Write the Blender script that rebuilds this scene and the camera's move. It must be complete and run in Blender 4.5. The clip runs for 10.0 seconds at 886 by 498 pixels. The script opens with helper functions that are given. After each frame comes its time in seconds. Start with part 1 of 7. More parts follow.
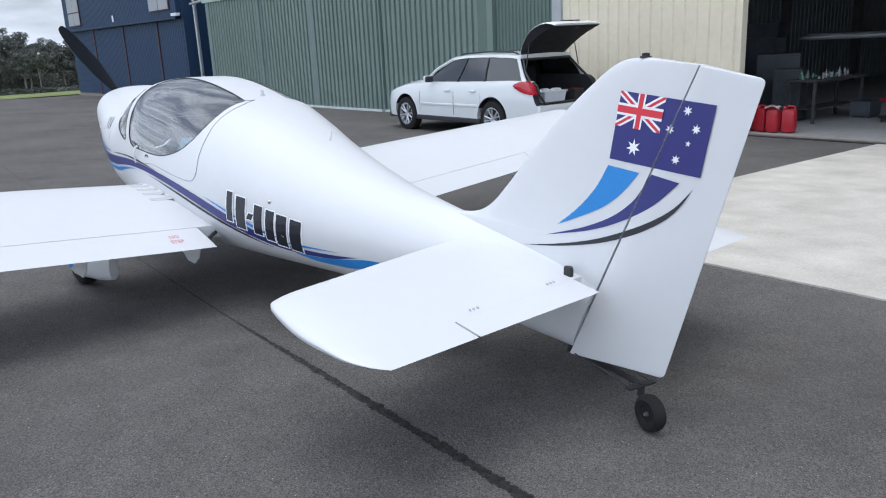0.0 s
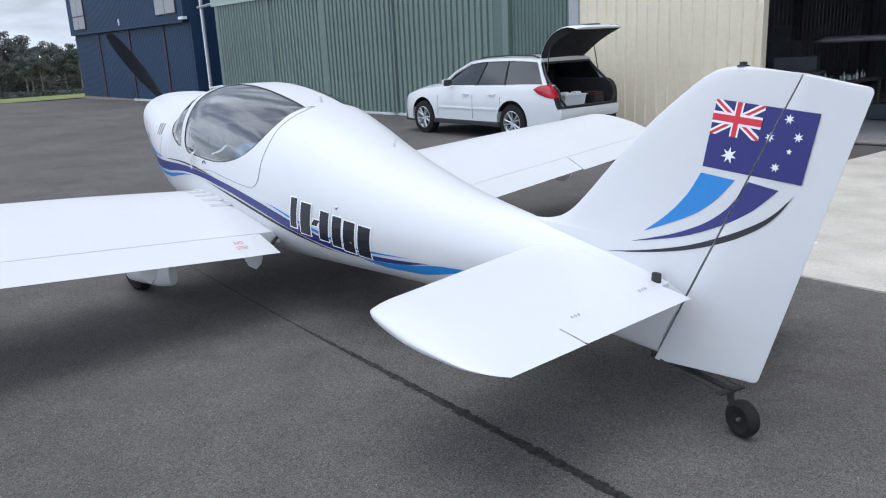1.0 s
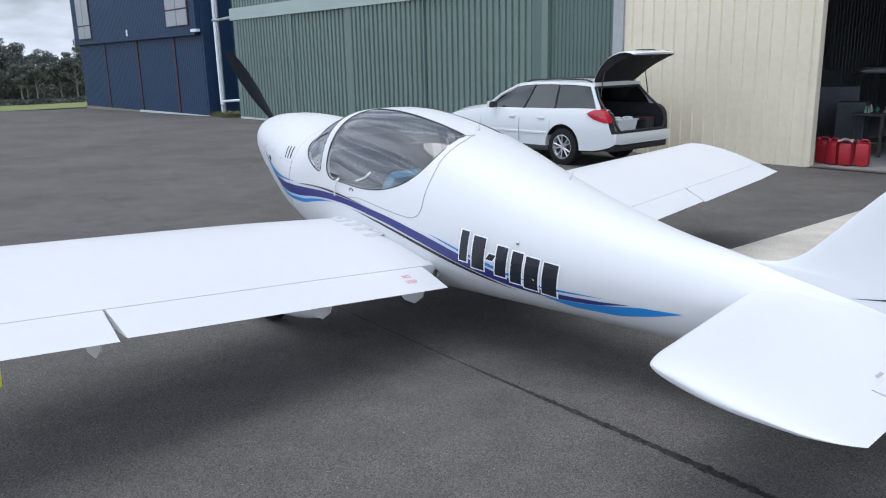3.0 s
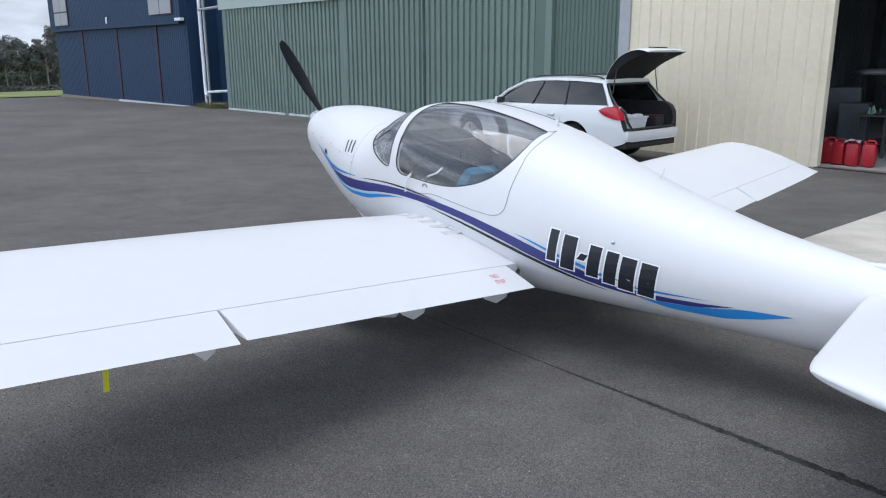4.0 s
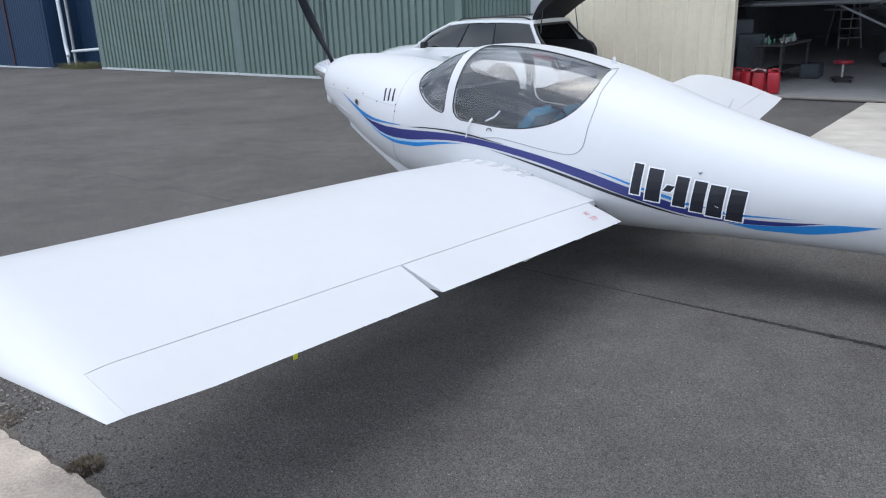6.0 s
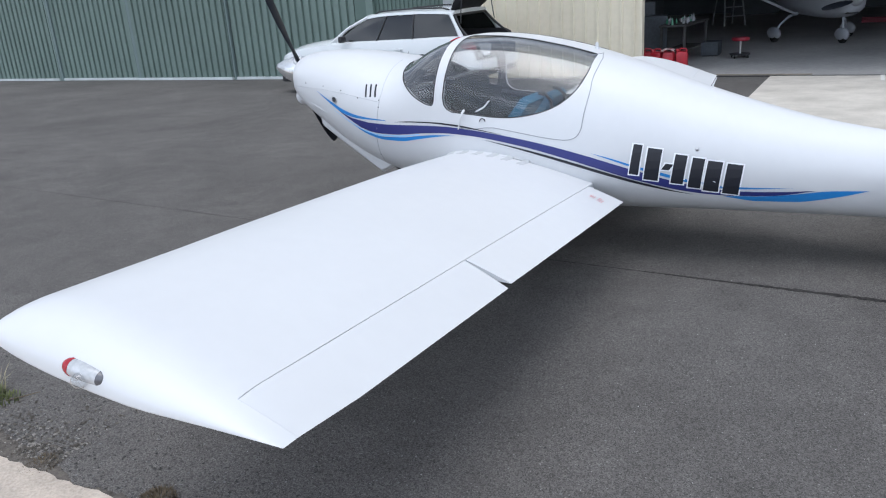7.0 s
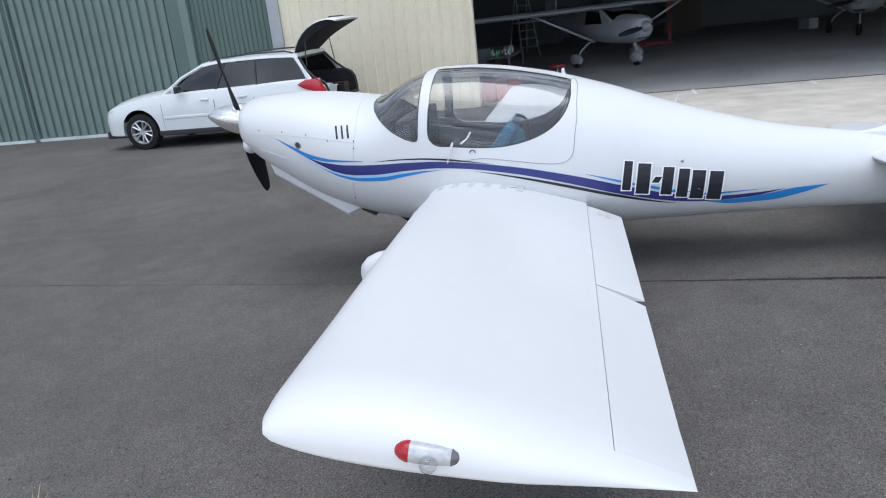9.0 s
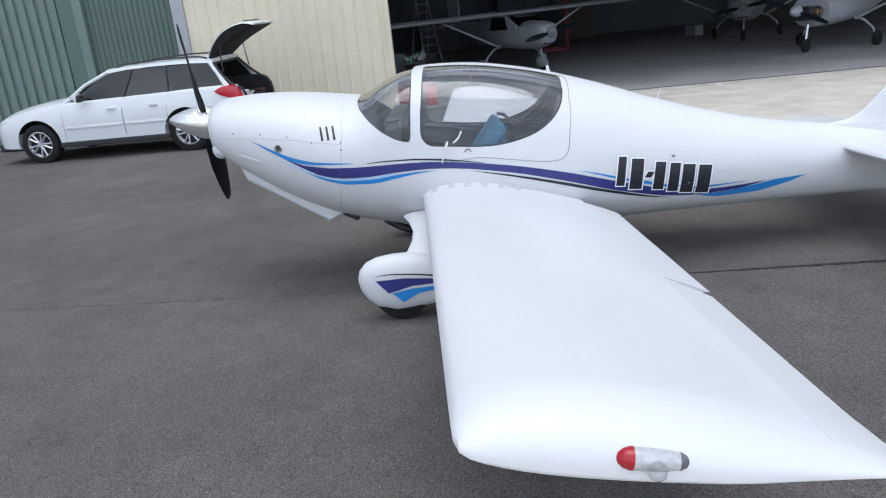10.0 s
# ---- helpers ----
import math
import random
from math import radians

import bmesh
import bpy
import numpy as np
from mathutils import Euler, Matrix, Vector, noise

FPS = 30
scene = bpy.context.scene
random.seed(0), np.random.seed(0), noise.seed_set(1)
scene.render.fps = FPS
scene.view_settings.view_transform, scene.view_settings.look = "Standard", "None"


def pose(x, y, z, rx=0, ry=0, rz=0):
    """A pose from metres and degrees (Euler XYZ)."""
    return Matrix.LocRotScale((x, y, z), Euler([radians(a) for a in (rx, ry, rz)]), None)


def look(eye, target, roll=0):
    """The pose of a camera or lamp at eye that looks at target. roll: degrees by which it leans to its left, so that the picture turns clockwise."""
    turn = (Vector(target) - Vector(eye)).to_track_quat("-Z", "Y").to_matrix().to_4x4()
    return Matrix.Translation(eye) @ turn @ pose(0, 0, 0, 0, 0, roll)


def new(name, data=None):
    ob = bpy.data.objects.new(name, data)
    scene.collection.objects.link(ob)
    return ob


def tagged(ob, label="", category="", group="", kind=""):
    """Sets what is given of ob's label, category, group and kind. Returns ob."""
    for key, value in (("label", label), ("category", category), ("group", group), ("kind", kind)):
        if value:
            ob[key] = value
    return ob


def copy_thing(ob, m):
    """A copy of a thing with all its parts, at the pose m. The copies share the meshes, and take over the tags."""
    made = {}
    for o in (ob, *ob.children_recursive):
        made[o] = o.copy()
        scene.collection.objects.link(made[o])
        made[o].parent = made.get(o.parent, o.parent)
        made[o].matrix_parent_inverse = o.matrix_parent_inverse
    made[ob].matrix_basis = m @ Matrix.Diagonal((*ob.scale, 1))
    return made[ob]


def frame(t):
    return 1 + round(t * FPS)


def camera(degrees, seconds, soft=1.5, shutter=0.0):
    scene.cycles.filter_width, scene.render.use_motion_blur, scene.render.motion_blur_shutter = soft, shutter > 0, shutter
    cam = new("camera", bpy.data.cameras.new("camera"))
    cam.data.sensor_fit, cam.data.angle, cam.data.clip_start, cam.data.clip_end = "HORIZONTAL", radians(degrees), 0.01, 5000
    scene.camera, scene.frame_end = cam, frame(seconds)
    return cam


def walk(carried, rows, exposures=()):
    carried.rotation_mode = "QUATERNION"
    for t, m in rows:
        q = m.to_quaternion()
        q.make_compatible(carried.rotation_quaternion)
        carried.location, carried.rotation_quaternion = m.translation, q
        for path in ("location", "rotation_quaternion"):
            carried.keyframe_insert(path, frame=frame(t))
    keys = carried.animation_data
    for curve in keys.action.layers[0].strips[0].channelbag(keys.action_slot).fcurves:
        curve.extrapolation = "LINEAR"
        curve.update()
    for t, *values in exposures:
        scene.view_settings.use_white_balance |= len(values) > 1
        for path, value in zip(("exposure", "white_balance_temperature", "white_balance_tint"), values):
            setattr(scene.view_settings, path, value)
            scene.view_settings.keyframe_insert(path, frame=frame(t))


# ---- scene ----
cam = camera(59.7, 10.0, soft=1.1)
PATH = [
    (0.0, (-0.044, -0.072, 1.524), (-0.017, 2.066, 0.946), -2.64),
    (0.5, (-0.204, -0.119, 1.544), (-0.179, 2.019, 0.969), -2.65),
    (1.0, (-0.426, -0.081, 1.567), (-0.395, 2.058, 0.995), -2.74),
    (1.5, (-0.667, 0.013, 1.595), (-0.626, 2.154, 1.031), -2.60),
    (2.0, (-0.941, 0.032, 1.593), (-0.894, 2.175, 1.040), -2.32),
    (2.5, (-1.221, 0.068, 1.623), (-1.167, 2.215, 1.079), -2.03),
    (3.0, (-1.507, 0.168, 1.665), (-1.431, 2.317, 1.137), -1.30),
    (4.5, (-2.493, 0.358, 1.668), (-2.273, 2.486, 1.099), -0.19),
    (5.0, (-2.824, 0.379, 1.668), (-2.524, 2.486, 1.059), -0.49),
    (5.5, (-3.099, 0.427, 1.667), (-2.703, 2.504, 1.011), -1.17),
    (7.0, (-3.974, 0.740, 1.698), (-3.195, 2.683, 0.975), -4.08),
    (7.5, (-4.258, 0.865, 1.749), (-3.341, 2.751, 1.036), -4.99),
    (8.0, (-4.503, 1.067, 1.749), (-3.454, 2.890, 1.058), -5.67),
    (8.5, (-4.743, 1.288, 1.761), (-3.568, 3.040, 1.090), -6.16),
    (9.0, (-4.997, 1.495, 1.755), (-3.704, 3.164, 1.088), -6.31),
    (9.5, (-5.187, 1.781, 1.736), (-3.778, 3.353, 1.068), -6.28),
    (10.0, (-5.373, 2.051, 1.741), (-3.850, 3.509, 1.065), -6.03),
]
walk(cam, [(t, look(eye, aim, roll)) for t, eye, aim, roll in PATH], [(0.0, -0.02, 5880, 9), (10.0, -0.02, 5880, 9)])

# ---- light: bright overcast sky with a veiled sun ----
world = bpy.data.worlds.new("sky")
scene.world = world
world.use_nodes = True
wn = world.node_tree
sky = wn.nodes.new("ShaderNodeTexSky")
sky.sky_type = "NISHITA"
sky.sun_disc = False
sky.sun_elevation = radians(86)
sky.sun_rotation = radians(243)
sky.air_density, sky.dust_density, sky.ozone_density = 1.0, 4.0, 1.0
# a thin cloud sheet greys and brightens the blue
wcoord = wn.nodes.new("ShaderNodeTexCoord")
wmap = wn.nodes.new("ShaderNodeMapping")
wmap.inputs["Scale"].default_value = (1.2, 1.2, 4.0)
wn.links.new(wcoord.outputs["Generated"], wmap.inputs["Vector"])
wnoise = wn.nodes.new("ShaderNodeTexNoise")
wnoise.inputs["Scale"].default_value = 2.9
wnoise.inputs["Detail"].default_value = 8.0
wn.links.new(wmap.outputs["Vector"], wnoise.inputs["Vector"])
wramp = wn.nodes.new("ShaderNodeMapRange")
wramp.inputs["From Min"].default_value, wramp.inputs["From Max"].default_value = 0.42, 0.60
wramp.inputs["To Min"].default_value, wramp.inputs["To Max"].default_value = 0.25, 1.0
wn.links.new(wnoise.outputs["Fac"], wramp.inputs["Value"])
wmix = wn.nodes.new("ShaderNodeMix")
wmix.data_type = "RGBA"
wsep = wn.nodes.new("ShaderNodeSeparateXYZ")
wn.links.new(wcoord.outputs["Generated"], wsep.inputs["Vector"])
# the cloud sheet is a little paler low down, where it is seen edge on
wlift = wn.nodes.new("ShaderNodeMix")
wlift.data_type = "RGBA"
wlift.inputs[6].default_value, wlift.inputs[7].default_value = (11.6, 12.1, 13.0, 1), (10.8, 11.1, 11.6, 1)
wrise = wn.nodes.new("ShaderNodeMapRange")
wrise.inputs["From Min"].default_value, wrise.inputs["From Max"].default_value = 0.05, 0.85
wn.links.new(wsep.outputs["Z"], wrise.inputs["Value"])
wn.links.new(wrise.outputs["Result"], wlift.inputs[0])
wn.links.new(wlift.outputs[2], wmix.inputs[7])
wn.links.new(wramp.outputs["Result"], wmix.inputs[0])
wn.links.new(sky.outputs["Color"], wmix.inputs[6])
wbg = wn.nodes["Background"]
wbg.inputs["Strength"].default_value = 0.080
# the sky on the camera's side is brightened to light flanks and walls
wdot = wn.nodes.new("ShaderNodeVectorMath")
wdot.operation = "DOT_PRODUCT"
wdot.inputs[1].default_value = (-0.58, -0.77, 0.27)
wn.links.new(wcoord.outputs["Generated"], wdot.inputs[0])
wside = wn.nodes.new("ShaderNodeMapRange")
wside.interpolation_type = "SMOOTHSTEP"
for key, val in (("From Min", -0.3), ("From Max", 1.0), ("To Min", 0.90), ("To Max", 2.4)):
    wside.inputs[key].default_value = val
wn.links.new(wdot.outputs["Value"], wside.inputs["Value"])
wscale = wn.nodes.new("ShaderNodeVectorMath")
wscale.operation = "SCALE"
wn.links.new(wmix.outputs[2], wscale.inputs[0])
wn.links.new(wside.outputs["Result"], wscale.inputs["Scale"])
wn.links.new(wscale.outputs["Vector"], wbg.inputs["Color"])

sun = new("sun", bpy.data.lights.new("sun", "SUN"))
sun.data.energy, sun.data.angle, sun.data.color = 1.2, radians(50), (1.0, 0.965, 0.92)
sun.matrix_world = look((-1.0, -0.5, 20), (0, 0, 0))

# ---- materials ----
def mat(name, base, rough=0.5, metal=0.0, var=0.12, scale=6.0, fine=60.0, bump=0.0, bscale=120.0, coat=0.0, tint=None, spec=0.5, objvar=0.0):
    """Principled material with variation at two scales and a fine relief."""
    m = bpy.data.materials.new(name)
    m.use_nodes = True
    t = m.node_tree
    p = t.nodes["Principled BSDF"]
    p.inputs["Roughness"].default_value, p.inputs["Metallic"].default_value = rough, metal
    p.inputs["Coat Weight"].default_value = coat
    p.inputs["Coat Roughness"].default_value = 0.06
    p.inputs["Specular IOR Level"].default_value = spec
    co = t.nodes.new("ShaderNodeTexCoord")
    a = t.nodes.new("ShaderNodeTexNoise")
    a.inputs["Scale"].default_value, a.inputs["Detail"].default_value = scale, 6
    b = t.nodes.new("ShaderNodeTexNoise")
    b.inputs["Scale"].default_value, b.inputs["Detail"].default_value = fine, 4
    for n in (a, b):
        t.links.new(co.outputs["Object"], n.inputs["Vector"])
    add = t.nodes.new("ShaderNodeMath")
    add.operation = "MULTIPLY_ADD"
    add.inputs[1].default_value = 0.6
    t.links.new(a.outputs["Fac"], add.inputs[0])
    sc = t.nodes.new("ShaderNodeMath")
    sc.operation = "MULTIPLY"
    sc.inputs[1].default_value = 0.4
    t.links.new(b.outputs["Fac"], sc.inputs[0])
    t.links.new(sc.outputs[0], add.inputs[2])
    ramp = t.nodes.new("ShaderNodeMix")
    ramp.data_type = "RGBA"
    lo = tuple(c * (1 - var) for c in base)
    hi = tuple(min(1, c * (1 + var)) for c in (tint or base))
    ramp.inputs[6].default_value, ramp.inputs[7].default_value = (*lo, 1), (*hi, 1)
    spread = t.nodes.new("ShaderNodeMapRange")
    spread.inputs["From Min"].default_value, spread.inputs["From Max"].default_value = 0.32, 0.68
    t.links.new(add.outputs[0], spread.inputs["Value"])
    t.links.new(spread.outputs["Result"], ramp.inputs[0])
    out = ramp.outputs[2]
    if objvar:
        oi = t.nodes.new("ShaderNodeObjectInfo")
        hsv = t.nodes.new("ShaderNodeHueSaturation")
        mr = t.nodes.new("ShaderNodeMapRange")
        mr.inputs["To Min"].default_value, mr.inputs["To Max"].default_value = 1 - objvar, 1 + objvar
        t.links.new(oi.outputs["Random"], mr.inputs["Value"])
        t.links.new(mr.outputs["Result"], hsv.inputs["Value"])
        t.links.new(out, hsv.inputs["Color"])
        out = hsv.outputs["Color"]
    t.links.new(out, p.inputs["Base Color"])
    if bump:
        nb = t.nodes.new("ShaderNodeTexNoise")
        nb.inputs["Scale"].default_value, nb.inputs["Detail"].default_value = bscale, 5
        t.links.new(co.outputs["Object"], nb.inputs["Vector"])
        bp = t.nodes.new("ShaderNodeBump")
        bp.inputs["Strength"].default_value, bp.inputs["Distance"].default_value = bump, 0.01
        t.links.new(nb.outputs["Fac"], bp.inputs["Height"])
        t.links.new(bp.outputs["Normal"], p.inputs["Normal"])
    return m


def clear(name, tint, rough=0.02, gloss=1.45):
    """Thin pane: see-through with a Fresnel gloss."""
    m = bpy.data.materials.new(name)
    m.use_nodes = True
    t = m.node_tree
    t.nodes.remove(t.nodes["Principled BSDF"])
    tr = t.nodes.new("ShaderNodeBsdfTransparent")
    tr.inputs["Color"].default_value = (*tint, 1)
    gl = t.nodes.new("ShaderNodeBsdfGlossy")
    gl.inputs["Roughness"].default_value = rough
    # Schlick's curve on the facing angle, the same from both faces of the pane
    lw = t.nodes.new("ShaderNodeLayerWeight")
    lw.inputs["Blend"].default_value = 0.5
    pw = t.nodes.new("ShaderNodeMath")
    pw.operation = "POWER"
    pw.inputs[1].default_value = 2.4
    t.links.new(lw.outputs["Facing"], pw.inputs[0])
    f0 = ((gloss - 1) / (gloss + 1)) ** 2
    fr = t.nodes.new("ShaderNodeMapRange")
    fr.inputs["To Min"].default_value, fr.inputs["To Max"].default_value = f0, 1.0
    t.links.new(pw.outputs[0], fr.inputs["Value"])
    mx = t.nodes.new("ShaderNodeMixShader")
    t.links.new(fr.outputs["Result"], mx.inputs["Fac"])
    t.links.new(tr.outputs[0], mx.inputs[1])
    t.links.new(gl.outputs[0], mx.inputs[2])
    t.links.new(mx.outputs[0], t.nodes["Material Output"].inputs["Surface"])
    return m


M_GEL = mat("white_gelcoat", (0.63, 0.635, 0.642), 0.42, var=0.02, scale=1.5, fine=14, coat=0.12, bump=0.02, bscale=6)
M_NAVY = mat("navy_vinyl", (0.028, 0.034, 0.17), 0.3, var=0.06, scale=3)
M_BLUE = mat("blue_vinyl", (0.03, 0.22, 0.57), 0.3, var=0.06, scale=3)
M_LBLUE = mat("pale_blue_vinyl", (0.35, 0.62, 0.90), 0.3, var=0.06, scale=3)
M_INK = mat("black_vinyl", (0.016, 0.018, 0.026), 0.35, var=0.1, scale=5)
M_WHITE_V = mat("white_vinyl", (0.84, 0.85, 0.87), 0.35, var=0.02)
M_RED_V = mat("red_vinyl", (0.62, 0.03, 0.05), 0.35, var=0.05)
M_FLAGB = mat("flag_blue_vinyl", (0.022, 0.024, 0.16), 0.35, var=0.05)
M_GLASS = clear("canopy_perspex", (0.94, 0.945, 0.95), 0.015, 1.55)
M_BLACKP = mat("black_plastic", (0.018, 0.018, 0.02), 0.45, var=0.2, scale=9)
M_RUBBER = mat("black_rubber", (0.016, 0.016, 0.016), 0.9, spec=0.25, var=0.25, scale=20, bump=0.15, bscale=90)
M_STEEL = mat("painted_steel_black", (0.03, 0.03, 0.032), 0.5, metal=0.3, var=0.3, scale=20)
M_METAL = mat("bare_metal", (0.55, 0.55, 0.56), 0.32, metal=1.0, var=0.1, scale=15)
M_SPIN = mat("spinner_grey_metal", (0.80, 0.80, 0.80), 0.22, metal=0.85, var=0.05, scale=8)
M_SEATBLUE = mat("blue_seat_fabric", (0.045, 0.16, 0.25), 0.85, var=0.15, scale=12)
M_TRIMGREY = mat("grey_cabin_trim", (0.065, 0.065, 0.07), 0.8, var=0.15, scale=8)
M_CABIN = mat("grey_cabin_lining", (0.09, 0.09, 0.095), 0.8, var=0.15, scale=7)
M_PROP = mat("prop_black", (0.009, 0.012, 0.019), 0.5, spec=0.25, var=0.2, scale=10)


# ---- small builders ----
def mesh_of(bm, name="mesh"):
    bmesh.ops.recalc_face_normals(bm, faces=bm.faces)
    me = bpy.data.meshes.new(name)
    bm.to_mesh(me)
    bm.free()
    return me


def part(name, bm, material, parent=None, label="", smooth=False, at=None):
    """Links a bmesh as one mesh object, under a thing or a part where one is given."""
    me = mesh_of(bm, name)
    me.materials.append(material)
    if smooth:
        for p in me.polygons:
            p.use_smooth = True
        me.set_sharp_from_angle(angle=radians(38))
    ob = new(name, me)
    if parent:
        ob.parent = parent
    if at is not None:
        ob.matrix_basis = at
    if label:
        ob["label"] = label
    return ob


def thing(name, at, label, category, group="", kind=""):
    ob = new(name)
    ob.matrix_basis = at
    return tagged(ob, label, category, group, kind)


def box(bm, x0, x1, y0, y1, z0, z1, bevel=0.0):
    """A box, with bevelled edges where bevel is given, added to bm."""
    b = bmesh.new()
    bmesh.ops.create_cube(b, size=1)
    for v in b.verts:
        v.co = Vector(((x0 + x1) / 2 + v.co.x * (x1 - x0), (y0 + y1) / 2 + v.co.y * (y1 - y0), (z0 + z1) / 2 + v.co.z * (z1 - z0)))
    if bevel:
        bmesh.ops.bevel(b, geom=b.edges[:], offset=bevel, segments=2, affect="EDGES", profile=0.6)
    return merge(bm, b)


def merge(bm, b, m=None):
    if m is not None:
        b.transform(m)
    me = bpy.data.meshes.new("tmp")
    b.to_mesh(me)
    b.free()
    bm.from_mesh(me)
    bpy.data.meshes.remove(me)
    return bm


def loft(bm, rings, closed=True, cap=True):
    """Skins rings of points, all of one length."""
    vs = [[bm.verts.new(p) for p in r] for r in rings]
    n = len(rings[0])
    for a, b in zip(vs, vs[1:]):
        for i in range(n if closed else n - 1):
            j = (i + 1) % n
            bm.faces.new((a[i], a[j], b[j], b[i]))
    if cap and closed:
        bm.faces.new(vs[0])
        bm.faces.new(vs[-1][::-1])
    return bm


def tube(bm, pts, r, n=8):
    """A round bar through points; r is one radius or one for each point."""
    pts = [Vector(p) for p in pts]
    rs = [r] * len(pts) if isinstance(r, (int, float)) else r
    rings = []
    side = None
    for i, p in enumerate(pts):
        d = (pts[min(i + 1, len(pts) - 1)] - pts[max(i - 1, 0)]).normalized()
        if side is None:
            side = d.orthogonal().normalized()
        side = (side - d * side.dot(d)).normalized()
        up = d.cross(side)
        rings.append([p + (side * math.cos(a) + up * math.sin(a)) * rs[i] for a in (2 * math.pi * k / n for k in range(n))])
    return loft(bm, rings)


def lathe(bm, prof, m=None, n=24, cap=True):
    """Turns (x, r) pairs round the x axis."""
    rings = [[Vector((x, max(r, 1e-4) * math.cos(a), max(r, 1e-4) * math.sin(a))) for a in (2 * math.pi * k / n for k in range(n))] for x, r in prof]
    b = bmesh.new()
    loft(b, rings, cap=cap)
    return merge(bm, b, m)


def curve_of(pairs):
    """A smooth one-to-one curve through (x, y) pairs."""
    a = sorted(pairs)
    xs, ys = [p[0] for p in a], [p[1] for p in a]
    d = [(ys[i + 1] - ys[i]) / (xs[i + 1] - xs[i]) for i in range(len(a) - 1)]
    s = [d[0]] + [0.0 if d[i - 1] * d[i] <= 0 else 2 * d[i - 1] * d[i] / (d[i - 1] + d[i]) for i in range(1, len(d))] + [d[-1]]

    def f(x):
        x = min(max(x, xs[0]), xs[-1])
        i = min(max(int(np.searchsorted(xs, x)) - 1, 0), len(d) - 1)
        h = xs[i + 1] - xs[i]
        t = (x - xs[i]) / h
        return (2 * t**3 - 3 * t * t + 1) * ys[i] + (t**3 - 2 * t * t + t) * h * s[i] + (3 * t * t - 2 * t**3) * ys[i + 1] + (t**3 - t * t) * h * s[i + 1]
    return f


# ---- the lie of the land: u along the hangar fronts, d towards them ----
ALONG = Vector((-math.sin(radians(38.9)), math.cos(radians(38.9)), 0))
INTO = Vector((math.cos(radians(38.9)), math.sin(radians(38.9)), 0))
FRONT, FLOOR = 12.14, -0.235


def land(u, d):
    """Height of the paved ground, which falls gently to the hangars and beyond them."""
    k = min(max(d - 0.4, 0.0), 0.6)
    z = -0.0215 * (k * k / 1.2 + max(0.0, min(d, FRONT + 0.1) - 1.0))
    return z - 0.045 * min(max(u - 27.5, 0.0), 8.0) - 0.010 * min(max(u - 35.5, 0.0), 17.0) - 0.032 * max(0.0, u - 52.5)


def W(u, d, z=0.0):
    return ALONG * u + INTO * d + Vector((0, 0, z))



def site(u, d, z, heading=0.0):
    """A pose on the site: local x points along the fronts (+u) and local y out of the hangar, turned by heading degrees."""
    m = Matrix.Identity(4)
    m.col[0][:3], m.col[1][:3], m.col[2][:3] = ALONG, INTO * -1, (0, 0, 1)
    return Matrix.Translation(W(u, d, z)) @ m @ pose(0, 0, 0, 0, 0, heading)

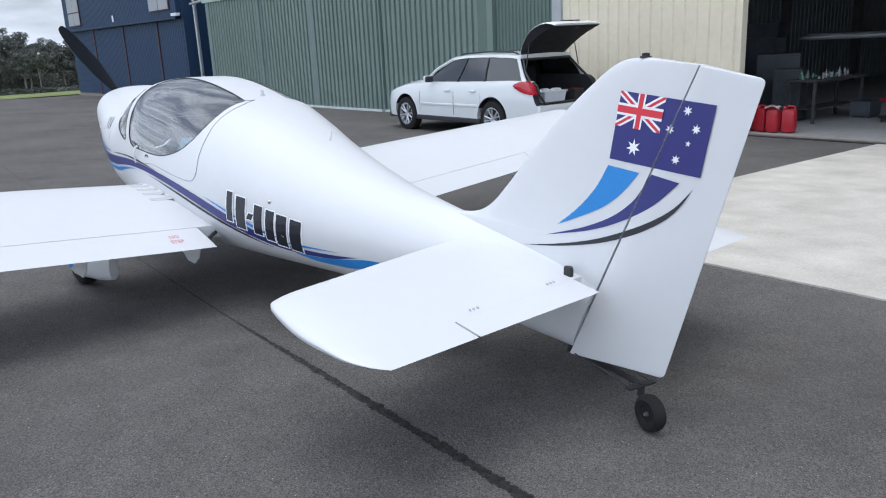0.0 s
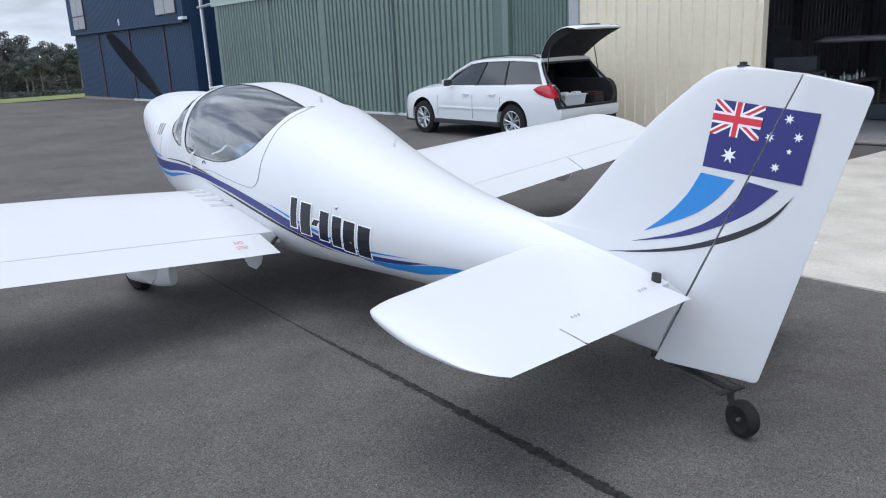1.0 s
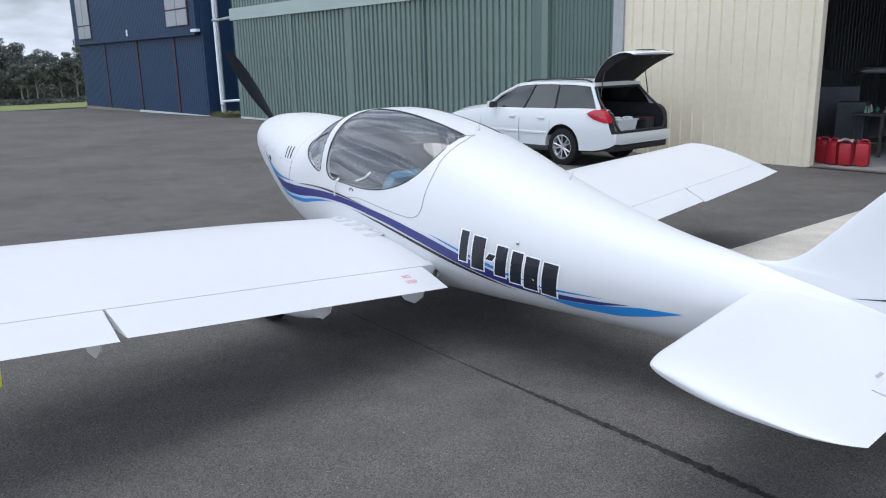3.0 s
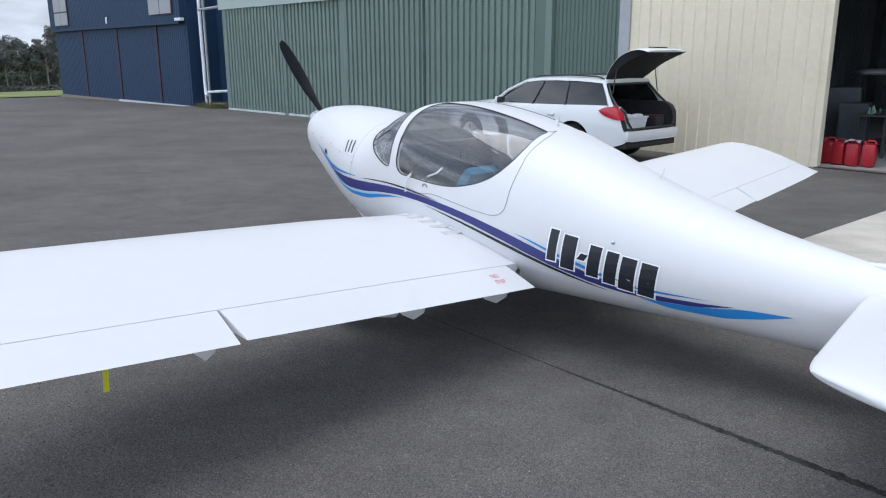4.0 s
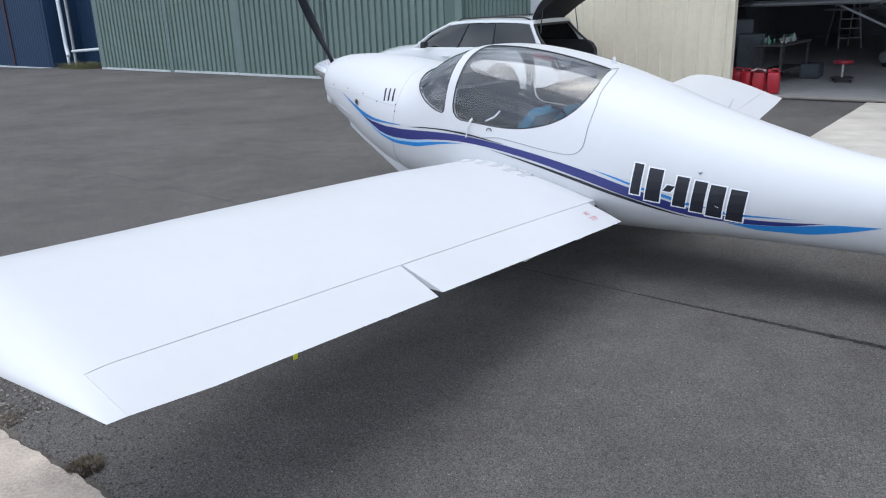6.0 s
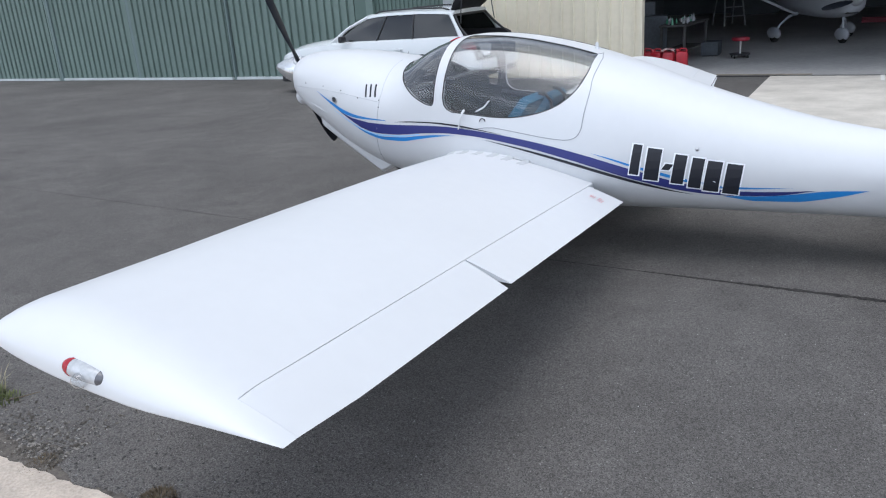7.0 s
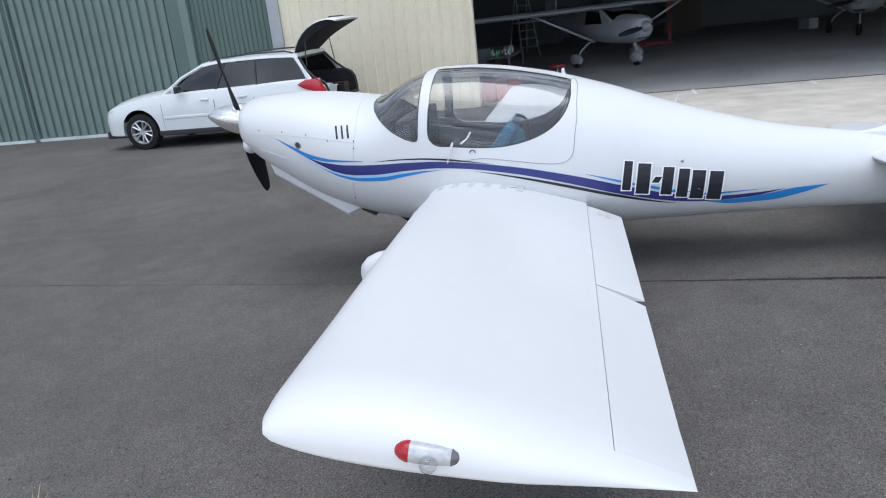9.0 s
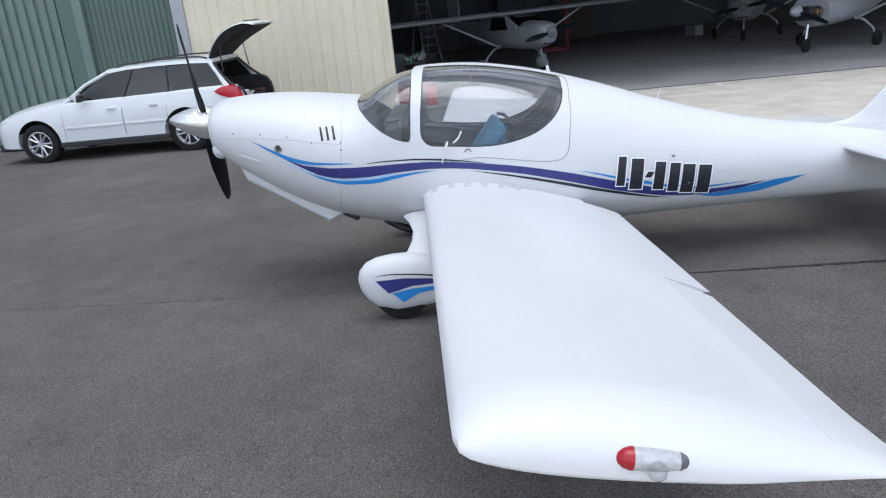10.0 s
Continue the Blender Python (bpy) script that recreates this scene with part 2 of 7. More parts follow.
# ---- ground ----
def asphalt():
    m = bpy.data.materials.new("asphalt")
    m.use_nodes = True
    t = m.node_tree
    p = t.nodes["Principled BSDF"]
    p.inputs["Roughness"].default_value = 0.86
    p.inputs["Specular IOR Level"].default_value = 0.25
    co = t.nodes.new("ShaderNodeTexCoord")

    def noise_at(scale, detail=5, rough=0.6):
        n = t.nodes.new("ShaderNodeTexNoise")
        n.inputs["Scale"].default_value, n.inputs["Detail"].default_value, n.inputs["Roughness"].default_value = scale, detail, rough
        t.links.new(co.outputs["Object"], n.inputs["Vector"])
        return n

    def rng(src, a, b, c, d):
        r = t.nodes.new("ShaderNodeMapRange")
        for k, v in zip(("From Min", "From Max", "To Min", "To Max"), (a, b, c, d)):
            r.inputs[k].default_value = v
        t.links.new(src, r.inputs["Value"])
        return r.outputs["Result"]

    def mul(a, b):
        n = t.nodes.new("ShaderNodeMath")
        n.operation = "MULTIPLY"
        t.links.new(a, n.inputs[0])
        t.links.new(b, n.inputs[1])
        return n.outputs[0]

    big = rng(noise_at(0.55, 6).outputs["Fac"], 0.3, 0.7, 0.80, 1.22)
    mid = rng(noise_at(4.0, 5).outputs["Fac"], 0.3, 0.7, 0.88, 1.12)
    grit = t.nodes.new("ShaderNodeTexVoronoi")
    grit.inputs["Scale"].default_value = 210.0
    t.links.new(co.outputs["Object"], grit.inputs["Vector"])
    stone = rng(grit.outputs["Color"], 0.15, 0.85, 0.56, 1.44)
    pit = t.nodes.new("ShaderNodeTexVoronoi")
    pit.inputs["Scale"].default_value = 26.0
    t.links.new(co.outputs["Object"], pit.inputs["Vector"])
    hole = t.nodes.new("ShaderNodeMath")
    hole.operation = "MAXIMUM"
    t.links.new(rng(pit.outputs["Distance"], 0.04, 0.15, 0.30, 1.0), hole.inputs[0])
    t.links.new(rng(pit.outputs["Color"], 0.72, 0.74, 1.0, 0.0), hole.inputs[1])
    v = mul(mul(mul(big, mid), stone), hole.outputs[0])
    spark = t.nodes.new("ShaderNodeTexVoronoi")
    spark.inputs["Scale"].default_value = 34.0
    t.links.new(co.outputs["Object"], spark.inputs["Vector"])
    dot = rng(spark.outputs["Distance"], 0.05, 0.11, 1.0, 0.0)
    pick = rng(spark.outputs["Color"], 0.80, 0.82, 0.0, 1.0)
    fleck = t.nodes.new("ShaderNodeTexVoronoi")
    fleck.inputs["Scale"].default_value = 75.0
    t.links.new(co.outputs["Object"], fleck.inputs["Vector"])
    small = mul(rng(fleck.outputs["Distance"], 0.12, 0.25, 0.34, 0.0), rng(fleck.outputs["Color"], 0.72, 0.75, 0.0, 1.0))
    both = t.nodes.new("ShaderNodeMath")
    both.operation = "MAXIMUM"
    t.links.new(mul(dot, pick), both.inputs[0])
    t.links.new(small, both.inputs[1])
    light = both.outputs[0]
    base = t.nodes.new("ShaderNodeMix")
    base.data_type = "RGBA"
    base.inputs[6].default_value, base.inputs[7].default_value = (0.0, 0.0, 0.0, 1), (0.105, 0.098, 0.092, 1)
    base.clamp_factor = False
    t.links.new(v, base.inputs[0])
    top = t.nodes.new("ShaderNodeMix")
    top.data_type = "RGBA"
    top.inputs[7].default_value = (0.48, 0.47, 0.46, 1)
    t.links.new(light, top.inputs[0])
    t.links.new(base.outputs[2], top.inputs[6])
    t.links.new(top.outputs[2], p.inputs["Base Color"])
    bp = t.nodes.new("ShaderNodeBump")
    bp.inputs["Strength"].default_value, bp.inputs["Distance"].default_value = 0.55, 0.006
    lump = t.nodes.new("ShaderNodeTexVoronoi")
    lump.inputs["Scale"].default_value = 78.0
    lump.inputs["Randomness"].default_value = 1.0
    t.links.new(co.outputs["Object"], lump.inputs["Vector"])
    t.links.new(mul(lump.outputs["Distance"], rng(noise_at(9.0, 4).outputs["Fac"], 0.35, 0.65, 0.35, 1.3)), bp.inputs["Height"])
    t.links.new(bp.outputs["Normal"], p.inputs["Normal"])
    return m


M_ASPH = asphalt()
M_TAR = mat("bitumen_sealant", (0.010, 0.010, 0.011), 0.8, spec=0.25, var=0.4, scale=38, fine=150, bump=0.9, bscale=70, tint=(0.040, 0.037, 0.034))
M_JOINT = mat("dusty_asphalt_joint", (0.045, 0.042, 0.040), 0.85, spec=0.3, var=0.4, scale=9, fine=60)
M_CONC = mat("weathered_concrete", (0.475, 0.44, 0.385), 0.85, var=0.17, scale=2.4, fine=55, bump=0.25, bscale=140, tint=(0.53, 0.495, 0.44))
M_CONC2 = mat("rough_pale_concrete", (0.46, 0.395, 0.33), 0.9, var=0.34, scale=5, fine=70, bump=0.7, bscale=70)
M_FLOORC = mat("hangar_floor_concrete", (0.33, 0.322, 0.31), 0.72, var=0.22, scale=0.7, fine=9, bump=0.1)
M_GRASS = mat("mown_grass", (0.16, 0.19, 0.055), 0.9, var=0.35, scale=0.35, fine=8, bump=0.6, bscale=20)
M_PAINT = mat("worn_white_line_paint", (0.66, 0.65, 0.62), 0.8, var=0.2, scale=30)


def sheet(us, ds, up=0.0, skirt=0.0):
    """A draped sheet over the land between the u and d lines given."""
    bm = bmesh.new()
    grid = [[bm.verts.new(W(u, d, land(u, d) + up)) for d in ds] for u in us]
    for i in range(len(us) - 1):
        for j in range(len(ds) - 1):
            bm.faces.new((grid[i][j], grid[i][j + 1], grid[i + 1][j + 1], grid[i + 1][j]))
    if skirt:
        edges = [e for e in bm.edges if e.is_boundary]
        r = bmesh.ops.extrude_edge_only(bm, edges=edges)
        for v in r["geom"]:
            if isinstance(v, bmesh.types.BMVert):
                v.co.z -= skirt
    return bm


DS = [-900, -60, -10, -3, 0.0, 0.4, 0.6, 0.8, 1.0, 3, 6, 9, 12, FRONT + 0.1, 20, 60, 900]
US = [-900, -100, -20, 0, 20, 27.5, 29, 31, 33, 35.5, 40, 52.5, 60, 100, 200, 900]
ground = part("ground", sheet(US, DS), M_ASPH)
tagged(ground, "dark grey worn asphalt apron with pale grit", "ground", kind="structure")

# concrete apron slab before the open hangar
conc = part("pavement", sheet([-30, -8, -4, 0, 2.0, 4.55], [4.67, 6, 8, 10, FRONT + 0.06], 0.012, 0.05), M_CONC)
tagged(conc, "pale weathered concrete apron slab before the hangar", "pavement", kind="structure")
for mu, d0, d1 in ((2.84, 11.15, 12.05), (0.85, 11.55, 12.0)):
    mk = part("slab_mark", box(bmesh.new(), -0.03, 0.03, 0, d1 - d0, 0, 0.003), M_PAINT, conc, at=site(mu, d1, land(mu, (d0 + d1) / 2) + 0.0135, 0))
# rough concrete verge on the camera's side
rv = random.Random(21)
edge_us = [-40, 0, 2] + [3 + 0.03 * k for k in range(200)] + [12, 20]
edge = {u: -1.165 + rv.uniform(-0.007, 0.007) + 0.016 * math.sin(u * 5.1) * math.sin(u * 1.7) + 0.010 * math.sin(u * 31) * math.sin(u * 11.3) for u in edge_us}
vb = bmesh.new()
strip = [[vb.verts.new(W(u, d, land(u, d) + z)) for d, z in ((-40, 0.014), (-4, 0.014), (-1.6, 0.014), (-1.22, 0.013), (edge[u], 0.010), (edge[u] + 0.006, -0.02))] for u in edge_us]
for p, q in zip(strip, strip[1:]):
    for m in range(5):
        vb.faces.new((p[m], p[m + 1], q[m + 1], q[m]))
verge = part("concrete_verge", vb, M_CONC2)
tagged(verge, "rough pale concrete strip beside the asphalt", "pavement", kind="structure")


# crumbled grit along the asphalt's edge and loose over the apron
def strewn(name, label, material, spots):
    """Loose stones, each a squat eight-sided lump of its own proportions, as one object."""
    verts, faces = [], []
    for u, d, r in spots:
        c = W(u, d, land(u, d) + r * 0.30)
        k = len(verts)
        a = rv.uniform(0, math.pi)
        for x, y, z in ((1, 0, 0), (0, 1, 0), (-1, 0, 0), (0, -1, 0), (0.1, 0.1, 0.75), (0, 0, -0.6)):
            x, y = x * math.cos(a) - y * math.sin(a), x * math.sin(a) + y * math.cos(a)
            verts.append(c + Vector((x * rv.uniform(0.6, 1.35), y * rv.uniform(0.6, 1.35), z * rv.uniform(0.7, 1.1))) * r)
        for i in range(4):
            faces += [(k + i, k + (i + 1) % 4, k + 4), (k + (i + 1) % 4, k + i, k + 5)]
    me = bpy.data.meshes.new(name)
    me.from_pydata(verts, [], faces)
    me.materials.append(material)
    return tagged(new(name, me), label, "grit", kind="stuff")


def island_mix(name, tones, rough=0.85):
    """One tone out of several for each loose stone."""
    m = bpy.data.materials.new(name)
    m.use_nodes = True
    t = m.node_tree
    p = t.nodes["Principled BSDF"]
    p.inputs["Roughness"].default_value = rough
    g = t.nodes.new("ShaderNodeNewGeometry")
    ramp = t.nodes.new("ShaderNodeValToRGB")
    els = ramp.color_ramp.elements
    while len(els) < len(tones):
        els.new(0.5)
    for k, c in enumerate(tones):
        els[k].position = k / (len(tones) - 1)
        els[k].color = (*c, 1)
    t.links.new(g.outputs["Random Per Island"], ramp.inputs[0])
    t.links.new(ramp.outputs["Color"], p.inputs["Base Color"])
    return m


M_GRIT = island_mix("loose_grey_grit", [(0.035, 0.034, 0.034), (0.07, 0.066, 0.062), (0.10, 0.095, 0.09), (0.20, 0.195, 0.19)])
M_PEBBLE = island_mix("pale_brown_gravel", [(0.045, 0.038, 0.031), (0.07, 0.06, 0.05), (0.10, 0.088, 0.074), (0.16, 0.145, 0.125), (0.28, 0.26, 0.235)])
strewn("loose_grit", "loose grey grit strewn over the worn asphalt", M_GRIT,
       [(rv.uniform(3.6, 7.6), -1.16 + rv.expovariate(4.0), rv.uniform(0.002, 0.0068)) for _ in range(3600)]
       + [(rv.uniform(-1.5, 7.5), rv.uniform(-1.1, 3.2), rv.uniform(0.0014, 0.0042)) for _ in range(3800)])
strewn("edge_gravel", "pale brown gravel crumbled along the pavement edge", M_PEBBLE,
       [(rv.uniform(4.4, 7.4), -1.175 + rv.gauss(0.0, 0.016), rv.uniform(0.002, 0.007)) for _ in range(1500)]
       + [(5.75 + rv.expovariate(1.6), -1.17 + rv.expovariate(9.0), rv.uniform(0.003, 0.010)) for _ in range(1900)])
M_DIRT = mat("brown_edge_dirt", (0.075, 0.066, 0.057), 0.95, var=0.35, scale=14, fine=80, bump=0.9, bscale=60, tint=(0.12, 0.105, 0.09))


def dirt_patch(seed, u0, u1, reach):
    """A thin ragged drift of dirt lying against the verge."""
    rnd = random.Random(seed)
    bm = bmesh.new()
    row = []
    n = 60
    for k in range(n + 1):
        u = u0 + (u1 - u0) * k / n
        w = reach * math.sin(math.pi * k / n) ** 0.6 * (0.75 + 0.25 * math.sin(u * 13) * math.sin(u * 5)) + rnd.uniform(0.0, 0.025)
        row.append([bm.verts.new(W(u, -1.19 + w * q, land(u, -1.1) + h)) for q, h in ((0.0, 0.004), (0.5, 0.0065), (0.85, 0.004), (1.0, -0.001))])
    for p, q in zip(row, row[1:]):
        for m in range(3):
            bm.faces.new((p[m], p[m + 1], q[m + 1], q[m]))
    return tagged(part("dirt_drift", bm, M_DIRT, smooth=True), "brown dirt drifted along the pavement edge", "dirt", kind="stuff")


dirt_patch(5, 5.55, 7.6, 0.20)
dirt_patch(6, 4.7, 5.6, 0.07)


def ribbon(name, us, mid, half, up, material, seed, label):
    """An irregular narrow band on the ground that follows d = mid(u)."""
    rnd = random.Random(seed)
    bm = bmesh.new()
    row = []
    for u in us:
        h = half(u) * rnd.uniform(0.62, 1.15) * (1 + 0.22 * math.sin(u * 9.3) * math.sin(u * 23.7 + 1))
        c = mid(u) + rnd.uniform(-0.18, 0.18) * half(u)
        row.append([bm.verts.new(W(u, c + k * h, land(u, c) + up * (1 - abs(k)) + 0.0015)) for k in (-1, -0.4, 0.4, 1)])
    for a, b in zip(row, row[1:]):
        for i in range(3):
            bm.faces.new((a[i], a[i + 1], b[i + 1], b[i]))
    return tagged(part(name, bm, material), label, "crack", kind="structure")


crack_mid = curve_of([(-3, 1.40), (0.0, 1.52), (1.6, 1.61), (3.1, 1.67), (4.2, 1.71), (6.1, 1.82), (8.6, 1.99), (14, 2.35)])
ribbon("tar_seam", [x * 0.011 - 1.0 for x in range(471)], crack_mid, curve_of([(-1, 0.032), (2.5, 0.026), (3.6, 0.015), (4.25, 0.005)]), 0.004, M_TAR, 3, "black bitumen sealant band poured along an asphalt joint")
ribbon("asphalt_joint", [4.1 + x * 0.04 for x in range(240)], crack_mid, curve_of([(4.1, 0.007), (6, 0.004), (9, 0.004), (14, 0.004)]), 0.001, M_JOINT, 4, "thin dark joint line in the asphalt")

# ---- hangar row ----
M_GREEN = mat("green_ribbed_steel", (0.146, 0.196, 0.172), 0.5, var=0.10, scale=0.8, fine=10, objvar=0.04)
M_GREEN_D = mat("green_flashing_steel", (0.15, 0.196, 0.190), 0.5, var=0.08, scale=1)
M_RAIL = mat("pale_painted_rail", (0.52, 0.55, 0.54), 0.5, var=0.15, scale=4)
M_GREEN_K = mat("dark_green_ribbed_steel", (0.095, 0.138, 0.118), 0.5, var=0.10, scale=0.8)
M_GREEN_L = mat("pale_green_fascia", (0.36, 0.43, 0.40), 0.5, var=0.08, scale=1)
M_CREAM = mat("cream_ribbed_steel", (0.71, 0.645, 0.495), 0.55, var=0.07, scale=0.9, fine=9)
M_BLUEST = mat("navy_ribbed_steel", (0.017, 0.041, 0.088), 0.55, spec=0.3, var=0.10, scale=0.8)
M_OXIDE = mat("red_oxide_steel", (0.052, 0.018, 0.026), 0.6, var=0.25, scale=6)
M_GALV = mat("galvanised_steel", (0.38, 0.39, 0.40), 0.5, metal=0.4, var=0.12, scale=5)
M_PIPE = mat("white_pipe", (0.72, 0.75, 0.78), 0.4, var=0.05)
# lining colour is lowered to deepen the shade inside the open hangar
M_INNER = mat("shade_grey_lining_steel", (0.085, 0.097, 0.108), 0.6, var=0.2, scale=0.8)
# roof underside, out of view, has the interior's shade put into its colour
M_ROOF = mat("shade_dark_roof_underside", (0.05, 0.05, 0.05), 0.7, var=0.2, scale=0.6)
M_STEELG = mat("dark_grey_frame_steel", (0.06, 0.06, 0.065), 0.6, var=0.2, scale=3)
M_TIMBER = mat("old_timber_sill", (0.22, 0.19, 0.15), 0.8, var=0.3, scale=8)


M_SLOT = mat("dark_green_door_gap", (0.03, 0.05, 0.045), 0.7, var=0.1)


def ribbed(w, h, pitch=0.205, depth=0.042, crest=0.030, flank=0.014):
    """A ribbed steel sheet, x from 0 to w, facing +y, z from 0 to h, with a back."""
    xs = [(0.0, 0.0)]
    x = pitch * 0.5
    while x + crest / 2 + flank < w:
        xs += [(x - crest / 2 - flank, 0.0), (x - crest / 2, depth), (x + crest / 2, depth), (x + crest / 2 + flank, 0.0)]
        x += pitch
    xs.append((w, 0.0))
    bm = bmesh.new()
    ring = [(a, b) for a, b in xs] + [(w, -0.02), (0.0, -0.02)]
    loft(bm, [[Vector((a, b, z)) for a, b in ring] for z in (0.0, h)])
    return bm


def wall_sheet(name, u0, u1, d, z0, z1, material, parent, pitch=0.205, depth=0.042, label="", crest=0.030):
    """A ribbed sheet on a front that faces the apron, from u0 to u1."""
    o = part(name, ribbed(u1 - u0, z1 - z0, pitch, depth, crest), material, parent, label)
    o.matrix_basis = site(u0, d, z0)
    return o


def bar(name, u0, u1, d0, d1, z0, z1, material, parent, bevel=0.006, label=""):
    bm = box(bmesh.new(), 0, u1 - u0, -(d1 - d0), 0, 0, z1 - z0, bevel)
    return part(name, bm, material, parent, label, at=site(u0, d0, z0))


def hangar(name, label):
    return thing(name, Matrix.Identity(4), label, "hangar", kind="structure")


B = -0.30
green = hangar("green_hangar", "green ribbed steel hangar with closed sliding doors")
leaf_us = [13.08, 16.89, 20.28, 23.47, 27.25]
for i, (a, b) in enumerate(zip(leaf_us, leaf_us[1:])):
    back = 0.0 if i % 2 else 0.05
    wall_sheet("door_leaf", a + 0.03, b - 0.03, FRONT + back, B + 0.09, 3.16, M_GREEN, green, 0.205, 0.05, crest=0.118)
    bar("door_rail", a + 0.03, b - 0.03, FRONT - 0.085 + back, FRONT + 0.04 + back, B + 0.02, B + 0.115, M_RAIL, green, label="pale grey bottom rail")
    bar("door_stile", b - (0.075 if i == 0 else 0.13), b - 0.028, FRONT - 0.052, FRONT + 0.03, B + 0.05, 3.16, M_GREEN_D, green)
    bar("door_edge", b - 0.028, b + 0.028, FRONT - (0.01 if i == 0 else 0.054), FRONT + 0.03, B + 0.05, 3.16, M_SLOT if i == 0 else M_GREEN, green)
bar("door_stile", 12.80, 13.10, FRONT - 0.045, FRONT + 0.05, B + 0.05, 3.16, M_GREEN_K, green)
bar("door_stile", 12.62, 12.80, FRONT - 0.06, FRONT + 0.05, B, 3.16, M_GREEN, green)
wall_sheet("wall_sheet", 10.92, 12.62, FRONT + 0.05, B, 3.16, M_GREEN_K, green, 0.105, 0.022, crest=0.05)
bar("fascia", 10.9, 27.45, FRONT - 0.10, FRONT + 0.2, 3.16, 3.56, M_GREEN_L, green, label="pale green fascia board")
wall_sheet("wall_sheet", 10.9, 27.45, FRONT + 0.1, 3.56, 5.2, M_GREEN, green, 0.205, 0.05, crest=0.118)
bar("end_wall", 27.28, 27.42, FRONT + 0.02, FRONT + 16, B, 5.2, M_GREEN, green)
bar("roof", 10.7, 27.5, FRONT + 0.1, FRONT + 16, 5.2, 5.3, M_GALV, green)
bar("rear_wall", 10.7, 27.42, FRONT + 15.9, FRONT + 16, B, 5.2, M_GREEN, green)

cream = hangar("cream_hangar", "cream ribbed steel hangar with a wide open front")
wall_sheet("wall_sheet", 6.84, 10.66, FRONT, B, 5.0, M_CREAM, cream, 0.235, 0.034)
bar("corner_flashing", 6.80, 6.87, FRONT - 0.03, FRONT + 0.14, B, 5.0, M_CREAM, cream)
bar("corner_post", 10.66, 10.90, FRONT - 0.06, FRONT + 0.2, B, 5.0, M_GALV, cream, label="grey steel corner post and downpipe")
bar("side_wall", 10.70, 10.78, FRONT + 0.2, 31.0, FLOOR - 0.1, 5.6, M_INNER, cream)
sw = part("side_lining", ribbed(18.5, 5.6, 0.235, 0.022), M_INNER, cream, "ribbed lining darkened as if in shade")
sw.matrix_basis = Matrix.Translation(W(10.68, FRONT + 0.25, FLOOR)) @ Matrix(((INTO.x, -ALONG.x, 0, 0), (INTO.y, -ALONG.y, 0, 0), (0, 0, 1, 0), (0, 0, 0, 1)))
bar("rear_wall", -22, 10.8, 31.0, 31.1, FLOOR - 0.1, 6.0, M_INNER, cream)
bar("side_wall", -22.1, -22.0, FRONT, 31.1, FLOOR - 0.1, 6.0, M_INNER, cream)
# added above the view, set low to cut sky light into the depth
bar("unseen_lintel", -22.1, 6.84, FRONT, FRONT + 0.25, 3.75, 6.0, M_CREAM, cream)
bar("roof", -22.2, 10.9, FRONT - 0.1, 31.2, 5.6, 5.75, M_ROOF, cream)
# rafters and columns take the dark steel to keep the depth dark
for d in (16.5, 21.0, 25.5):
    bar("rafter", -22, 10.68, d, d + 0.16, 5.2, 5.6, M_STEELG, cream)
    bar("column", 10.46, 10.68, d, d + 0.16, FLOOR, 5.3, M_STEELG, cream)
floor = part("floor", sheet([-22, -10, 0, 6.84, 10.7], [FRONT + 0.05, 20, 31.0], 0.028, 0.06), M_FLOORC)
for v in floor.data.vertices:
    if v.co.z > -0.262:
        v.co.z = FLOOR
tagged(floor, "grey smooth concrete hangar floor slab", "floor", kind="structure")
bar("door_track", -22, 6.84, FRONT - 0.05, FRONT + 0.045, FLOOR - 0.04, FLOOR + 0.004, M_BLACKP, cream, 0.003, "dark sunken floor track")
bar("threshold", 3.9, 6.84, FRONT + 0.048, FRONT + 0.17, FLOOR - 0.06, FLOOR + 0.012, M_TIMBER, cream, 0.006, "weathered timber threshold board")

blue = hangar("blue_hangar", "dark blue ribbed steel hangar with red oxide door posts")
BB, BLUE_D = -0.95, 14.3
for a, b in zip([34.80, 37.85, 42.62, 47.55], [37.85, 42.62, 47.55, 52.0]):
    wall_sheet("door_leaf", a + 0.07, b - 0.07, BLUE_D, BB, 3.05, M_BLUEST, blue, 0.205, 0.012)
for a in (37.85, 42.62, 47.55):
    bar("door_post", a - 0.07, a + 0.07, BLUE_D - 0.05, BLUE_D + 0.05, BB, 3.05, M_OXIDE, blue, label="red oxide steel post")
bar("door_sill", 43.0, 52.0, BLUE_D - 0.08, BLUE_D + 0.1, BB, -0.61, M_TIMBER, blue)
bar("door_sill", 34.7, 43.0, BLUE_D - 0.10, BLUE_D + 0.1, BB, -0.575, M_RAIL, blue, label="pale painted door sill")
wall_sheet("wall_sheet", 34.95, 52.0, BLUE_D - 0.25, 3.05, 8.2, M_BLUEST, blue, 0.205, 0.012)
bar("soffit", 34.95, 52.0, BLUE_D - 0.25, BLUE_D + 0.1, 2.97, 3.07, M_BLUEST, blue)
bar("corner_return", 34.80, 34.97, BLUE_D - 0.245, BLUE_D + 0.1, 3.07, 8.2, M_BLUEST, blue)
bar("side_wall", 34.68, 34.83, BLUE_D, BLUE_D + 16, BB, 8.2, M_BLUEST, blue)
bar("side_wall", 51.95, 52.05, BLUE_D, BLUE_D + 16, BB - 0.4, 8.2, M_BLUEST, blue)
bar("rear_wall", 32.0, 52.0, BLUE_D + 15.9, BLUE_D + 16, BB, 8.2, M_BLUEST, blue)
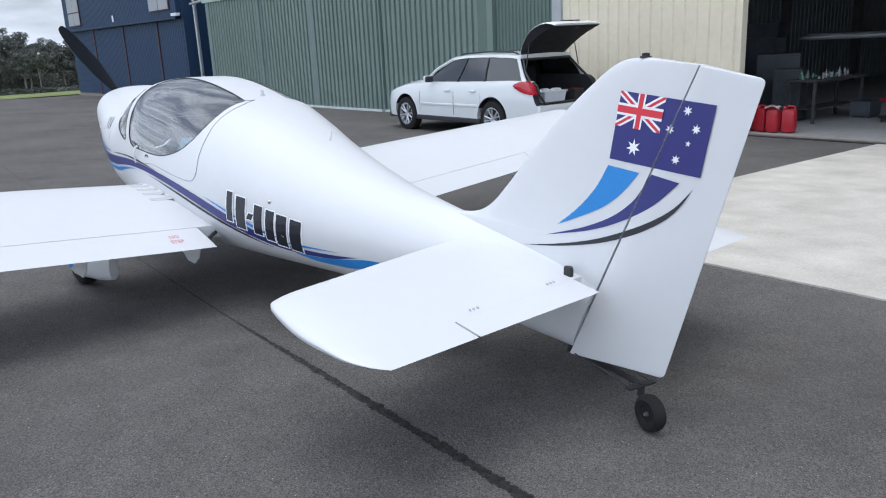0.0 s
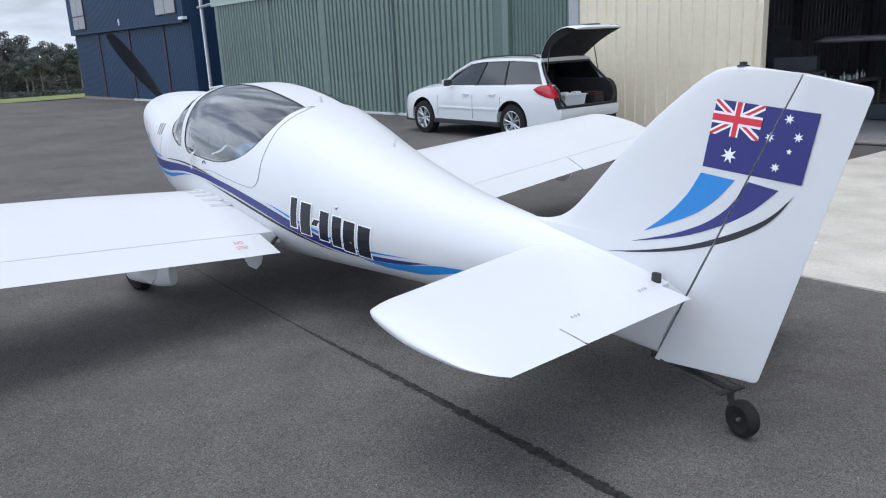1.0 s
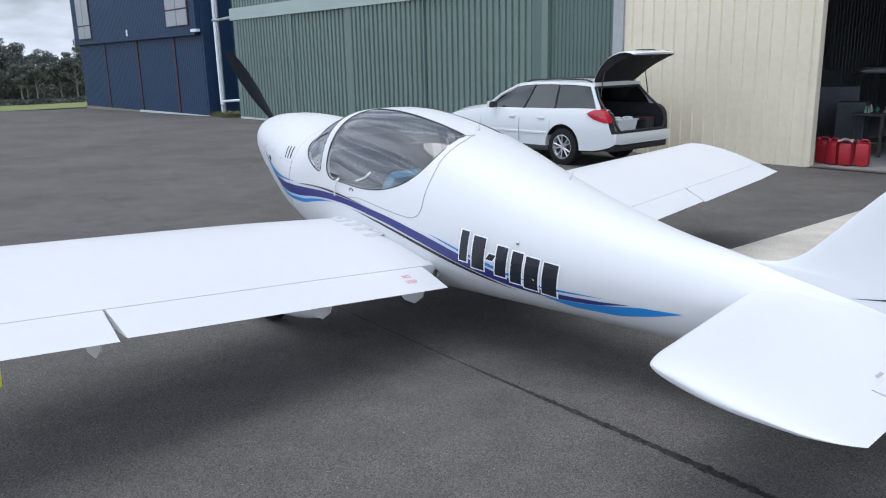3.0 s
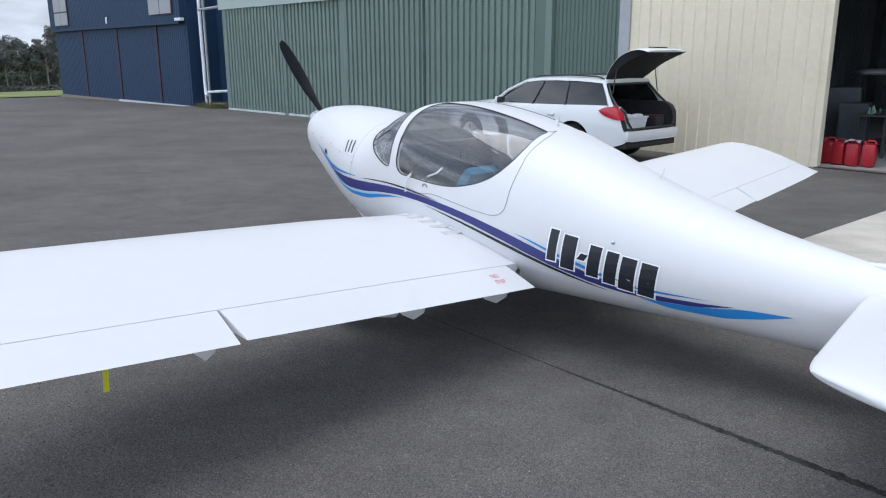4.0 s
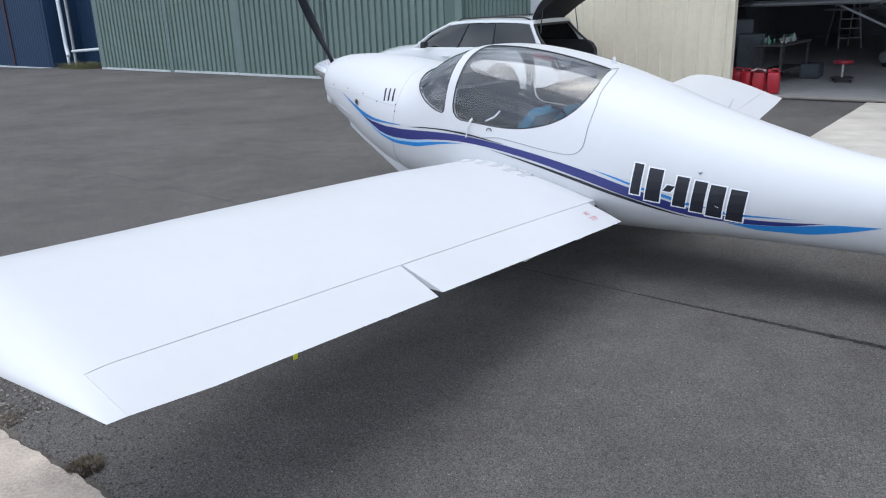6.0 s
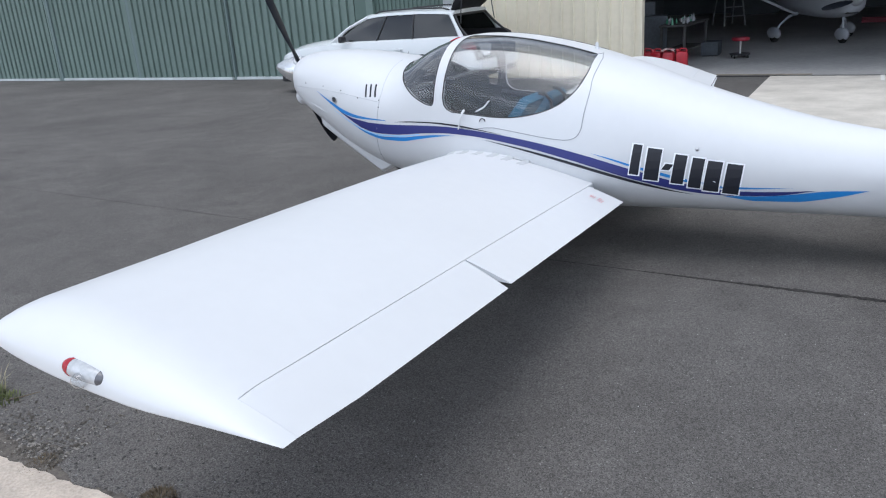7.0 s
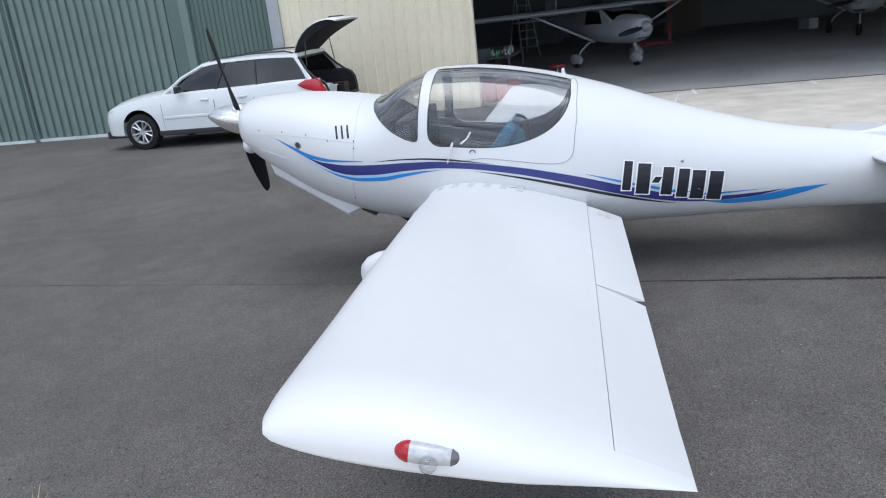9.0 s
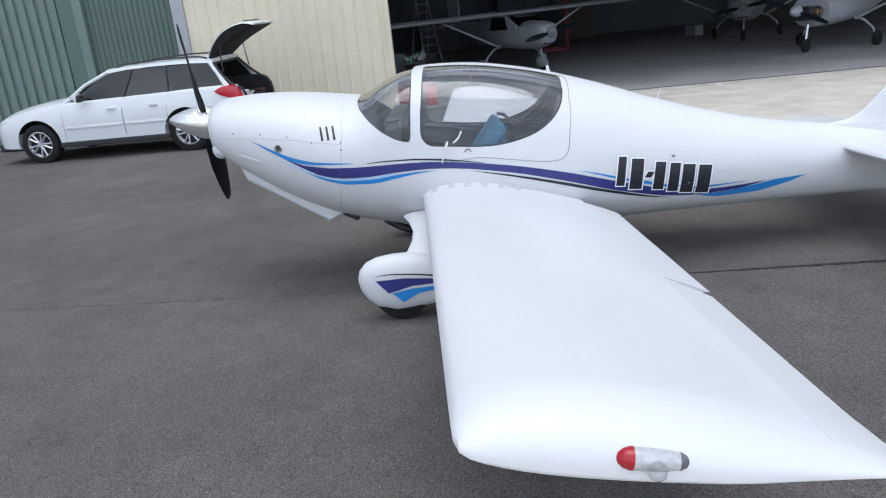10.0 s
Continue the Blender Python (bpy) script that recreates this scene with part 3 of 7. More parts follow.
wall_sheet("annex_wall", 27.45, 34.68, BLUE_D + 1.4, BB, 7.2, M_BLUEST, blue, 0.205, 0.012)
bar("roof", 34.6, 52.1, BLUE_D - 0.3, BLUE_D + 16, 8.2, 8.3, M_GALV, blue)

# ---- the white low-wing aeroplane; local x ahead, y to its left, z up from the ground under it ----
PLANE = Matrix.Translation((-1.121, 5.010, -0.034)) @ pose(0, 0, 0, 0, 0, 131.3) @ pose(0, 0, 0, 1.2, 0, 0)
plane = thing("light_aeroplane", PLANE, "white low-wing light aeroplane with blue stripes on its tail wheel", "aeroplane")

TOP = curve_of([(2.21, 1.270), (2.17, 1.288), (2.10, 1.302), (1.94, 1.309), (1.75, 1.302), (1.57, 1.283), (1.35, 1.249), (1.24, 1.234), (1.07, 1.312), (0.95, 1.356), (0.82, 1.383),
                (0.62, 1.380), (0.43, 1.361), (0.25, 1.328), (0.07, 1.286), (-0.29, 1.174), (-0.66, 1.037), (-1.03, 0.918), (-1.40, 0.821), (-1.77, 0.755), (-2.10, 0.695), (-2.7, 0.60)])
BOT = curve_of([(2.21, 0.960), (2.17, 0.925), (2.10, 0.860), (1.94, 0.745), (1.75, 0.620), (1.57, 0.530), (1.35, 0.450), (0.95, 0.350), (0.43, 0.282), (0.07, 0.266), (-0.29, 0.272), (-0.84, 0.278), (-1.40, 0.274), (-2.10, 0.264), (-2.54, 0.225), (-2.7, 0.21)])
WID = curve_of([(2.21, 0.250), (2.17, 0.295), (2.10, 0.330), (1.94, 0.380), (1.57, 0.490), (1.35, 0.535), (1.07, 0.562), (0.75, 0.576), (0.43, 0.568), (0.07, 0.540), (-0.29, 0.495), (-0.66, 0.428), (-1.03, 0.350), (-1.40, 0.272), (-1.77, 0.200), (-2.10, 0.132), (-2.30, 0.096), (-2.54, 0.056), (-2.7, 0.036)])
MID = curve_of([(2.21, 1.110), (2.10, 1.090), (1.75, 0.990), (1.35, 0.880), (0.82, 0.820), (0.25, 0.750), (-0.29, 0.660), (-0.84, 0.585), (-1.40, 0.535), (-2.10, 0.500), (-2.7, 0.46)])
NTOP = curve_of([(2.21, 2.3), (1.35, 2.3), (1.2, 2.6), (0.95, 3.2), (0.8, 3.2), (0.6, 2.75), (0.4, 2.55), (0.2, 2.5), (0.0, 2.45), (-0.3, 2.25), (-0.6, 2.08), (-1.4, 1.95), (-1.8, 1.65), (-2.15, 1.35), (-2.7, 1.2)])
NBOT = 2.3


def section(f, grow=0.0, n=56):
    """The points of the fuselage ring at station f."""
    t, b, w, m, nt = TOP(f) + grow, BOT(f) - grow, WID(f) + grow, MID(f), NTOP(f)
    pts = []
    for k in range(n):
        a = 2 * math.pi * k / n
        c, s = math.cos(a), math.sin(a)
        e, h = (nt, t - m) if s >= 0 else (NBOT, m - b)
        x = f
        z = m + h * math.copysign(abs(s) ** (2 / e), s)
        if f < -1.95:
            x -= 0.44 * (z - 0.21) * min(1.0, (-1.95 - f) / 0.6)
        pts.append(Vector((x, w * math.copysign(abs(c) ** (2 / e), c), z)))
    return pts


def skin(f, z, off=0.0):
    """The point of the left flank at station f and height z, off metres proud."""
    t, b, w, m, nt = TOP(f), BOT(f), WID(f), MID(f), NTOP(f)
    r, e = ((z - m) / (t - m), nt) if z >= m else ((m - z) / (m - b), NBOT)
    r = min(max(r, 0.0), 0.9999)
    ell = (1 - r**e) ** (1 / e)
    nz = (r ** (e - 1)) / ((t - m) if z >= m else (m - b)) * (1 if z >= m else -1)
    ny = ell ** (e - 1) / w
    nrm = Vector((0, ny, nz)).normalized()
    return Vector((f, w * ell, z)) + nrm * off


def solid_object(name, bm):
    return new(name, mesh_of(bm, name))


def boolean(mesh_ob, cutter, op):
    """The mesh of mesh_ob after a boolean with cutter; the cutter is removed."""
    md = mesh_ob.modifiers.new("cut", "BOOLEAN")
    md.operation, md.solver, md.object = op, "EXACT", cutter
    dg = bpy.context.evaluated_depsgraph_get()
    me = bpy.data.meshes.new_from_object(mesh_ob.evaluated_get(dg))
    mesh_ob.modifiers.remove(md)
    old = mesh_ob.data
    mesh_ob.data = me
    bpy.data.meshes.remove(old)
    cm = cutter.data
    bpy.data.objects.remove(cutter)
    bpy.data.meshes.remove(cm)


def smooth_outline(pts, n=6):
    """Closed Catmull-Rom through points."""
    out = []
    k = len(pts)
    for i in range(k):
        p0, p1, p2, p3 = (Vector(pts[(i + j - 1) % k]) for j in range(4))
        for s in range(n):
            t = s / n
            out.append(0.5 * ((2 * p1) + (p2 - p0) * t + (2 * p0 - 5 * p1 + 4 * p2 - p3) * t * t + (3 * p1 - p0 - 3 * p2 + p3) * t**3))
    return out


def chaikin(pts, n=2):
    """Rounds the corners of a closed outline."""
    pts = [Vector(p) for p in pts]
    for _ in range(n):
        out = []
        for i, p in enumerate(pts):
            q = pts[(i + 1) % len(pts)]
            out += [p.lerp(q, 0.25), p.lerp(q, 0.75)]
        pts = out
    return pts


def inset(pts, by):
    c = sum((Vector(p) for p in pts), Vector((0, 0))) / len(pts)
    return [Vector(p) + (c - Vector(p)).normalized() * by for p in pts]


def prism(pts, y0, y1):
    bm = bmesh.new()
    loft(bm, [[Vector((p[0], y, p[1])) for p in pts] for y in (y0, y1)])
    return solid_object("cutter", bm)


SIDE_WIN = chaikin([(0.780, 1.52), (0.808, 1.33), (0.828, 1.16), (0.848, 0.948), (0.66, 0.928), (0.49, 0.907), (0.34, 0.908), (0.19, 0.938), (0.080, 0.988), (0.002, 1.060), (-0.040, 1.145), (-0.052, 1.240), (-0.050, 1.52)])
ROOF_HALF = 0.15  # half width of the white roof strip between the side panes
SCREEN = chaikin([(1.245, 1.222), (1.205, 1.172), (1.163, 1.129), (1.112, 1.083), (1.062, 1.040), (0.997, 1.002), (0.946, 0.982), (0.908, 0.978), (0.900, 1.08), (0.888, 1.201), (0.875, 1.33), (0.865, 1.50), (1.0, 1.52), (1.225, 1.45)])

FS = sorted({round(2.21 - 4.75 * i / 95, 4) for i in range(96)} | {2.19, 2.17, 2.13, -2.54})[::-1]
nose_cap = [section(2.215, -0.04), section(2.212, -0.012)]
body = solid_object("fuselage", loft(bmesh.new(), nose_cap + [section(f) for f in FS]))
boolean(body, solid_object("cavity", loft(bmesh.new(), [section(f, -0.022) for f in (1.20, 1.15, 1.1, 1.0, 0.9, 0.8, 0.7, 0.6, 0.45, 0.3, 0.15, 0.0, -0.15, -0.3, -0.5)])), "DIFFERENCE")
for y0, y1 in ((ROOF_HALF, 0.8), (-0.8, -ROOF_HALF)):
    boolean(body, prism(SIDE_WIN, y0, y1), "DIFFERENCE")
boolean(body, prism(SCREEN, -0.8, 0.8), "DIFFERENCE")
body.data.materials.clear()
body.data.materials.append(M_GEL)
body.data.materials.append(M_CABIN)
for p in body.data.polygons:
    c = p.center
    if -0.6 < c.x < 1.3 and BOT(c.x) < c.z < TOP(c.x) and abs(c.y) < skin(c.x, c.z).y - 0.014 and (TOP(c.x) - c.z) > 0.014:
        p.material_index = 1
    p.use_smooth = True
body.data.set_sharp_from_angle(angle=radians(30))
body.parent = plane


def pane(name, outline, y0, y1):
    g = solid_object(name, loft(bmesh.new(), [section(f, -0.003) for f in FS if -0.3 < f < 1.4]))
    boolean(g, solid_object("core", loft(bmesh.new(), [section(f, -0.008) for f in [1.45] + [f for f in FS if -0.4 < f < 1.42] + [-0.45]])), "DIFFERENCE")
    boolean(g, prism(inset(outline, 0.002), y0, y1), "INTERSECT")
    g.data.materials.clear()
    g.data.materials.append(M_GLASS)
    for p in g.data.polygons:
        p.use_smooth = True
    g.data.set_sharp_from_angle(angle=radians(30))
    g.parent = plane
    g.visible_shadow = False
    return g


pane("canopy_window", SIDE_WIN, ROOF_HALF + 0.002, 0.8)
pane("canopy_window", SIDE_WIN, -0.8, -ROOF_HALF - 0.002)
pane("windscreen", SCREEN, -0.8, 0.8)


# wing: leading edge, trailing edge and height along the span; the inner leading edge is drawn up
NOSE_UP = curve_of([(0.3, 0.030), (1.2, 0.030), (1.7, 0.023), (2.3, 0.014), (2.8, 0.007), (3.2, 0.001), (4.2, 0.0)])
def wing_at(l):
    """Leading-edge x, trailing-edge x, leading-edge z and trailing-edge z at span l."""
    s = (abs(l) - 0.57) / 3.22
    return 0.866 - 0.201 * s, -0.312 + 0.023 * s, 0.586 + 0.266 * s + 0.055 * s * (1 - s) + NOSE_UP(abs(l)), 0.419 + 0.259 * s


def foil(x, t=0.166):
    """Half thickness of the section at chord fraction x."""
    return 5 * t * (0.2969 * math.sqrt(max(x, 0)) - 0.126 * x - 0.3516 * x * x + 0.2843 * x**3 - 0.1036 * x**4)


def chord_ring(le, te, zl, zt, y, x0, x1, thick=0.166, squash=1.0, n=18, camber=0.028, droop=1.0):
    """A closed ring of a wing section between the chord fractions x0 and x1."""
    c = le - te
    xs = [x0 + (x1 - x0) * (1 - math.cos(math.pi * i / n)) / 2 for i in range(n + 1)]
    up, lo = [], []
    for x in xs:
        zc = zl + (zt - zl) * x + camber * 4 * x * (1 - x) * c * squash
        h = foil(x, thick) * c * squash
        keep = droop(x) if callable(droop) else droop
        up.append(Vector((le - c * x, y, zc - h + 2 * h * keep)))
        lo.append(Vector((le - c * x, y, zc - h)))
    return up + lo[::-1]


def wing_piece(name, l0, l1, x0, x1, side, material=M_GEL, drop=0.0, n=8, label="", slant=(0.0, 0.0), sink=0.0):
    rings = []
    for i in range(n + 1):
        l = l0 + (l1 - l0) * i / n
        le, te, zl, zt = wing_at(l)
        sl = slant[0] if i == 0 else slant[1] if i == n else 0.0
        fade = min(1.0, (n - i) / n / 0.2) if name == "aileron" else 1.0
        rings.append([p + Vector((0, side * sl * max(0.0, (le - p.x) / (le - te) - x0) / (1 - x0), -fade * (sink + drop * max(0.0, (le - p.x) / (le - te) - x0) / (1 - x0)))) for p in chord_ring(le, te, zl, zt, side * l, x0, x1, droop=tip_droop(l))])
    if l0 < 0.5:
        # the root ends inside the fuselage's wall
        rings[0] = [Vector((p.x, side * (skin(p.x, p.z).y - 0.012), p.z)) for p in rings[0]]
    return part(name, loft(bmesh.new(), rings), material, plane, label, smooth=True)


HINGE = 0.826
TIP0 = 3.65
EDGE = 0.16  # height of the tip's edge within the section


def tip_reach(x):
    """How far the tip stands out past the end rib at chord fraction x."""
    x = min(max(x, 0.0), 1.0)
    front = math.sqrt(max(0.0, 1 - (1 - min(x / 0.030, 1.0)) ** 2))
    return 0.080 * front + 0.034 * math.sin(math.pi / 2 * min(x / 0.6, 1.0)) - 0.14 * max(0.0, x - 0.6)


def tip_droop(l):
    """How much of its thickness the section keeps, by chord fraction, where the top curves down to the tip."""
    def keep(x):
        a = min(max((l - TIP0) / (3.745 - TIP0 + tip_reach(x)), 0.0), 1.0)
        return EDGE + (1 - EDGE) * math.sqrt(max(0.0, 1 - a * a)) ** 0.9
    return keep


for side in (1, -1):
    wing_piece("wing_panel", 0.46, TIP0, 0.0, HINGE - 0.0008, side, n=24)
    wing_piece("wing_panel", TIP0, 3.745, 0.0, HINGE - 0.0008, side, n=8)
    wing_piece("flap", 0.585, 2.400, HINGE + 0.0008, 1.0, side, drop=0.001, slant=(-0.02, -0.014), sink=0.0018)
    wing_piece("aileron", 2.412, 3.7445, HINGE + 0.0008, 1.0, side, n=20, drop=0.011, slant=(0.004, 0.0), sink=0.0015)
    # rounded tip: the lower face runs out to a soft edge, the upper face curves down to it
    rings = []
    for k in range(13):
        q = k / 12
        l = 3.745
        le, te, zl, zt = wing_at(l)
        base = chord_ring(le, te, zl, zt, side * l, 0.0, 1.0, n=24)
        ring = []
        for idx, p in enumerate(base):
            x = min(max((le - p.x) / (le - te), 0.0), 1.0)
            reach = tip_reach(x)
            a0 = math.asin((3.745 - TIP0) / (3.745 - TIP0 + reach))
            a = a0 + (math.pi / 2 - a0) * q
            ll = TIP0 + (3.745 - TIP0 + reach) * math.sin(a)
            le2, te2, zl2, zt2 = wing_at(ll)
            c = le2 - te2
            zc = zl2 + (zt2 - zl2) * x + 0.028 * 4 * x * (1 - x) * c
            h = foil(x) * c
            up = idx <= 24
            keep = EDGE + (1 - EDGE) * max(0.0, math.cos(a)) ** 0.9 if up else EDGE * (1 - math.cos(a - a0)) / max(1e-6, 1 - math.cos(math.pi / 2 - a0))
            ring.append(Vector((p.x, side * ll, zc - h + 2 * h * keep)))
        rings.append(ring)
    part("wing_tip", loft(bmesh.new(), rings), M_GEL, plane, smooth=True)

# tailplane and elevators
def tail_at(l):
    s = abs(l) / 1.15
    return -1.848 - 0.122 * s, -2.742 + 0.010 * s, 0.606 - 0.018 * s, 0.540 - 0.006 * s


def tail_piece(name, l0, l1, x0, x1, side, n=6, lift=0.0):
    rings = []
    for i in range(n + 1):
        l = l0 + (l1 - l0) * i / n
        le, te, zl, zt = tail_at(l)
        rings.append([p + Vector((0, 0, lift * max(0.0, (le - p.x) / (le - te) - x0) / (1 - x0))) for p in chord_ring(le, te, zl, zt, side * l, x0, x1, thick=0.12, camber=0.0)])
    return part(name, loft(bmesh.new(), rings), M_GEL, plane, smooth=True)


TAIL_REACH = curve_of([(0.0, 0.150), (0.05, 0.168), (0.15, 0.184), (0.3, 0.202), (0.5, 0.216), (0.75, 0.216), (0.92, 0.185), (1.0, 0.150)])


def tail_tip(side, l0=1.03):
    """The moulded tip: its outline bulges past the end rib and its upper face rolls down to a soft edge."""
    rings = []
    le0, te0, zl0, zt0 = tail_at(l0)
    base = chord_ring(le0, te0, zl0, zt0, side * l0, 0.0, 1.0, thick=0.12, camber=0.0, n=22)
    for k in range(11):
        a = k / 10 * math.pi / 2
        ring = []
        for p in base:
            x = min(max((le0 - p.x) / (le0 - te0), 0.0), 1.0)
            l = l0 + TAIL_REACH(x) * math.sin(a)
            le, te, zl, zt = tail_at(l)
            zc = zl0 + (zt0 - zl0) * x
            nose = 0.03 * (1 - math.cos(a)) * (1 - x) ** 4
            ring.append(Vector((le - (le - te) * x - nose, side * l, zl + (zt - zl) * x - 0.012 * math.sin(a) ** 2 * math.sin(math.pi * x) + (p.z - zc) * max(0.10, math.cos(a) ** 0.75))))
        rings.append(ring)
    return part("tailplane_tip", loft(bmesh.new(), rings), M_GEL, plane, smooth=True)


for side in (1, -1):
    tail_piece("tailplane", 0.02, 0.79, 0.0, 0.845, side)
    tail_piece("tailplane", 0.79, 1.03, 0.0, 1.0, side, n=3)
    tail_tip(side)
    tail_piece("elevator", 0.10, 0.780, 0.8454, 1.0, side, lift=0.001)
    # small moulded fairing over the root's leading edge
    b = bmesh.new()
    bmesh.ops.create_uvsphere(b, u_segments=20, v_segments=10, radius=1)
    b.transform(Matrix.Translation((-2.00, side * 0.115, 0.604)) @ pose(0, 0, 0, 0, 5, side * -8) @ Matrix.Diagonal((0.17, 0.055, 0.034, 1)))
    part("root_fairing", b, M_GEL, plane, smooth=True)

# fin and rudder
FIN_LE = [(-1.74, 0.742), (-1.93, 0.757), (-2.04, 0.806), (-2.15, 0.911), (-2.29, 1.064), (-2.47, 1.243), (-2.64, 1.382), (-2.71, 1.430), (-2.77, 1.455), (-2.85, 1.465)]
HT, HB = Vector((-3.090, 1.432)), Vector((-2.540, 0.205))
RT, RB = Vector((-3.334, 1.386)), Vector((-3.014, 0.226))
DEFLECT = radians(5)


def hinge_x(z):
    return HB.x + (HT.x - HB.x) * (z - HB.y) / (HT.y - HB.y)


def fin_half(z):
    return 0.046 - 0.016 * min(max((z - 0.2) / 1.25, 0), 1)


def tail_skin(x, z, off=0.0):
    """The point of the fin's or rudder's left face at x and z."""
    hx = hinge_x(z)
    h = fin_half(z)
    if x >= hx:
        lead = curve_of([(q[1], q[0]) for q in FIN_LE[:9]])(z)
        s = min(max((lead - x) / (lead - hx), 0), 1)
        return Vector((x, h * min(1.0, 1.9 * math.sqrt(s) - 0.9 * s) + off, z))
    te = RB.x + (RT.x - RB.x) * (z - RB.y) / (RT.y - RB.y)
    s = min(max((hx - x) / (hx - te), 0), 1)
    y = h + (0.004 - h) * s + off
    dx = x - hx
    return Vector((hx + dx * math.cos(DEFLECT), y - dx * math.sin(DEFLECT), z))


def open_curve(pts, n=4):
    """Catmull-Rom through the points of an open line."""
    pts = [Vector(p) for p in pts]
    ext = [pts[0] * 2 - pts[1]] + pts + [pts[-1] * 2 - pts[-2]]
    out = []
    for p0, p1, p2, p3 in zip(ext, ext[1:], ext[2:], ext[3:]):
        for s in range(n):
            t = s / n
            out.append(0.5 * ((2 * p1) + (p2 - p0) * t + (2 * p0 - 5 * p1 + 4 * p2 - p3) * t * t + (3 * p1 - p0 - 3 * p2 + p3) * t**3))
    return out + [pts[-1]]


rings = []
FIN_EDGE = [Vector((-1.82, 0.560))] + open_curve(FIN_LE)
for i, (lx, lz) in enumerate(FIN_EDGE):
    s = min(max((lz - 0.735) / (1.455 - 0.735), 0), 1.0)
    hp = Vector((-2.762, 0.70)).lerp(HT, s) if i else Vector((-2.650, 0.45))
    ring = []
    xs = [0, 0.004, 0.015, 0.04, 0.08, 0.14, 0.22, 0.32, 0.45, 0.6, 0.75, 0.88, 0.996]
    up = []
    for x in xs:
        q = Vector((lx, lz)).lerp(hp, x)
        thick = fin_half(q.y) * min(1.0, 1.9 * math.sqrt(x) - 0.9 * x)
        if i == len(FIN_EDGE) - 1:
            thick *= 0.55
        up.append((q.x, thick, q.y))
    rings.append([Vector(p) for p in up] + [Vector((p[0], -p[1], p[2])) for p in up[:0:-1]])
part("fin", loft(bmesh.new(), rings), M_GEL, plane, smooth=True)

rings = []
SPAN, CORNER = (HT - HB).length, 0.024
stops = sorted({0.0, 0.002, 0.005, 0.009, 0.014, 0.019} | {1.0, 0.998, 0.995, 0.991, 0.986, 0.981} | {k / 14 for k in range(1, 14)})
for s in stops:
    e = min(s, 1 - s) * SPAN
    edge = 0.75 if e < 0.001 else 1.0
    back = CORNER - math.sqrt(max(0.0, CORNER**2 - max(0.0, CORNER - e) ** 2))
    a, b = HB.lerp(HT, s), RB.lerp(RT, s)
    b = b + (a - b).normalized() * back
    h = fin_half(a.y) * edge
    ring = []
    for x, k in ((0.004, 0.55), (0.014, 0.9), (0.05, 1.0), (0.2, 0.84), (0.4, 0.63), (0.6, 0.43), (0.8, 0.24), (0.97, 0.08), (1.0, 0.05)):
        q = a.lerp(b, x)
        ring.append((q.x, h * k, q.y))
    full = [Vector(p) for p in ring] + [Vector((p[0], -p[1], p[2])) for p in ring[::-1]]
    out = []
    for p in full:
        dx = p.x - a.x
        out.append(Vector((a.x + dx * math.cos(DEFLECT), p.y - dx * math.sin(DEFLECT), p.z)))
    rings.append(out)
rudder = part("rudder", loft(bmesh.new(), rings), M_GEL, plane, smooth=True)

# propeller and spinner on an axis that points slightly up
AXIS = Matrix.Translation((2.24, 0, 1.150)) @ pose(0, 0, 0, 0, -8.6, 0)
spinner = part("spinner", lathe(bmesh.new(), [(-0.02, 0.108), (0.0, 0.112), (0.03, 0.112), (0.09, 0.105), (0.16, 0.088), (0.22, 0.064), (0.27, 0.036), (0.30, 0.014), (0.307, 0.0)], n=32), M_SPIN, plane, "polished grey spinner cone", smooth=True, at=AXIS)


def blade():
    rings = []
    for r, c, tw, th in ((0.06, 0.05, 60, 0.04), (0.12, 0.065, 52, 0.034), (0.22, 0.115, 42, 0.022), (0.38, 0.138, 30, 0.016), (0.55, 0.128, 22, 0.012), (0.68, 0.104, 17, 0.008), (0.76, 0.076, 15, 0.006), (0.795, 0.048, 15, 0.004), (0.802, 0.02, 15, 0.003)):
        a = radians(tw)
        ring = []
        for k in range(12):
            q = 2 * math.pi * k / 12
            y, x = c * 0.5 * math.cos(q), th * 0.5 * math.sin(q)
            ring.append(Vector((x * math.cos(a) - y * math.sin(a), x * math.sin(a) + y * math.cos(a), r)))
        rings.append(ring)
    return loft(bmesh.new(), rings)


PROP_TURN = -38.0
for k in (0, 180):
    part("propeller_blade", blade(), M_PROP, plane, "matt black propeller blade", smooth=True, at=AXIS @ pose(0.055, 0, 0, PROP_TURN + k, 0, 0))
    part("blade_collar", lathe(bmesh.new(), [(0.088, 0.0), (0.088, 0.040), (0.104, 0.040), (0.112, 0.030), (0.112, 0.0)], pose(0, 0, 0, 0, -90, 0), 20), M_METAL, plane, "bright metal blade collar", smooth=True, at=AXIS @ pose(0.055, 0, 0, PROP_TURN + k, 0, 0))

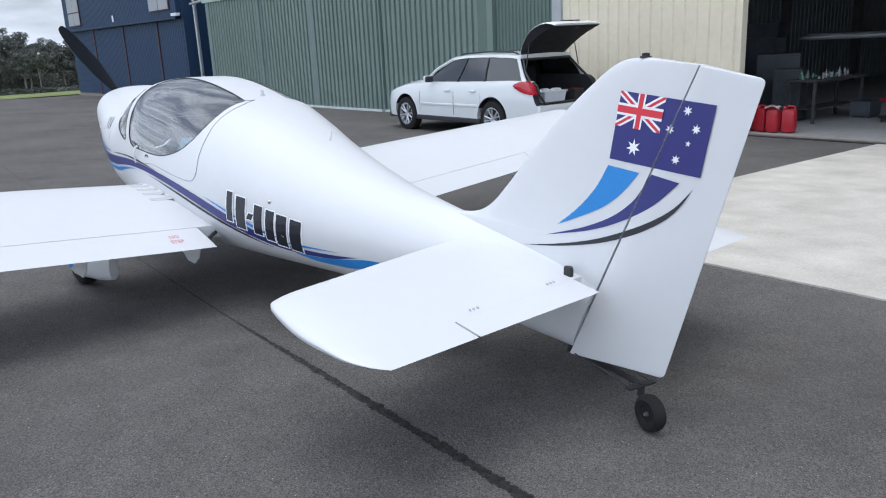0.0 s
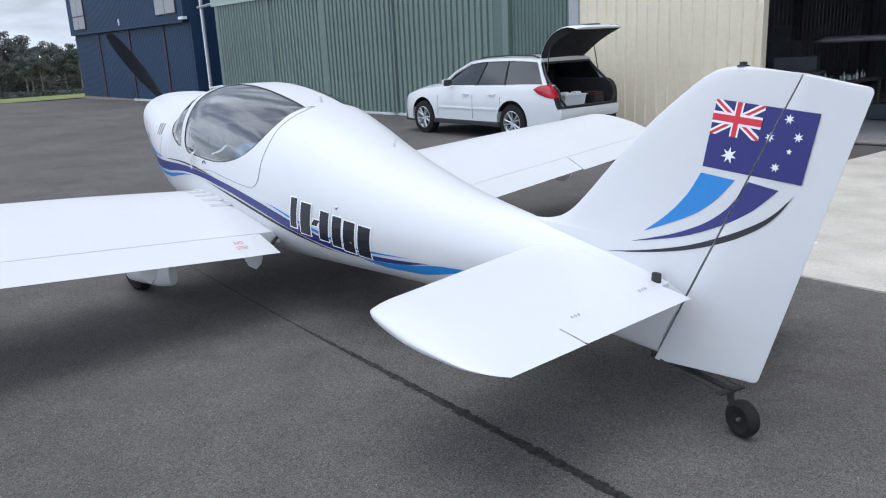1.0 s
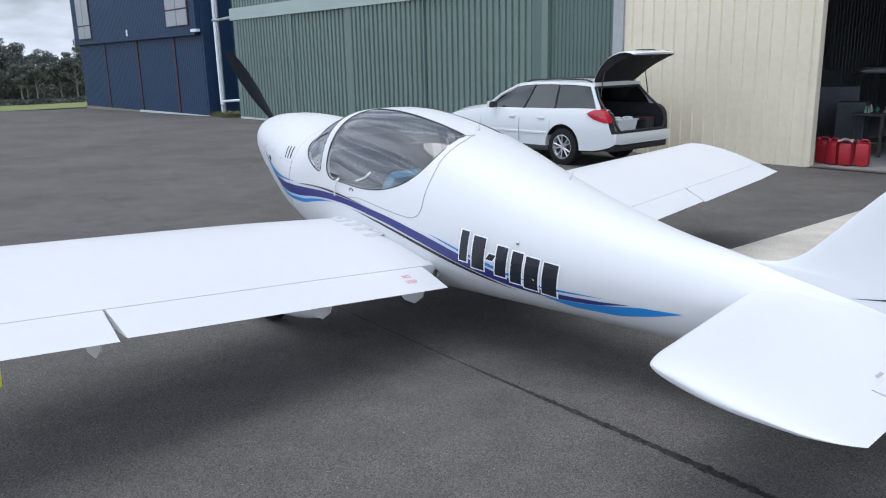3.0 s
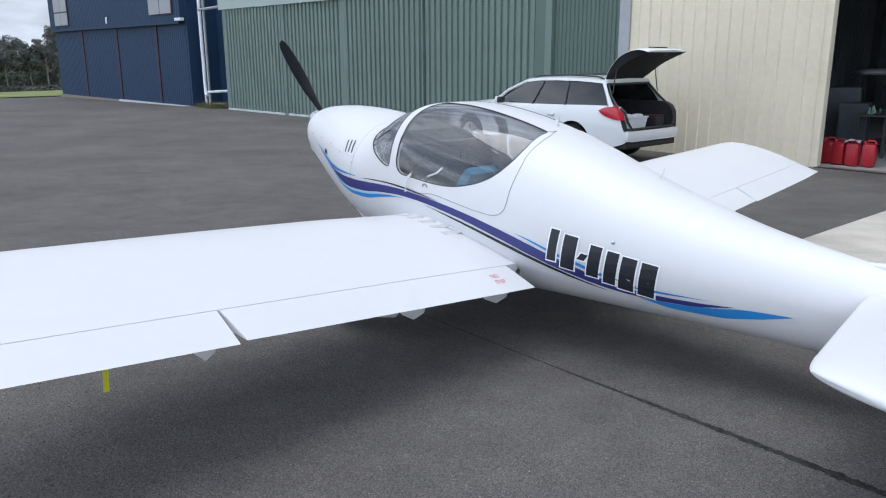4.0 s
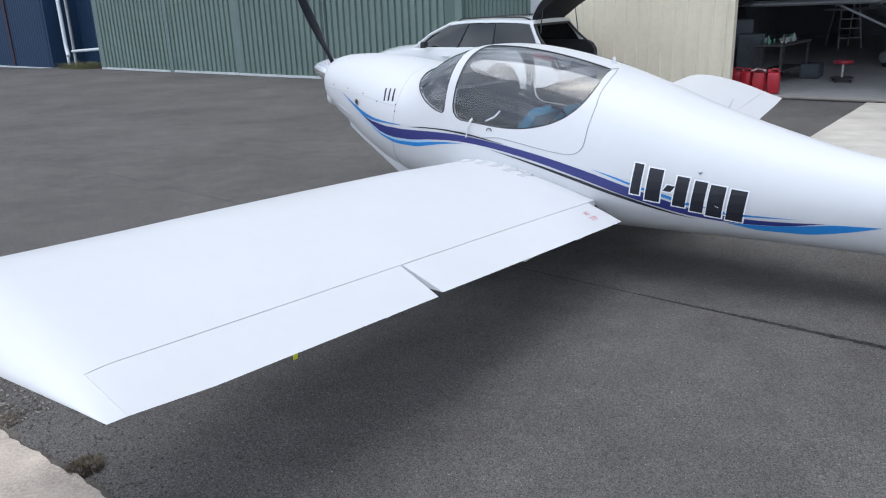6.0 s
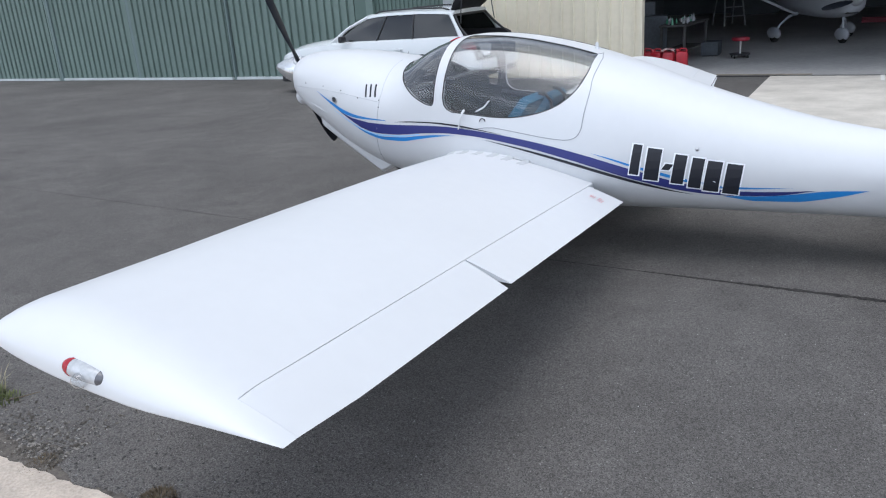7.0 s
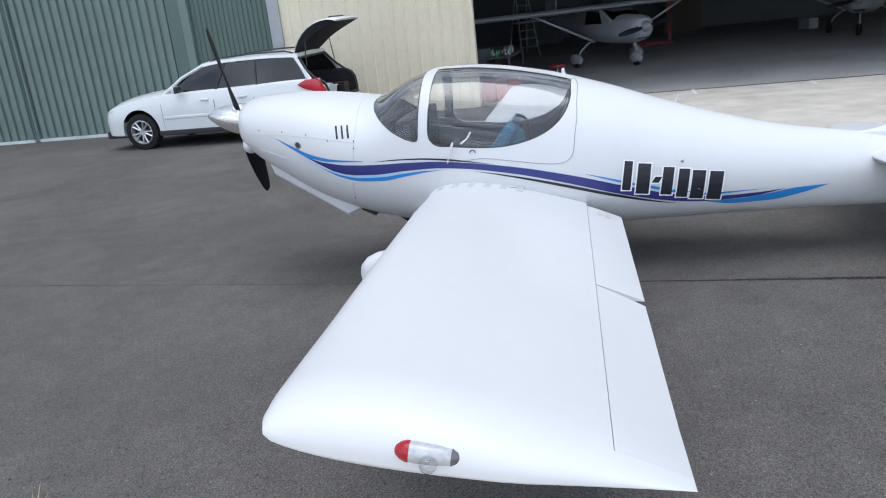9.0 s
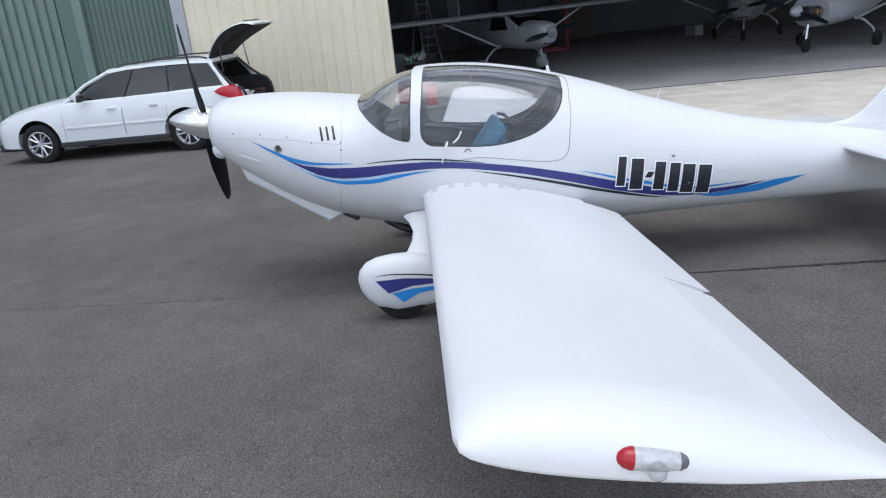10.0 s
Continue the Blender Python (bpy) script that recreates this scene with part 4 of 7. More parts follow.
# main gear
def gear(side):
    rings = []
    for x, h, w, zc in ((1.275, 0.01, 0.01, 0.255), (1.262, 0.06, 0.045, 0.25), (1.225, 0.110, 0.072, 0.242), (1.16, 0.150, 0.09, 0.230), (1.06, 0.170, 0.098, 0.224), (0.95, 0.166, 0.096, 0.228), (0.82, 0.142, 0.088, 0.224), (0.68, 0.120, 0.074, 0.214), (0.56, 0.098, 0.054, 0.212), (0.47, 0.080, 0.036, 0.214), (0.455, 0.070, 0.028, 0.215)):
        ring = []
        for k in range(20):
            a = 2 * math.pi * k / 20
            ring.append(Vector((x, side * 0.92 + w * math.copysign(abs(math.cos(a)) ** 0.8, math.cos(a)), zc + h * math.copysign(abs(math.sin(a)) ** 0.8, math.sin(a)))))
        rings.append(ring)
    part("wheel_spat", loft(bmesh.new(), rings), M_GEL, plane, smooth=True)
    m = Matrix.Translation((1.03, side * 0.92, 0.165)) @ pose(0, 0, 0, 0, 0, 90)
    part("main_tyre", lathe(bmesh.new(), [(-0.055, 0.08), (-0.06, 0.13), (-0.045, 0.155), (-0.02, 0.164), (0.02, 0.164), (0.045, 0.155), (0.06, 0.13), (0.055, 0.08)], n=32, cap=True), M_RUBBER, plane, "black rubber tyre under the spat", smooth=True, at=m)
    legs = []
    for y, z, xc, c, th in ((0.48, 0.50, 0.83, 0.36, 0.07), (0.58, 0.485, 0.835, 0.27, 0.055), (0.68, 0.455, 0.855, 0.18, 0.042), (0.78, 0.425, 0.87, 0.155, 0.04), (0.87, 0.39, 0.89, 0.17, 0.04), (0.93, 0.34, 0.91, 0.24, 0.04)):
        ring = []
        for k in range(16):
            a = 2 * math.pi * k / 16
            ring.append(Vector((xc + c / 2 * math.cos(a), side * (y + th / 2 * math.sin(a) * 0.5), z + th / 2 * math.sin(a))))
        legs.append(ring)
    part("gear_leg", loft(bmesh.new(), legs), M_GEL, plane, smooth=True)


gear(1)
gear(-1)

# tail wheel on its spring
TWX, TWY = -2.978, 0.072
SPRING = Matrix.Translation((-2.53, 0.0, 0.218)) @ pose(0, 0, 0, 0, -11, 0)
part("tail_spring", box(bmesh.new(), -0.37, 0.0, -0.016, 0.016, -0.005, 0.005, 0.002), M_STEEL, plane, at=SPRING)
part("tail_spring", box(bmesh.new(), -0.20, 0.0, -0.016, 0.016, -0.012, -0.006, 0.002), M_STEEL, plane, at=SPRING)
part("spring_clamp", box(bmesh.new(), -0.026, 0.012, -0.024, 0.024, -0.018, 0.012, 0.004), M_STEEL, plane, at=SPRING)
part("steering_plate", box(bmesh.new(), -0.016, 0.016, -0.072, 0.072, -0.004, 0.004, 0.002), M_STEEL, plane, at=Matrix.Translation((-2.890, 0.012, 0.152)) @ pose(0, 0, 0, 0, -6, -14))
for y in (-0.062, 0.062):
    part("steering_cable", tube(bmesh.new(), [(-2.58, y * 0.8, 0.215), (-2.74, y, 0.186), (-2.885, y + 0.012, 0.154)], 0.0025, 6), M_STEEL, plane)
    part("cable_spring", tube(bmesh.new(), [(-2.70, y * 0.95, 0.194), (-2.745, y, 0.185), (-2.79, y, 0.175)], [0.005, 0.008, 0.005], 8), M_STEEL, plane)
part("wheel_fork", loft(bmesh.new(), [[Vector((x + sx * 0.013, y + sy * 0.007, z)) for sx, sy in ((1, 1), (-1, 1), (-1, -1), (1, -1))] for x, y, z in ((-2.893, 0.012, 0.160), (-2.896, 0.016, 0.110), (-2.925, 0.026, 0.085), (TWX, 0.030, 0.070))]), M_STEEL, plane)
HUB = Matrix.Translation((TWX, TWY, 0.077)) @ pose(0, 0, 0, 0, 0, 74)
part("tail_wheel", lathe(bmesh.new(), [(-0.016, 0.0), (-0.018, 0.034), (-0.026, 0.040), (-0.030, 0.058), (-0.019, 0.073), (0.0, 0.077), (0.019, 0.073), (0.030, 0.058), (0.026, 0.040), (0.018, 0.034), (0.016, 0.0)], n=28), M_RUBBER, plane, "small solid black tail wheel", smooth=True, at=HUB)
part("wheel_hub", lathe(bmesh.new(), [(-0.030, 0.0), (-0.030, 0.007), (-0.018, 0.010), (0.018, 0.010), (0.030, 0.007), (0.030, 0.0)], n=14), M_METAL, plane, "bright axle nut", at=HUB)

# ---- markings: flat shapes in (x, z), cut small and laid on the curved skin ----
def decal(name, pts, mapper, material, parent, off=0.002, step=0.06, label="", fan=False):
    bm = bmesh.new()
    vs = [bm.verts.new((p[0], 0, p[1])) for p in pts]
    if fan:
        mid = bm.verts.new((sum(p[0] for p in pts) / len(pts), 0, sum(p[1] for p in pts) / len(pts)))
        for i, v in enumerate(vs):
            bm.faces.new((mid, v, vs[(i + 1) % len(vs)]))
    else:
        bmesh.ops.triangulate(bm, faces=[bm.faces.new(vs)])
    xs, zs = [p[0] for p in pts], [p[1] for p in pts]
    for lo, hi, nrm in ((min(xs), max(xs), (1, 0, 0)), (min(zs), max(zs), (0, 0, 1))):
        k = math.floor(lo / step) + 1
        while k * step < hi:
            bmesh.ops.bisect_plane(bm, geom=bm.verts[:] + bm.edges[:] + bm.faces[:], plane_co=Vector(nrm) * k * step, plane_no=nrm)
            k += 1
    if mapper is tail_skin:
        d = HT - HB
        nrm = Vector((d.y, 0, -d.x)).normalized()
        at = Vector((HB.x, 0, HB.y))
        for o in (-0.0045, 0.0015):
            bmesh.ops.bisect_plane(bm, geom=bm.verts[:] + bm.edges[:] + bm.faces[:], plane_co=at + nrm * o, plane_no=nrm)
        # the vinyl is cut along the rudder hinge
        gone = [q for q in bm.faces if -0.0045 < (q.calc_center_median() - at).dot(nrm) < 0.0015]
        bmesh.ops.delete(bm, geom=gone, context="FACES")
    for v in bm.verts:
        v.co = mapper(v.co.x, v.co.z, off)
    return part(name, bm, material, parent, label)


def swoosh(upper, lower, n=40):
    """A shape between two smooth edges, each a list of (x, z), from end to end."""
    a, b = curve_of(upper), curve_of(lower)
    xa, xb = sorted(p[0] for p in upper), sorted(p[0] for p in lower)
    ua = [(xa[0] + (xa[-1] - xa[0]) * i / n) for i in range(n + 1)]
    ub = [(xb[0] + (xb[-1] - xb[0]) * i / n) for i in range(n + 1)]
    out = [(x, a(x)) for x in ua] + [(x, b(x)) for x in reversed(ub)]
    clean = []
    for p in out:
        if not clean or abs(p[0] - clean[-1][0]) + abs(p[1] - clean[-1][1]) > 1e-4:
            clean.append(p)
    if abs(clean[0][0] - clean[-1][0]) + abs(clean[0][1] - clean[-1][1]) < 1e-4:
        clean.pop()
    return clean


NAVY_T = [(1.729, 0.944), (1.578, 0.882), (1.346, 0.853), (1.188, 0.850), (1.014, 0.852), (0.841, 0.849), (0.672, 0.833), (0.333, 0.779), (-0.008, 0.697), (-0.357, 0.592), (-0.724, 0.490), (-0.915, 0.464), (-1.104, 0.461), (-1.334, 0.470)]
NAVY_B = [(1.729, 0.944), (1.582, 0.862), (1.480, 0.814), (1.357, 0.789), (1.197, 0.786), (1.019, 0.800), (0.846, 0.806), (0.675, 0.795), (0.337, 0.737), (-0.005, 0.644), (-0.357, 0.533), (-0.727, 0.449), (-0.917, 0.434), (-1.107, 0.437), (-1.334, 0.470)]
decal("navy_stripe", swoosh(NAVY_T, NAVY_B), skin, M_NAVY, plane, 0.0022, label="navy blue vinyl stripe")
decal("blue_stripe", swoosh([(1.916, 1.057), (1.785, 0.993), (1.644, 0.933), (1.502, 0.899), (1.28, 0.878)], [(1.916, 1.057), (1.787, 0.977), (1.648, 0.908), (1.504, 0.882), (1.28, 0.874)]), skin, M_BLUE, plane, 0.0026, label="bright blue vinyl stripe")
decal("blue_stripe", swoosh([(1.586, 0.843), (1.447, 0.792), (1.306, 0.768), (1.164, 0.769), (1.021, 0.784), (0.882, 0.793), (0.761, 0.793)], [(1.586, 0.843), (1.449, 0.779), (1.309, 0.747), (1.168, 0.743), (1.024, 0.763), (0.883, 0.783), (0.761, 0.793)]), skin, M_BLUE, plane, 0.0026, label="bright blue vinyl stripe")
decal("black_stripe", swoosh([(1.220, 0.868), (1.080, 0.877), (0.941, 0.876), (0.771, 0.864), (0.603, 0.836), (0.435, 0.801)], [(1.220, 0.868), (1.080, 0.870), (0.942, 0.868), (0.772, 0.853), (0.603, 0.829), (0.435, 0.801)]), skin, M_INK, plane, 0.0026, label="thin black vinyl stripe")
decal("black_stripe", swoosh([(0.575, 0.771), (0.405, 0.738), (0.202, 0.690), (-0.005, 0.633), (-0.214, 0.570), (-0.429, 0.507), (-0.615, 0.456), (-0.691, 0.441)], [(0.575, 0.771), (0.406, 0.731), (0.203, 0.676), (-0.004, 0.615), (-0.214, 0.551), (-0.430, 0.492), (-0.616, 0.451), (-0.691, 0.441)]), skin, M_INK, plane, 0.0024, label="thin black vinyl stripe")
decal("blue_stripe", swoosh([(-0.095, 0.697), (-0.217, 0.664), (-0.358, 0.620), (-0.466, 0.591), (-0.723, 0.521), (-0.912, 0.492), (-1.218, 0.483)], [(-0.095, 0.697), (-0.217, 0.655), (-0.358, 0.606), (-0.465, 0.573), (-0.723, 0.504), (-0.912, 0.478), (-1.218, 0.483)]), skin, M_BLUE, plane, 0.0026, label="bright blue vinyl stripe")
decal("blue_stripe", swoosh([(-0.842, 0.433), (-1.031, 0.433), (-1.221, 0.447), (-1.413, 0.468), (-1.601, 0.470)], [(-0.842, 0.433), (-1.037, 0.400), (-1.229, 0.399), (-1.418, 0.426), (-1.601, 0.470)]), skin, M_BLUE, plane, 0.0028, label="bright blue vinyl stripe")
# pale keylines beside the stripes
decal("keyline", swoosh([(1.78, 0.945), (1.60, 0.858), (1.46, 0.803), (1.34, 0.782), (1.19, 0.781), (1.02, 0.796)], [(1.78, 0.945), (1.60, 0.850), (1.46, 0.795), (1.34, 0.772), (1.19, 0.771), (1.02, 0.789)]), skin, M_LBLUE, plane, 0.0018, label="pale blue keyline")

# registration mark, kept as plain bars
BAR0 = [(-0.343, 0.750, 0.052, 0.178), (-0.425, 0.727, 0.080, 0.187), (-0.525, 0.634, 0.043, 0.034), (-0.577, 0.688, 0.068, 0.170), (-0.672, 0.668, 0.068, 0.176), (-0.755, 0.650, 0.082, 0.178), (-0.860, 0.632, 0.086, 0.177)]
for x, z, w, h in BAR0:
    for grow, m, off, nm, lb in ((0.008, M_WHITE_V, 0.0034, "marking_border", "white vinyl border"), (0.0, M_INK, 0.0044, "marking_bar", "black vinyl marking bar")):
        g = grow
        q = [(x - 0.006 + g, z + g), (x - w - g - 0.004, z - 0.14 * w + g), (x - w - g + 0.020, z - h - 0.14 * w - g), (x + 0.020 + g, z - h - g)]
        decal(nm, q, skin, m, plane, off, 0.05, lb)

# fin swooshes
def curved(pts, corners):
    """A closed outline with smooth sides between its sharp corners."""
    out = []
    stops = list(corners) + [len(pts)]
    ring = pts + [pts[0]]
    for a, b in zip(stops, stops[1:]):
        side = ring[a:b + 1]
        out += [tuple(p) for p in (open_curve(side, 4) if len(side) > 2 else [Vector(p) for p in side])[:-1]]
    return out


decal("fin_swoosh", curved([(-2.721, 1.050), (-2.677, 0.973), (-2.642, 0.928), (-2.600, 0.882), (-2.540, 0.829), (-2.467, 0.774), (-2.570, 0.816), (-2.685, 0.869), (-2.750, 0.911), (-2.804, 0.959), (-2.866, 1.032)], (0, 5, 10)), tail_skin, M_BLUE, plane, 0.002, 0.08, "bright blue swoosh")
decal("fin_swoosh", curved([(-2.920, 1.031), (-2.857, 0.936), (-2.804, 0.885), (-2.741, 0.842), (-2.660, 0.803), (-2.573, 0.770), (-2.404, 0.719), (-2.520, 0.744), (-2.631, 0.771), (-2.730, 0.805), (-2.821, 0.846), (-2.892, 0.885), (-2.957, 0.931), (-3.039, 1.009)], (0, 6, 13)), tail_skin, M_NAVY, plane, 0.002, 0.08, "navy swoosh")
decal("fin_swoosh", curved([(-3.095, 0.992), (-3.040, 0.930), (-2.983, 0.884), (-2.905, 0.839), (-2.823, 0.800), (-2.715, 0.756), (-2.603, 0.721), (-2.450, 0.685), (-2.272, 0.654), (-2.450, 0.676), (-2.603, 0.705), (-2.720, 0.736), (-2.837, 0.779), (-2.920, 0.820), (-2.996, 0.870), (-3.050, 0.925)], (0, 8)), tail_skin, M_INK, plane, 0.002, 0.08, "black swoosh")

# flag on fin and rudder
FA, FB, FC, FD = Vector((-2.770, 1.341)), Vector((-3.168, 1.296)), Vector((-3.121, 1.036)), Vector((-2.726, 1.077))


def flag_at(u, v):
    p = FA.lerp(FB, u).lerp(FD.lerp(FC, u), v)
    return (p.x, p.y)


def flag_piece(name, uv, material, off, label="", fan=False):
    decal(name, [flag_at(u, v) for u, v in uv], tail_skin, material, plane, off, 0.035, label, fan)


flag_piece("flag_field", [(0, 0), (1, 0), (1, 1), (0, 1)], M_FLAGB, 0.002, "navy blue flag field with white stars")


def clip_band(p, q, w):
    """A band of half width w (in heights) from p to q, inside the flag's upper corner quarter."""
    a, b = Vector((p[0] * 2, p[1])), Vector((q[0] * 2, q[1]))
    n = (b - a).normalized()
    n = Vector((-n.y, n.x)) * w
    poly = [a + n, b + n, b - n, a - n]
    for axis, lim, sign in ((0, 0.0, 1), (0, 1.0, -1), (1, 0.0, 1), (1, 0.5, -1)):
        out = []
        for i, c in enumerate(poly):
            d = poly[(i + 1) % len(poly)]
            ci, di = sign * (c[axis] - lim), sign * (d[axis] - lim)
            if ci >= 0:
                out.append(c)
            if ci * di < 0:
                out.append(c.lerp(d, ci / (ci - di)))
        poly = out
    return [(c.x / 2, c.y) for c in poly]


Q = ((0, 0), (0.5, 0), (0.5, 0.5), (0, 0.5))
def ext(p, q):
    a, b = Vector(p), Vector(q)
    return tuple(a + (a - b) * 0.2), tuple(b + (b - a) * 0.2)
for p, q in ((Q[0], Q[2]), (Q[1], Q[3])):
    flag_piece("flag_saltire", clip_band(*ext(p, q), 0.056), M_WHITE_V, 0.0032)
for p, q in ((Q[0], Q[2]), (Q[1], Q[3])):
    flag_piece("flag_saltire", clip_band(*ext(p, q), 0.022), M_RED_V, 0.0042)
for w, m, o in ((0.085, M_WHITE_V, 0.0052), (0.050, M_RED_V, 0.0062)):
    flag_piece("flag_cross", clip_band((0.25, -0.1), (0.25, 0.6), w), m, o)
    flag_piece("flag_cross", clip_band((-0.1, 0.25), (0.6, 0.25), w), m, o + 0.0002)


def star(u, v, r, n=7):
    pts = []
    for k in range(2 * n):
        a = math.pi * k / n
        s = r if k % 2 == 0 else r * 0.42
        pts.append((u + s * math.sin(a) / 1.55, v - s * math.cos(a)))
    flag_piece("flag_star", pts, M_WHITE_V, 0.0036, fan=True)


star(0.25, 0.77, 0.125)
for u, v, r, n in ((0.74, 0.13, 0.074, 7), (0.60, 0.42, 0.074, 7), (0.86, 0.36, 0.074, 7), (0.81, 0.57, 0.046, 5), (0.72, 0.82, 0.074, 7)):
    star(u, v, r, n)


# ---- fine fittings of the aeroplane ----
def skin_line(name, pts, r, material, mapper=skin, off=0.0005, label=""):
    out = []
    for a, b in zip(pts, pts[1:]):
        out += [mapper(a[0] + (b[0] - a[0]) * k / 4, a[1] + (b[1] - a[1]) * k / 4, off) for k in range(4)]
    out.append(mapper(*pts[-1], off))
    return part(name, tube(bmesh.new(), out, r, 6), material, plane, label)


M_SEAM = mat("dark_panel_gap", (0.05, 0.05, 0.055), 0.7, var=0.1)
M_SEAL = mat("black_window_seal", (0.02, 0.02, 0.022), 0.5, var=0.1)
M_SEAMP = mat("pale_panel_gap", (0.46, 0.47, 0.48), 0.6, var=0.1)
M_SEAMG = mat("grey_panel_gap", (0.30, 0.31, 0.33), 0.6, var=0.1)
door_line = smooth_outline([(-0.012, 1.238), (-0.075, 1.10), (-0.055, 0.93), (-0.035, 0.82), (0.03, 0.775), (0.16, 0.784), (0.33, 0.815), (0.50, 0.845), (0.70, 0.868)], 5)[:-5]
skin_line("door_gap", [tuple(p) for p in door_line], 0.0022, M_SEAMG)
skin_line("cowl_gap", [(1.330, 1.236), (1.322, 1.15), (1.322, 1.06), (1.338, 0.95), (1.354, 0.85), (1.372, 0.75), (1.387, 0.66), (1.405, 0.56)], 0.0014, M_SEAMP)
skin_line("window_seal", [tuple(p) for p in SIDE_WIN if p.y < min(1.22, TOP(p.x) - 0.06)], 0.004, M_SEAL, off=-0.003)


def crown(f, y):
    """Height of the upper skin at station f, y metres off the middle."""
    return MID(f) + (TOP(f) - MID(f)) * (1 - abs(y / WID(f)) ** NTOP(f)) ** (1 / NTOP(f))


for s in (1, -1):
    part("window_seal", tube(bmesh.new(), [(f, s * ROOF_HALF, crown(f, ROOF_HALF) - 0.003) for f in (0.79 - 0.83 * k / 20 for k in range(21))], 0.005, 6), M_SEAL, plane)
skin_line("cowl_gap", [(2.15, 1.083), (2.10, 1.080), (1.853, 1.067), (1.635, 1.043), (1.492, 1.020), (1.323, 0.993)], 0.0011, M_SEAMP)
skin_line("window_seal", [tuple(p) for p in SCREEN if p.y < min(1.34, TOP(p.x) - 0.012)], 0.004, M_SEAL, off=-0.003)
for x in (1.462, 1.424, 1.386):
    decal("cowl_vent", [(x, 1.105), (x - 0.012, 1.104), (x - 0.024, 1.026), (x - 0.010, 1.024)], skin, M_INK, plane, 0.0015, label="black cowl louvre slot")
for x, z in ((1.334, 1.007), (1.336, 0.963), (1.396, 0.624), (2.025, 1.105), (1.846, 1.088), (1.669, 1.063), (1.515, 1.018), (0.86, 0.52)):
    decal("screw", [(x + 0.005 * math.cos(a), z + 0.005 * math.sin(a)) for a in (k * math.pi / 4 for k in range(8))], skin, M_SEAM, plane, 0.0015)
part("marker_lamp", lathe(bmesh.new(), [(0.0, 0.011), (0.006, 0.010), (0.010, 0.006), (0.011, 0.0)], n=12), M_METAL, plane, smooth=True, at=Matrix.Translation(skin(-0.696, 0.714)) @ pose(0, 0, 0, 0, 0, 90))
oil = part("oil_cap", lathe(bmesh.new(), [(0.0, 0.026), (0.004, 0.026), (0.006, 0.020), (0.003, 0.018), (0.003, 0.0)], n=20), M_METAL, plane, "round metal breather ring", smooth=True, at=Matrix.Translation(skin(1.734, 1.001)) @ pose(0, 0, 0, 0, 0, 78))
part("recess", lathe(bmesh.new(), [(0.0035, 0.0), (0.0035, 0.0175), (0.005, 0.0175), (0.005, 0.0)], n=18), M_SEAM, oil, "grey opening inside the ring")
part("door_latch", tube(bmesh.new(), [skin(0.688, 0.955, 0.006), skin(0.693, 0.940, 0.022), skin(0.71, 0.90, 0.024), skin(0.730, 0.835, 0.014)], [0.007, 0.008, 0.007, 0.004]), M_GEL, plane, smooth=True)
bm = bmesh.new()
tube(bm, [skin(0.570 + 0.018 * math.cos(a), 0.884 + 0.018 * math.sin(a), 0.003) for a in (math.pi * k / 8 for k in range(9))], 0.003, 6)
part("keyhole_mark", bm, M_SEAM, plane, "small dark arc mark")
part("beacon", lathe(bmesh.new(), [(0.0, 0.016), (0.012, 0.016), (0.014, 0.011), (0.034, 0.011), (0.042, 0.006), (0.044, 0.0)], n=16), M_GEL, plane, smooth=True, at=Matrix.Translation((0.0, 0.0, 1.262)) @ pose(0, 0, 0, 0, -90, 0))
part("fin_antenna", lathe(bmesh.new(), [(0.0, 0.022), (0.004, 0.022), (0.006, 0.014), (0.016, 0.014), (0.018, 0.0)], n=16), M_BLACKP, plane, "black antenna puck", smooth=True, at=Matrix.Translation((-2.853, 0, 1.462)) @ pose(0, 0, 0, 0, -90, 0))
part("roof_aerial", tube(bmesh.new(), [(-0.711, -0.02, 1.02), (-0.735, -0.02, 1.075)], [0.006, 0.002]), M_GEL, plane)
part("horn_cover", box(bmesh.new(), -2.588, -2.546, 0.070, 0.096, 0.53, 0.616, 0.0125), M_BLACKP, plane, "small black elevator horn cover", smooth=True)
for y in (0.25, 0.69):
    for k in range(3):
        x0 = -2.60
        part("hinge_slot", box(bmesh.new(), x0 - 0.007, x0 + 0.007, y - 0.03 + k * 0.02, y - 0.0294 + k * 0.02, 0.578, 0.5866), M_SEAMP, plane)

# chin scoop, cheek inlet and exhaust
rings = []
for x, zt, zb, w in ((2.10, 0.93, 0.895, 0.12), (2.035, 0.91, 0.768, 0.18), (1.90, 0.86, 0.690, 0.21), (1.70, 0.78, 0.568, 0.23), (1.515, 0.69, 0.452, 0.245), (1.425, 0.64, 0.492, 0.245)):
    rings.append([Vector((x, s * w * k, z)) for s, k, z in ((1, 1.0, zt), (1, 1.02, zb + 0.02), (1, 0.94, zb), (-1, 0.94, zb), (-1, 1.02, zb + 0.02), (-1, 1.0, zt))])
part("chin_scoop", loft(bmesh.new(), rings), M_GEL, plane)
part("exhaust_pipe", tube(bmesh.new(), [(1.16, 0.10, 0.40), (1.06, 0.13, 0.345), (1.00, 0.14, 0.325)], 0.026, 12), M_STEEL, plane, "dark exhaust stub", smooth=True)
part("exhaust_outlet", box(bmesh.new(), -0.055, 0.055, -0.20, 0.20, -0.03, 0.03, 0.008), M_BLACKP, plane, "dark exhaust and air outlet under the cowl", at=Matrix.Translation((1.372, 0, 0.482)) @ pose(0, 0, 0, 0, -28, 0))
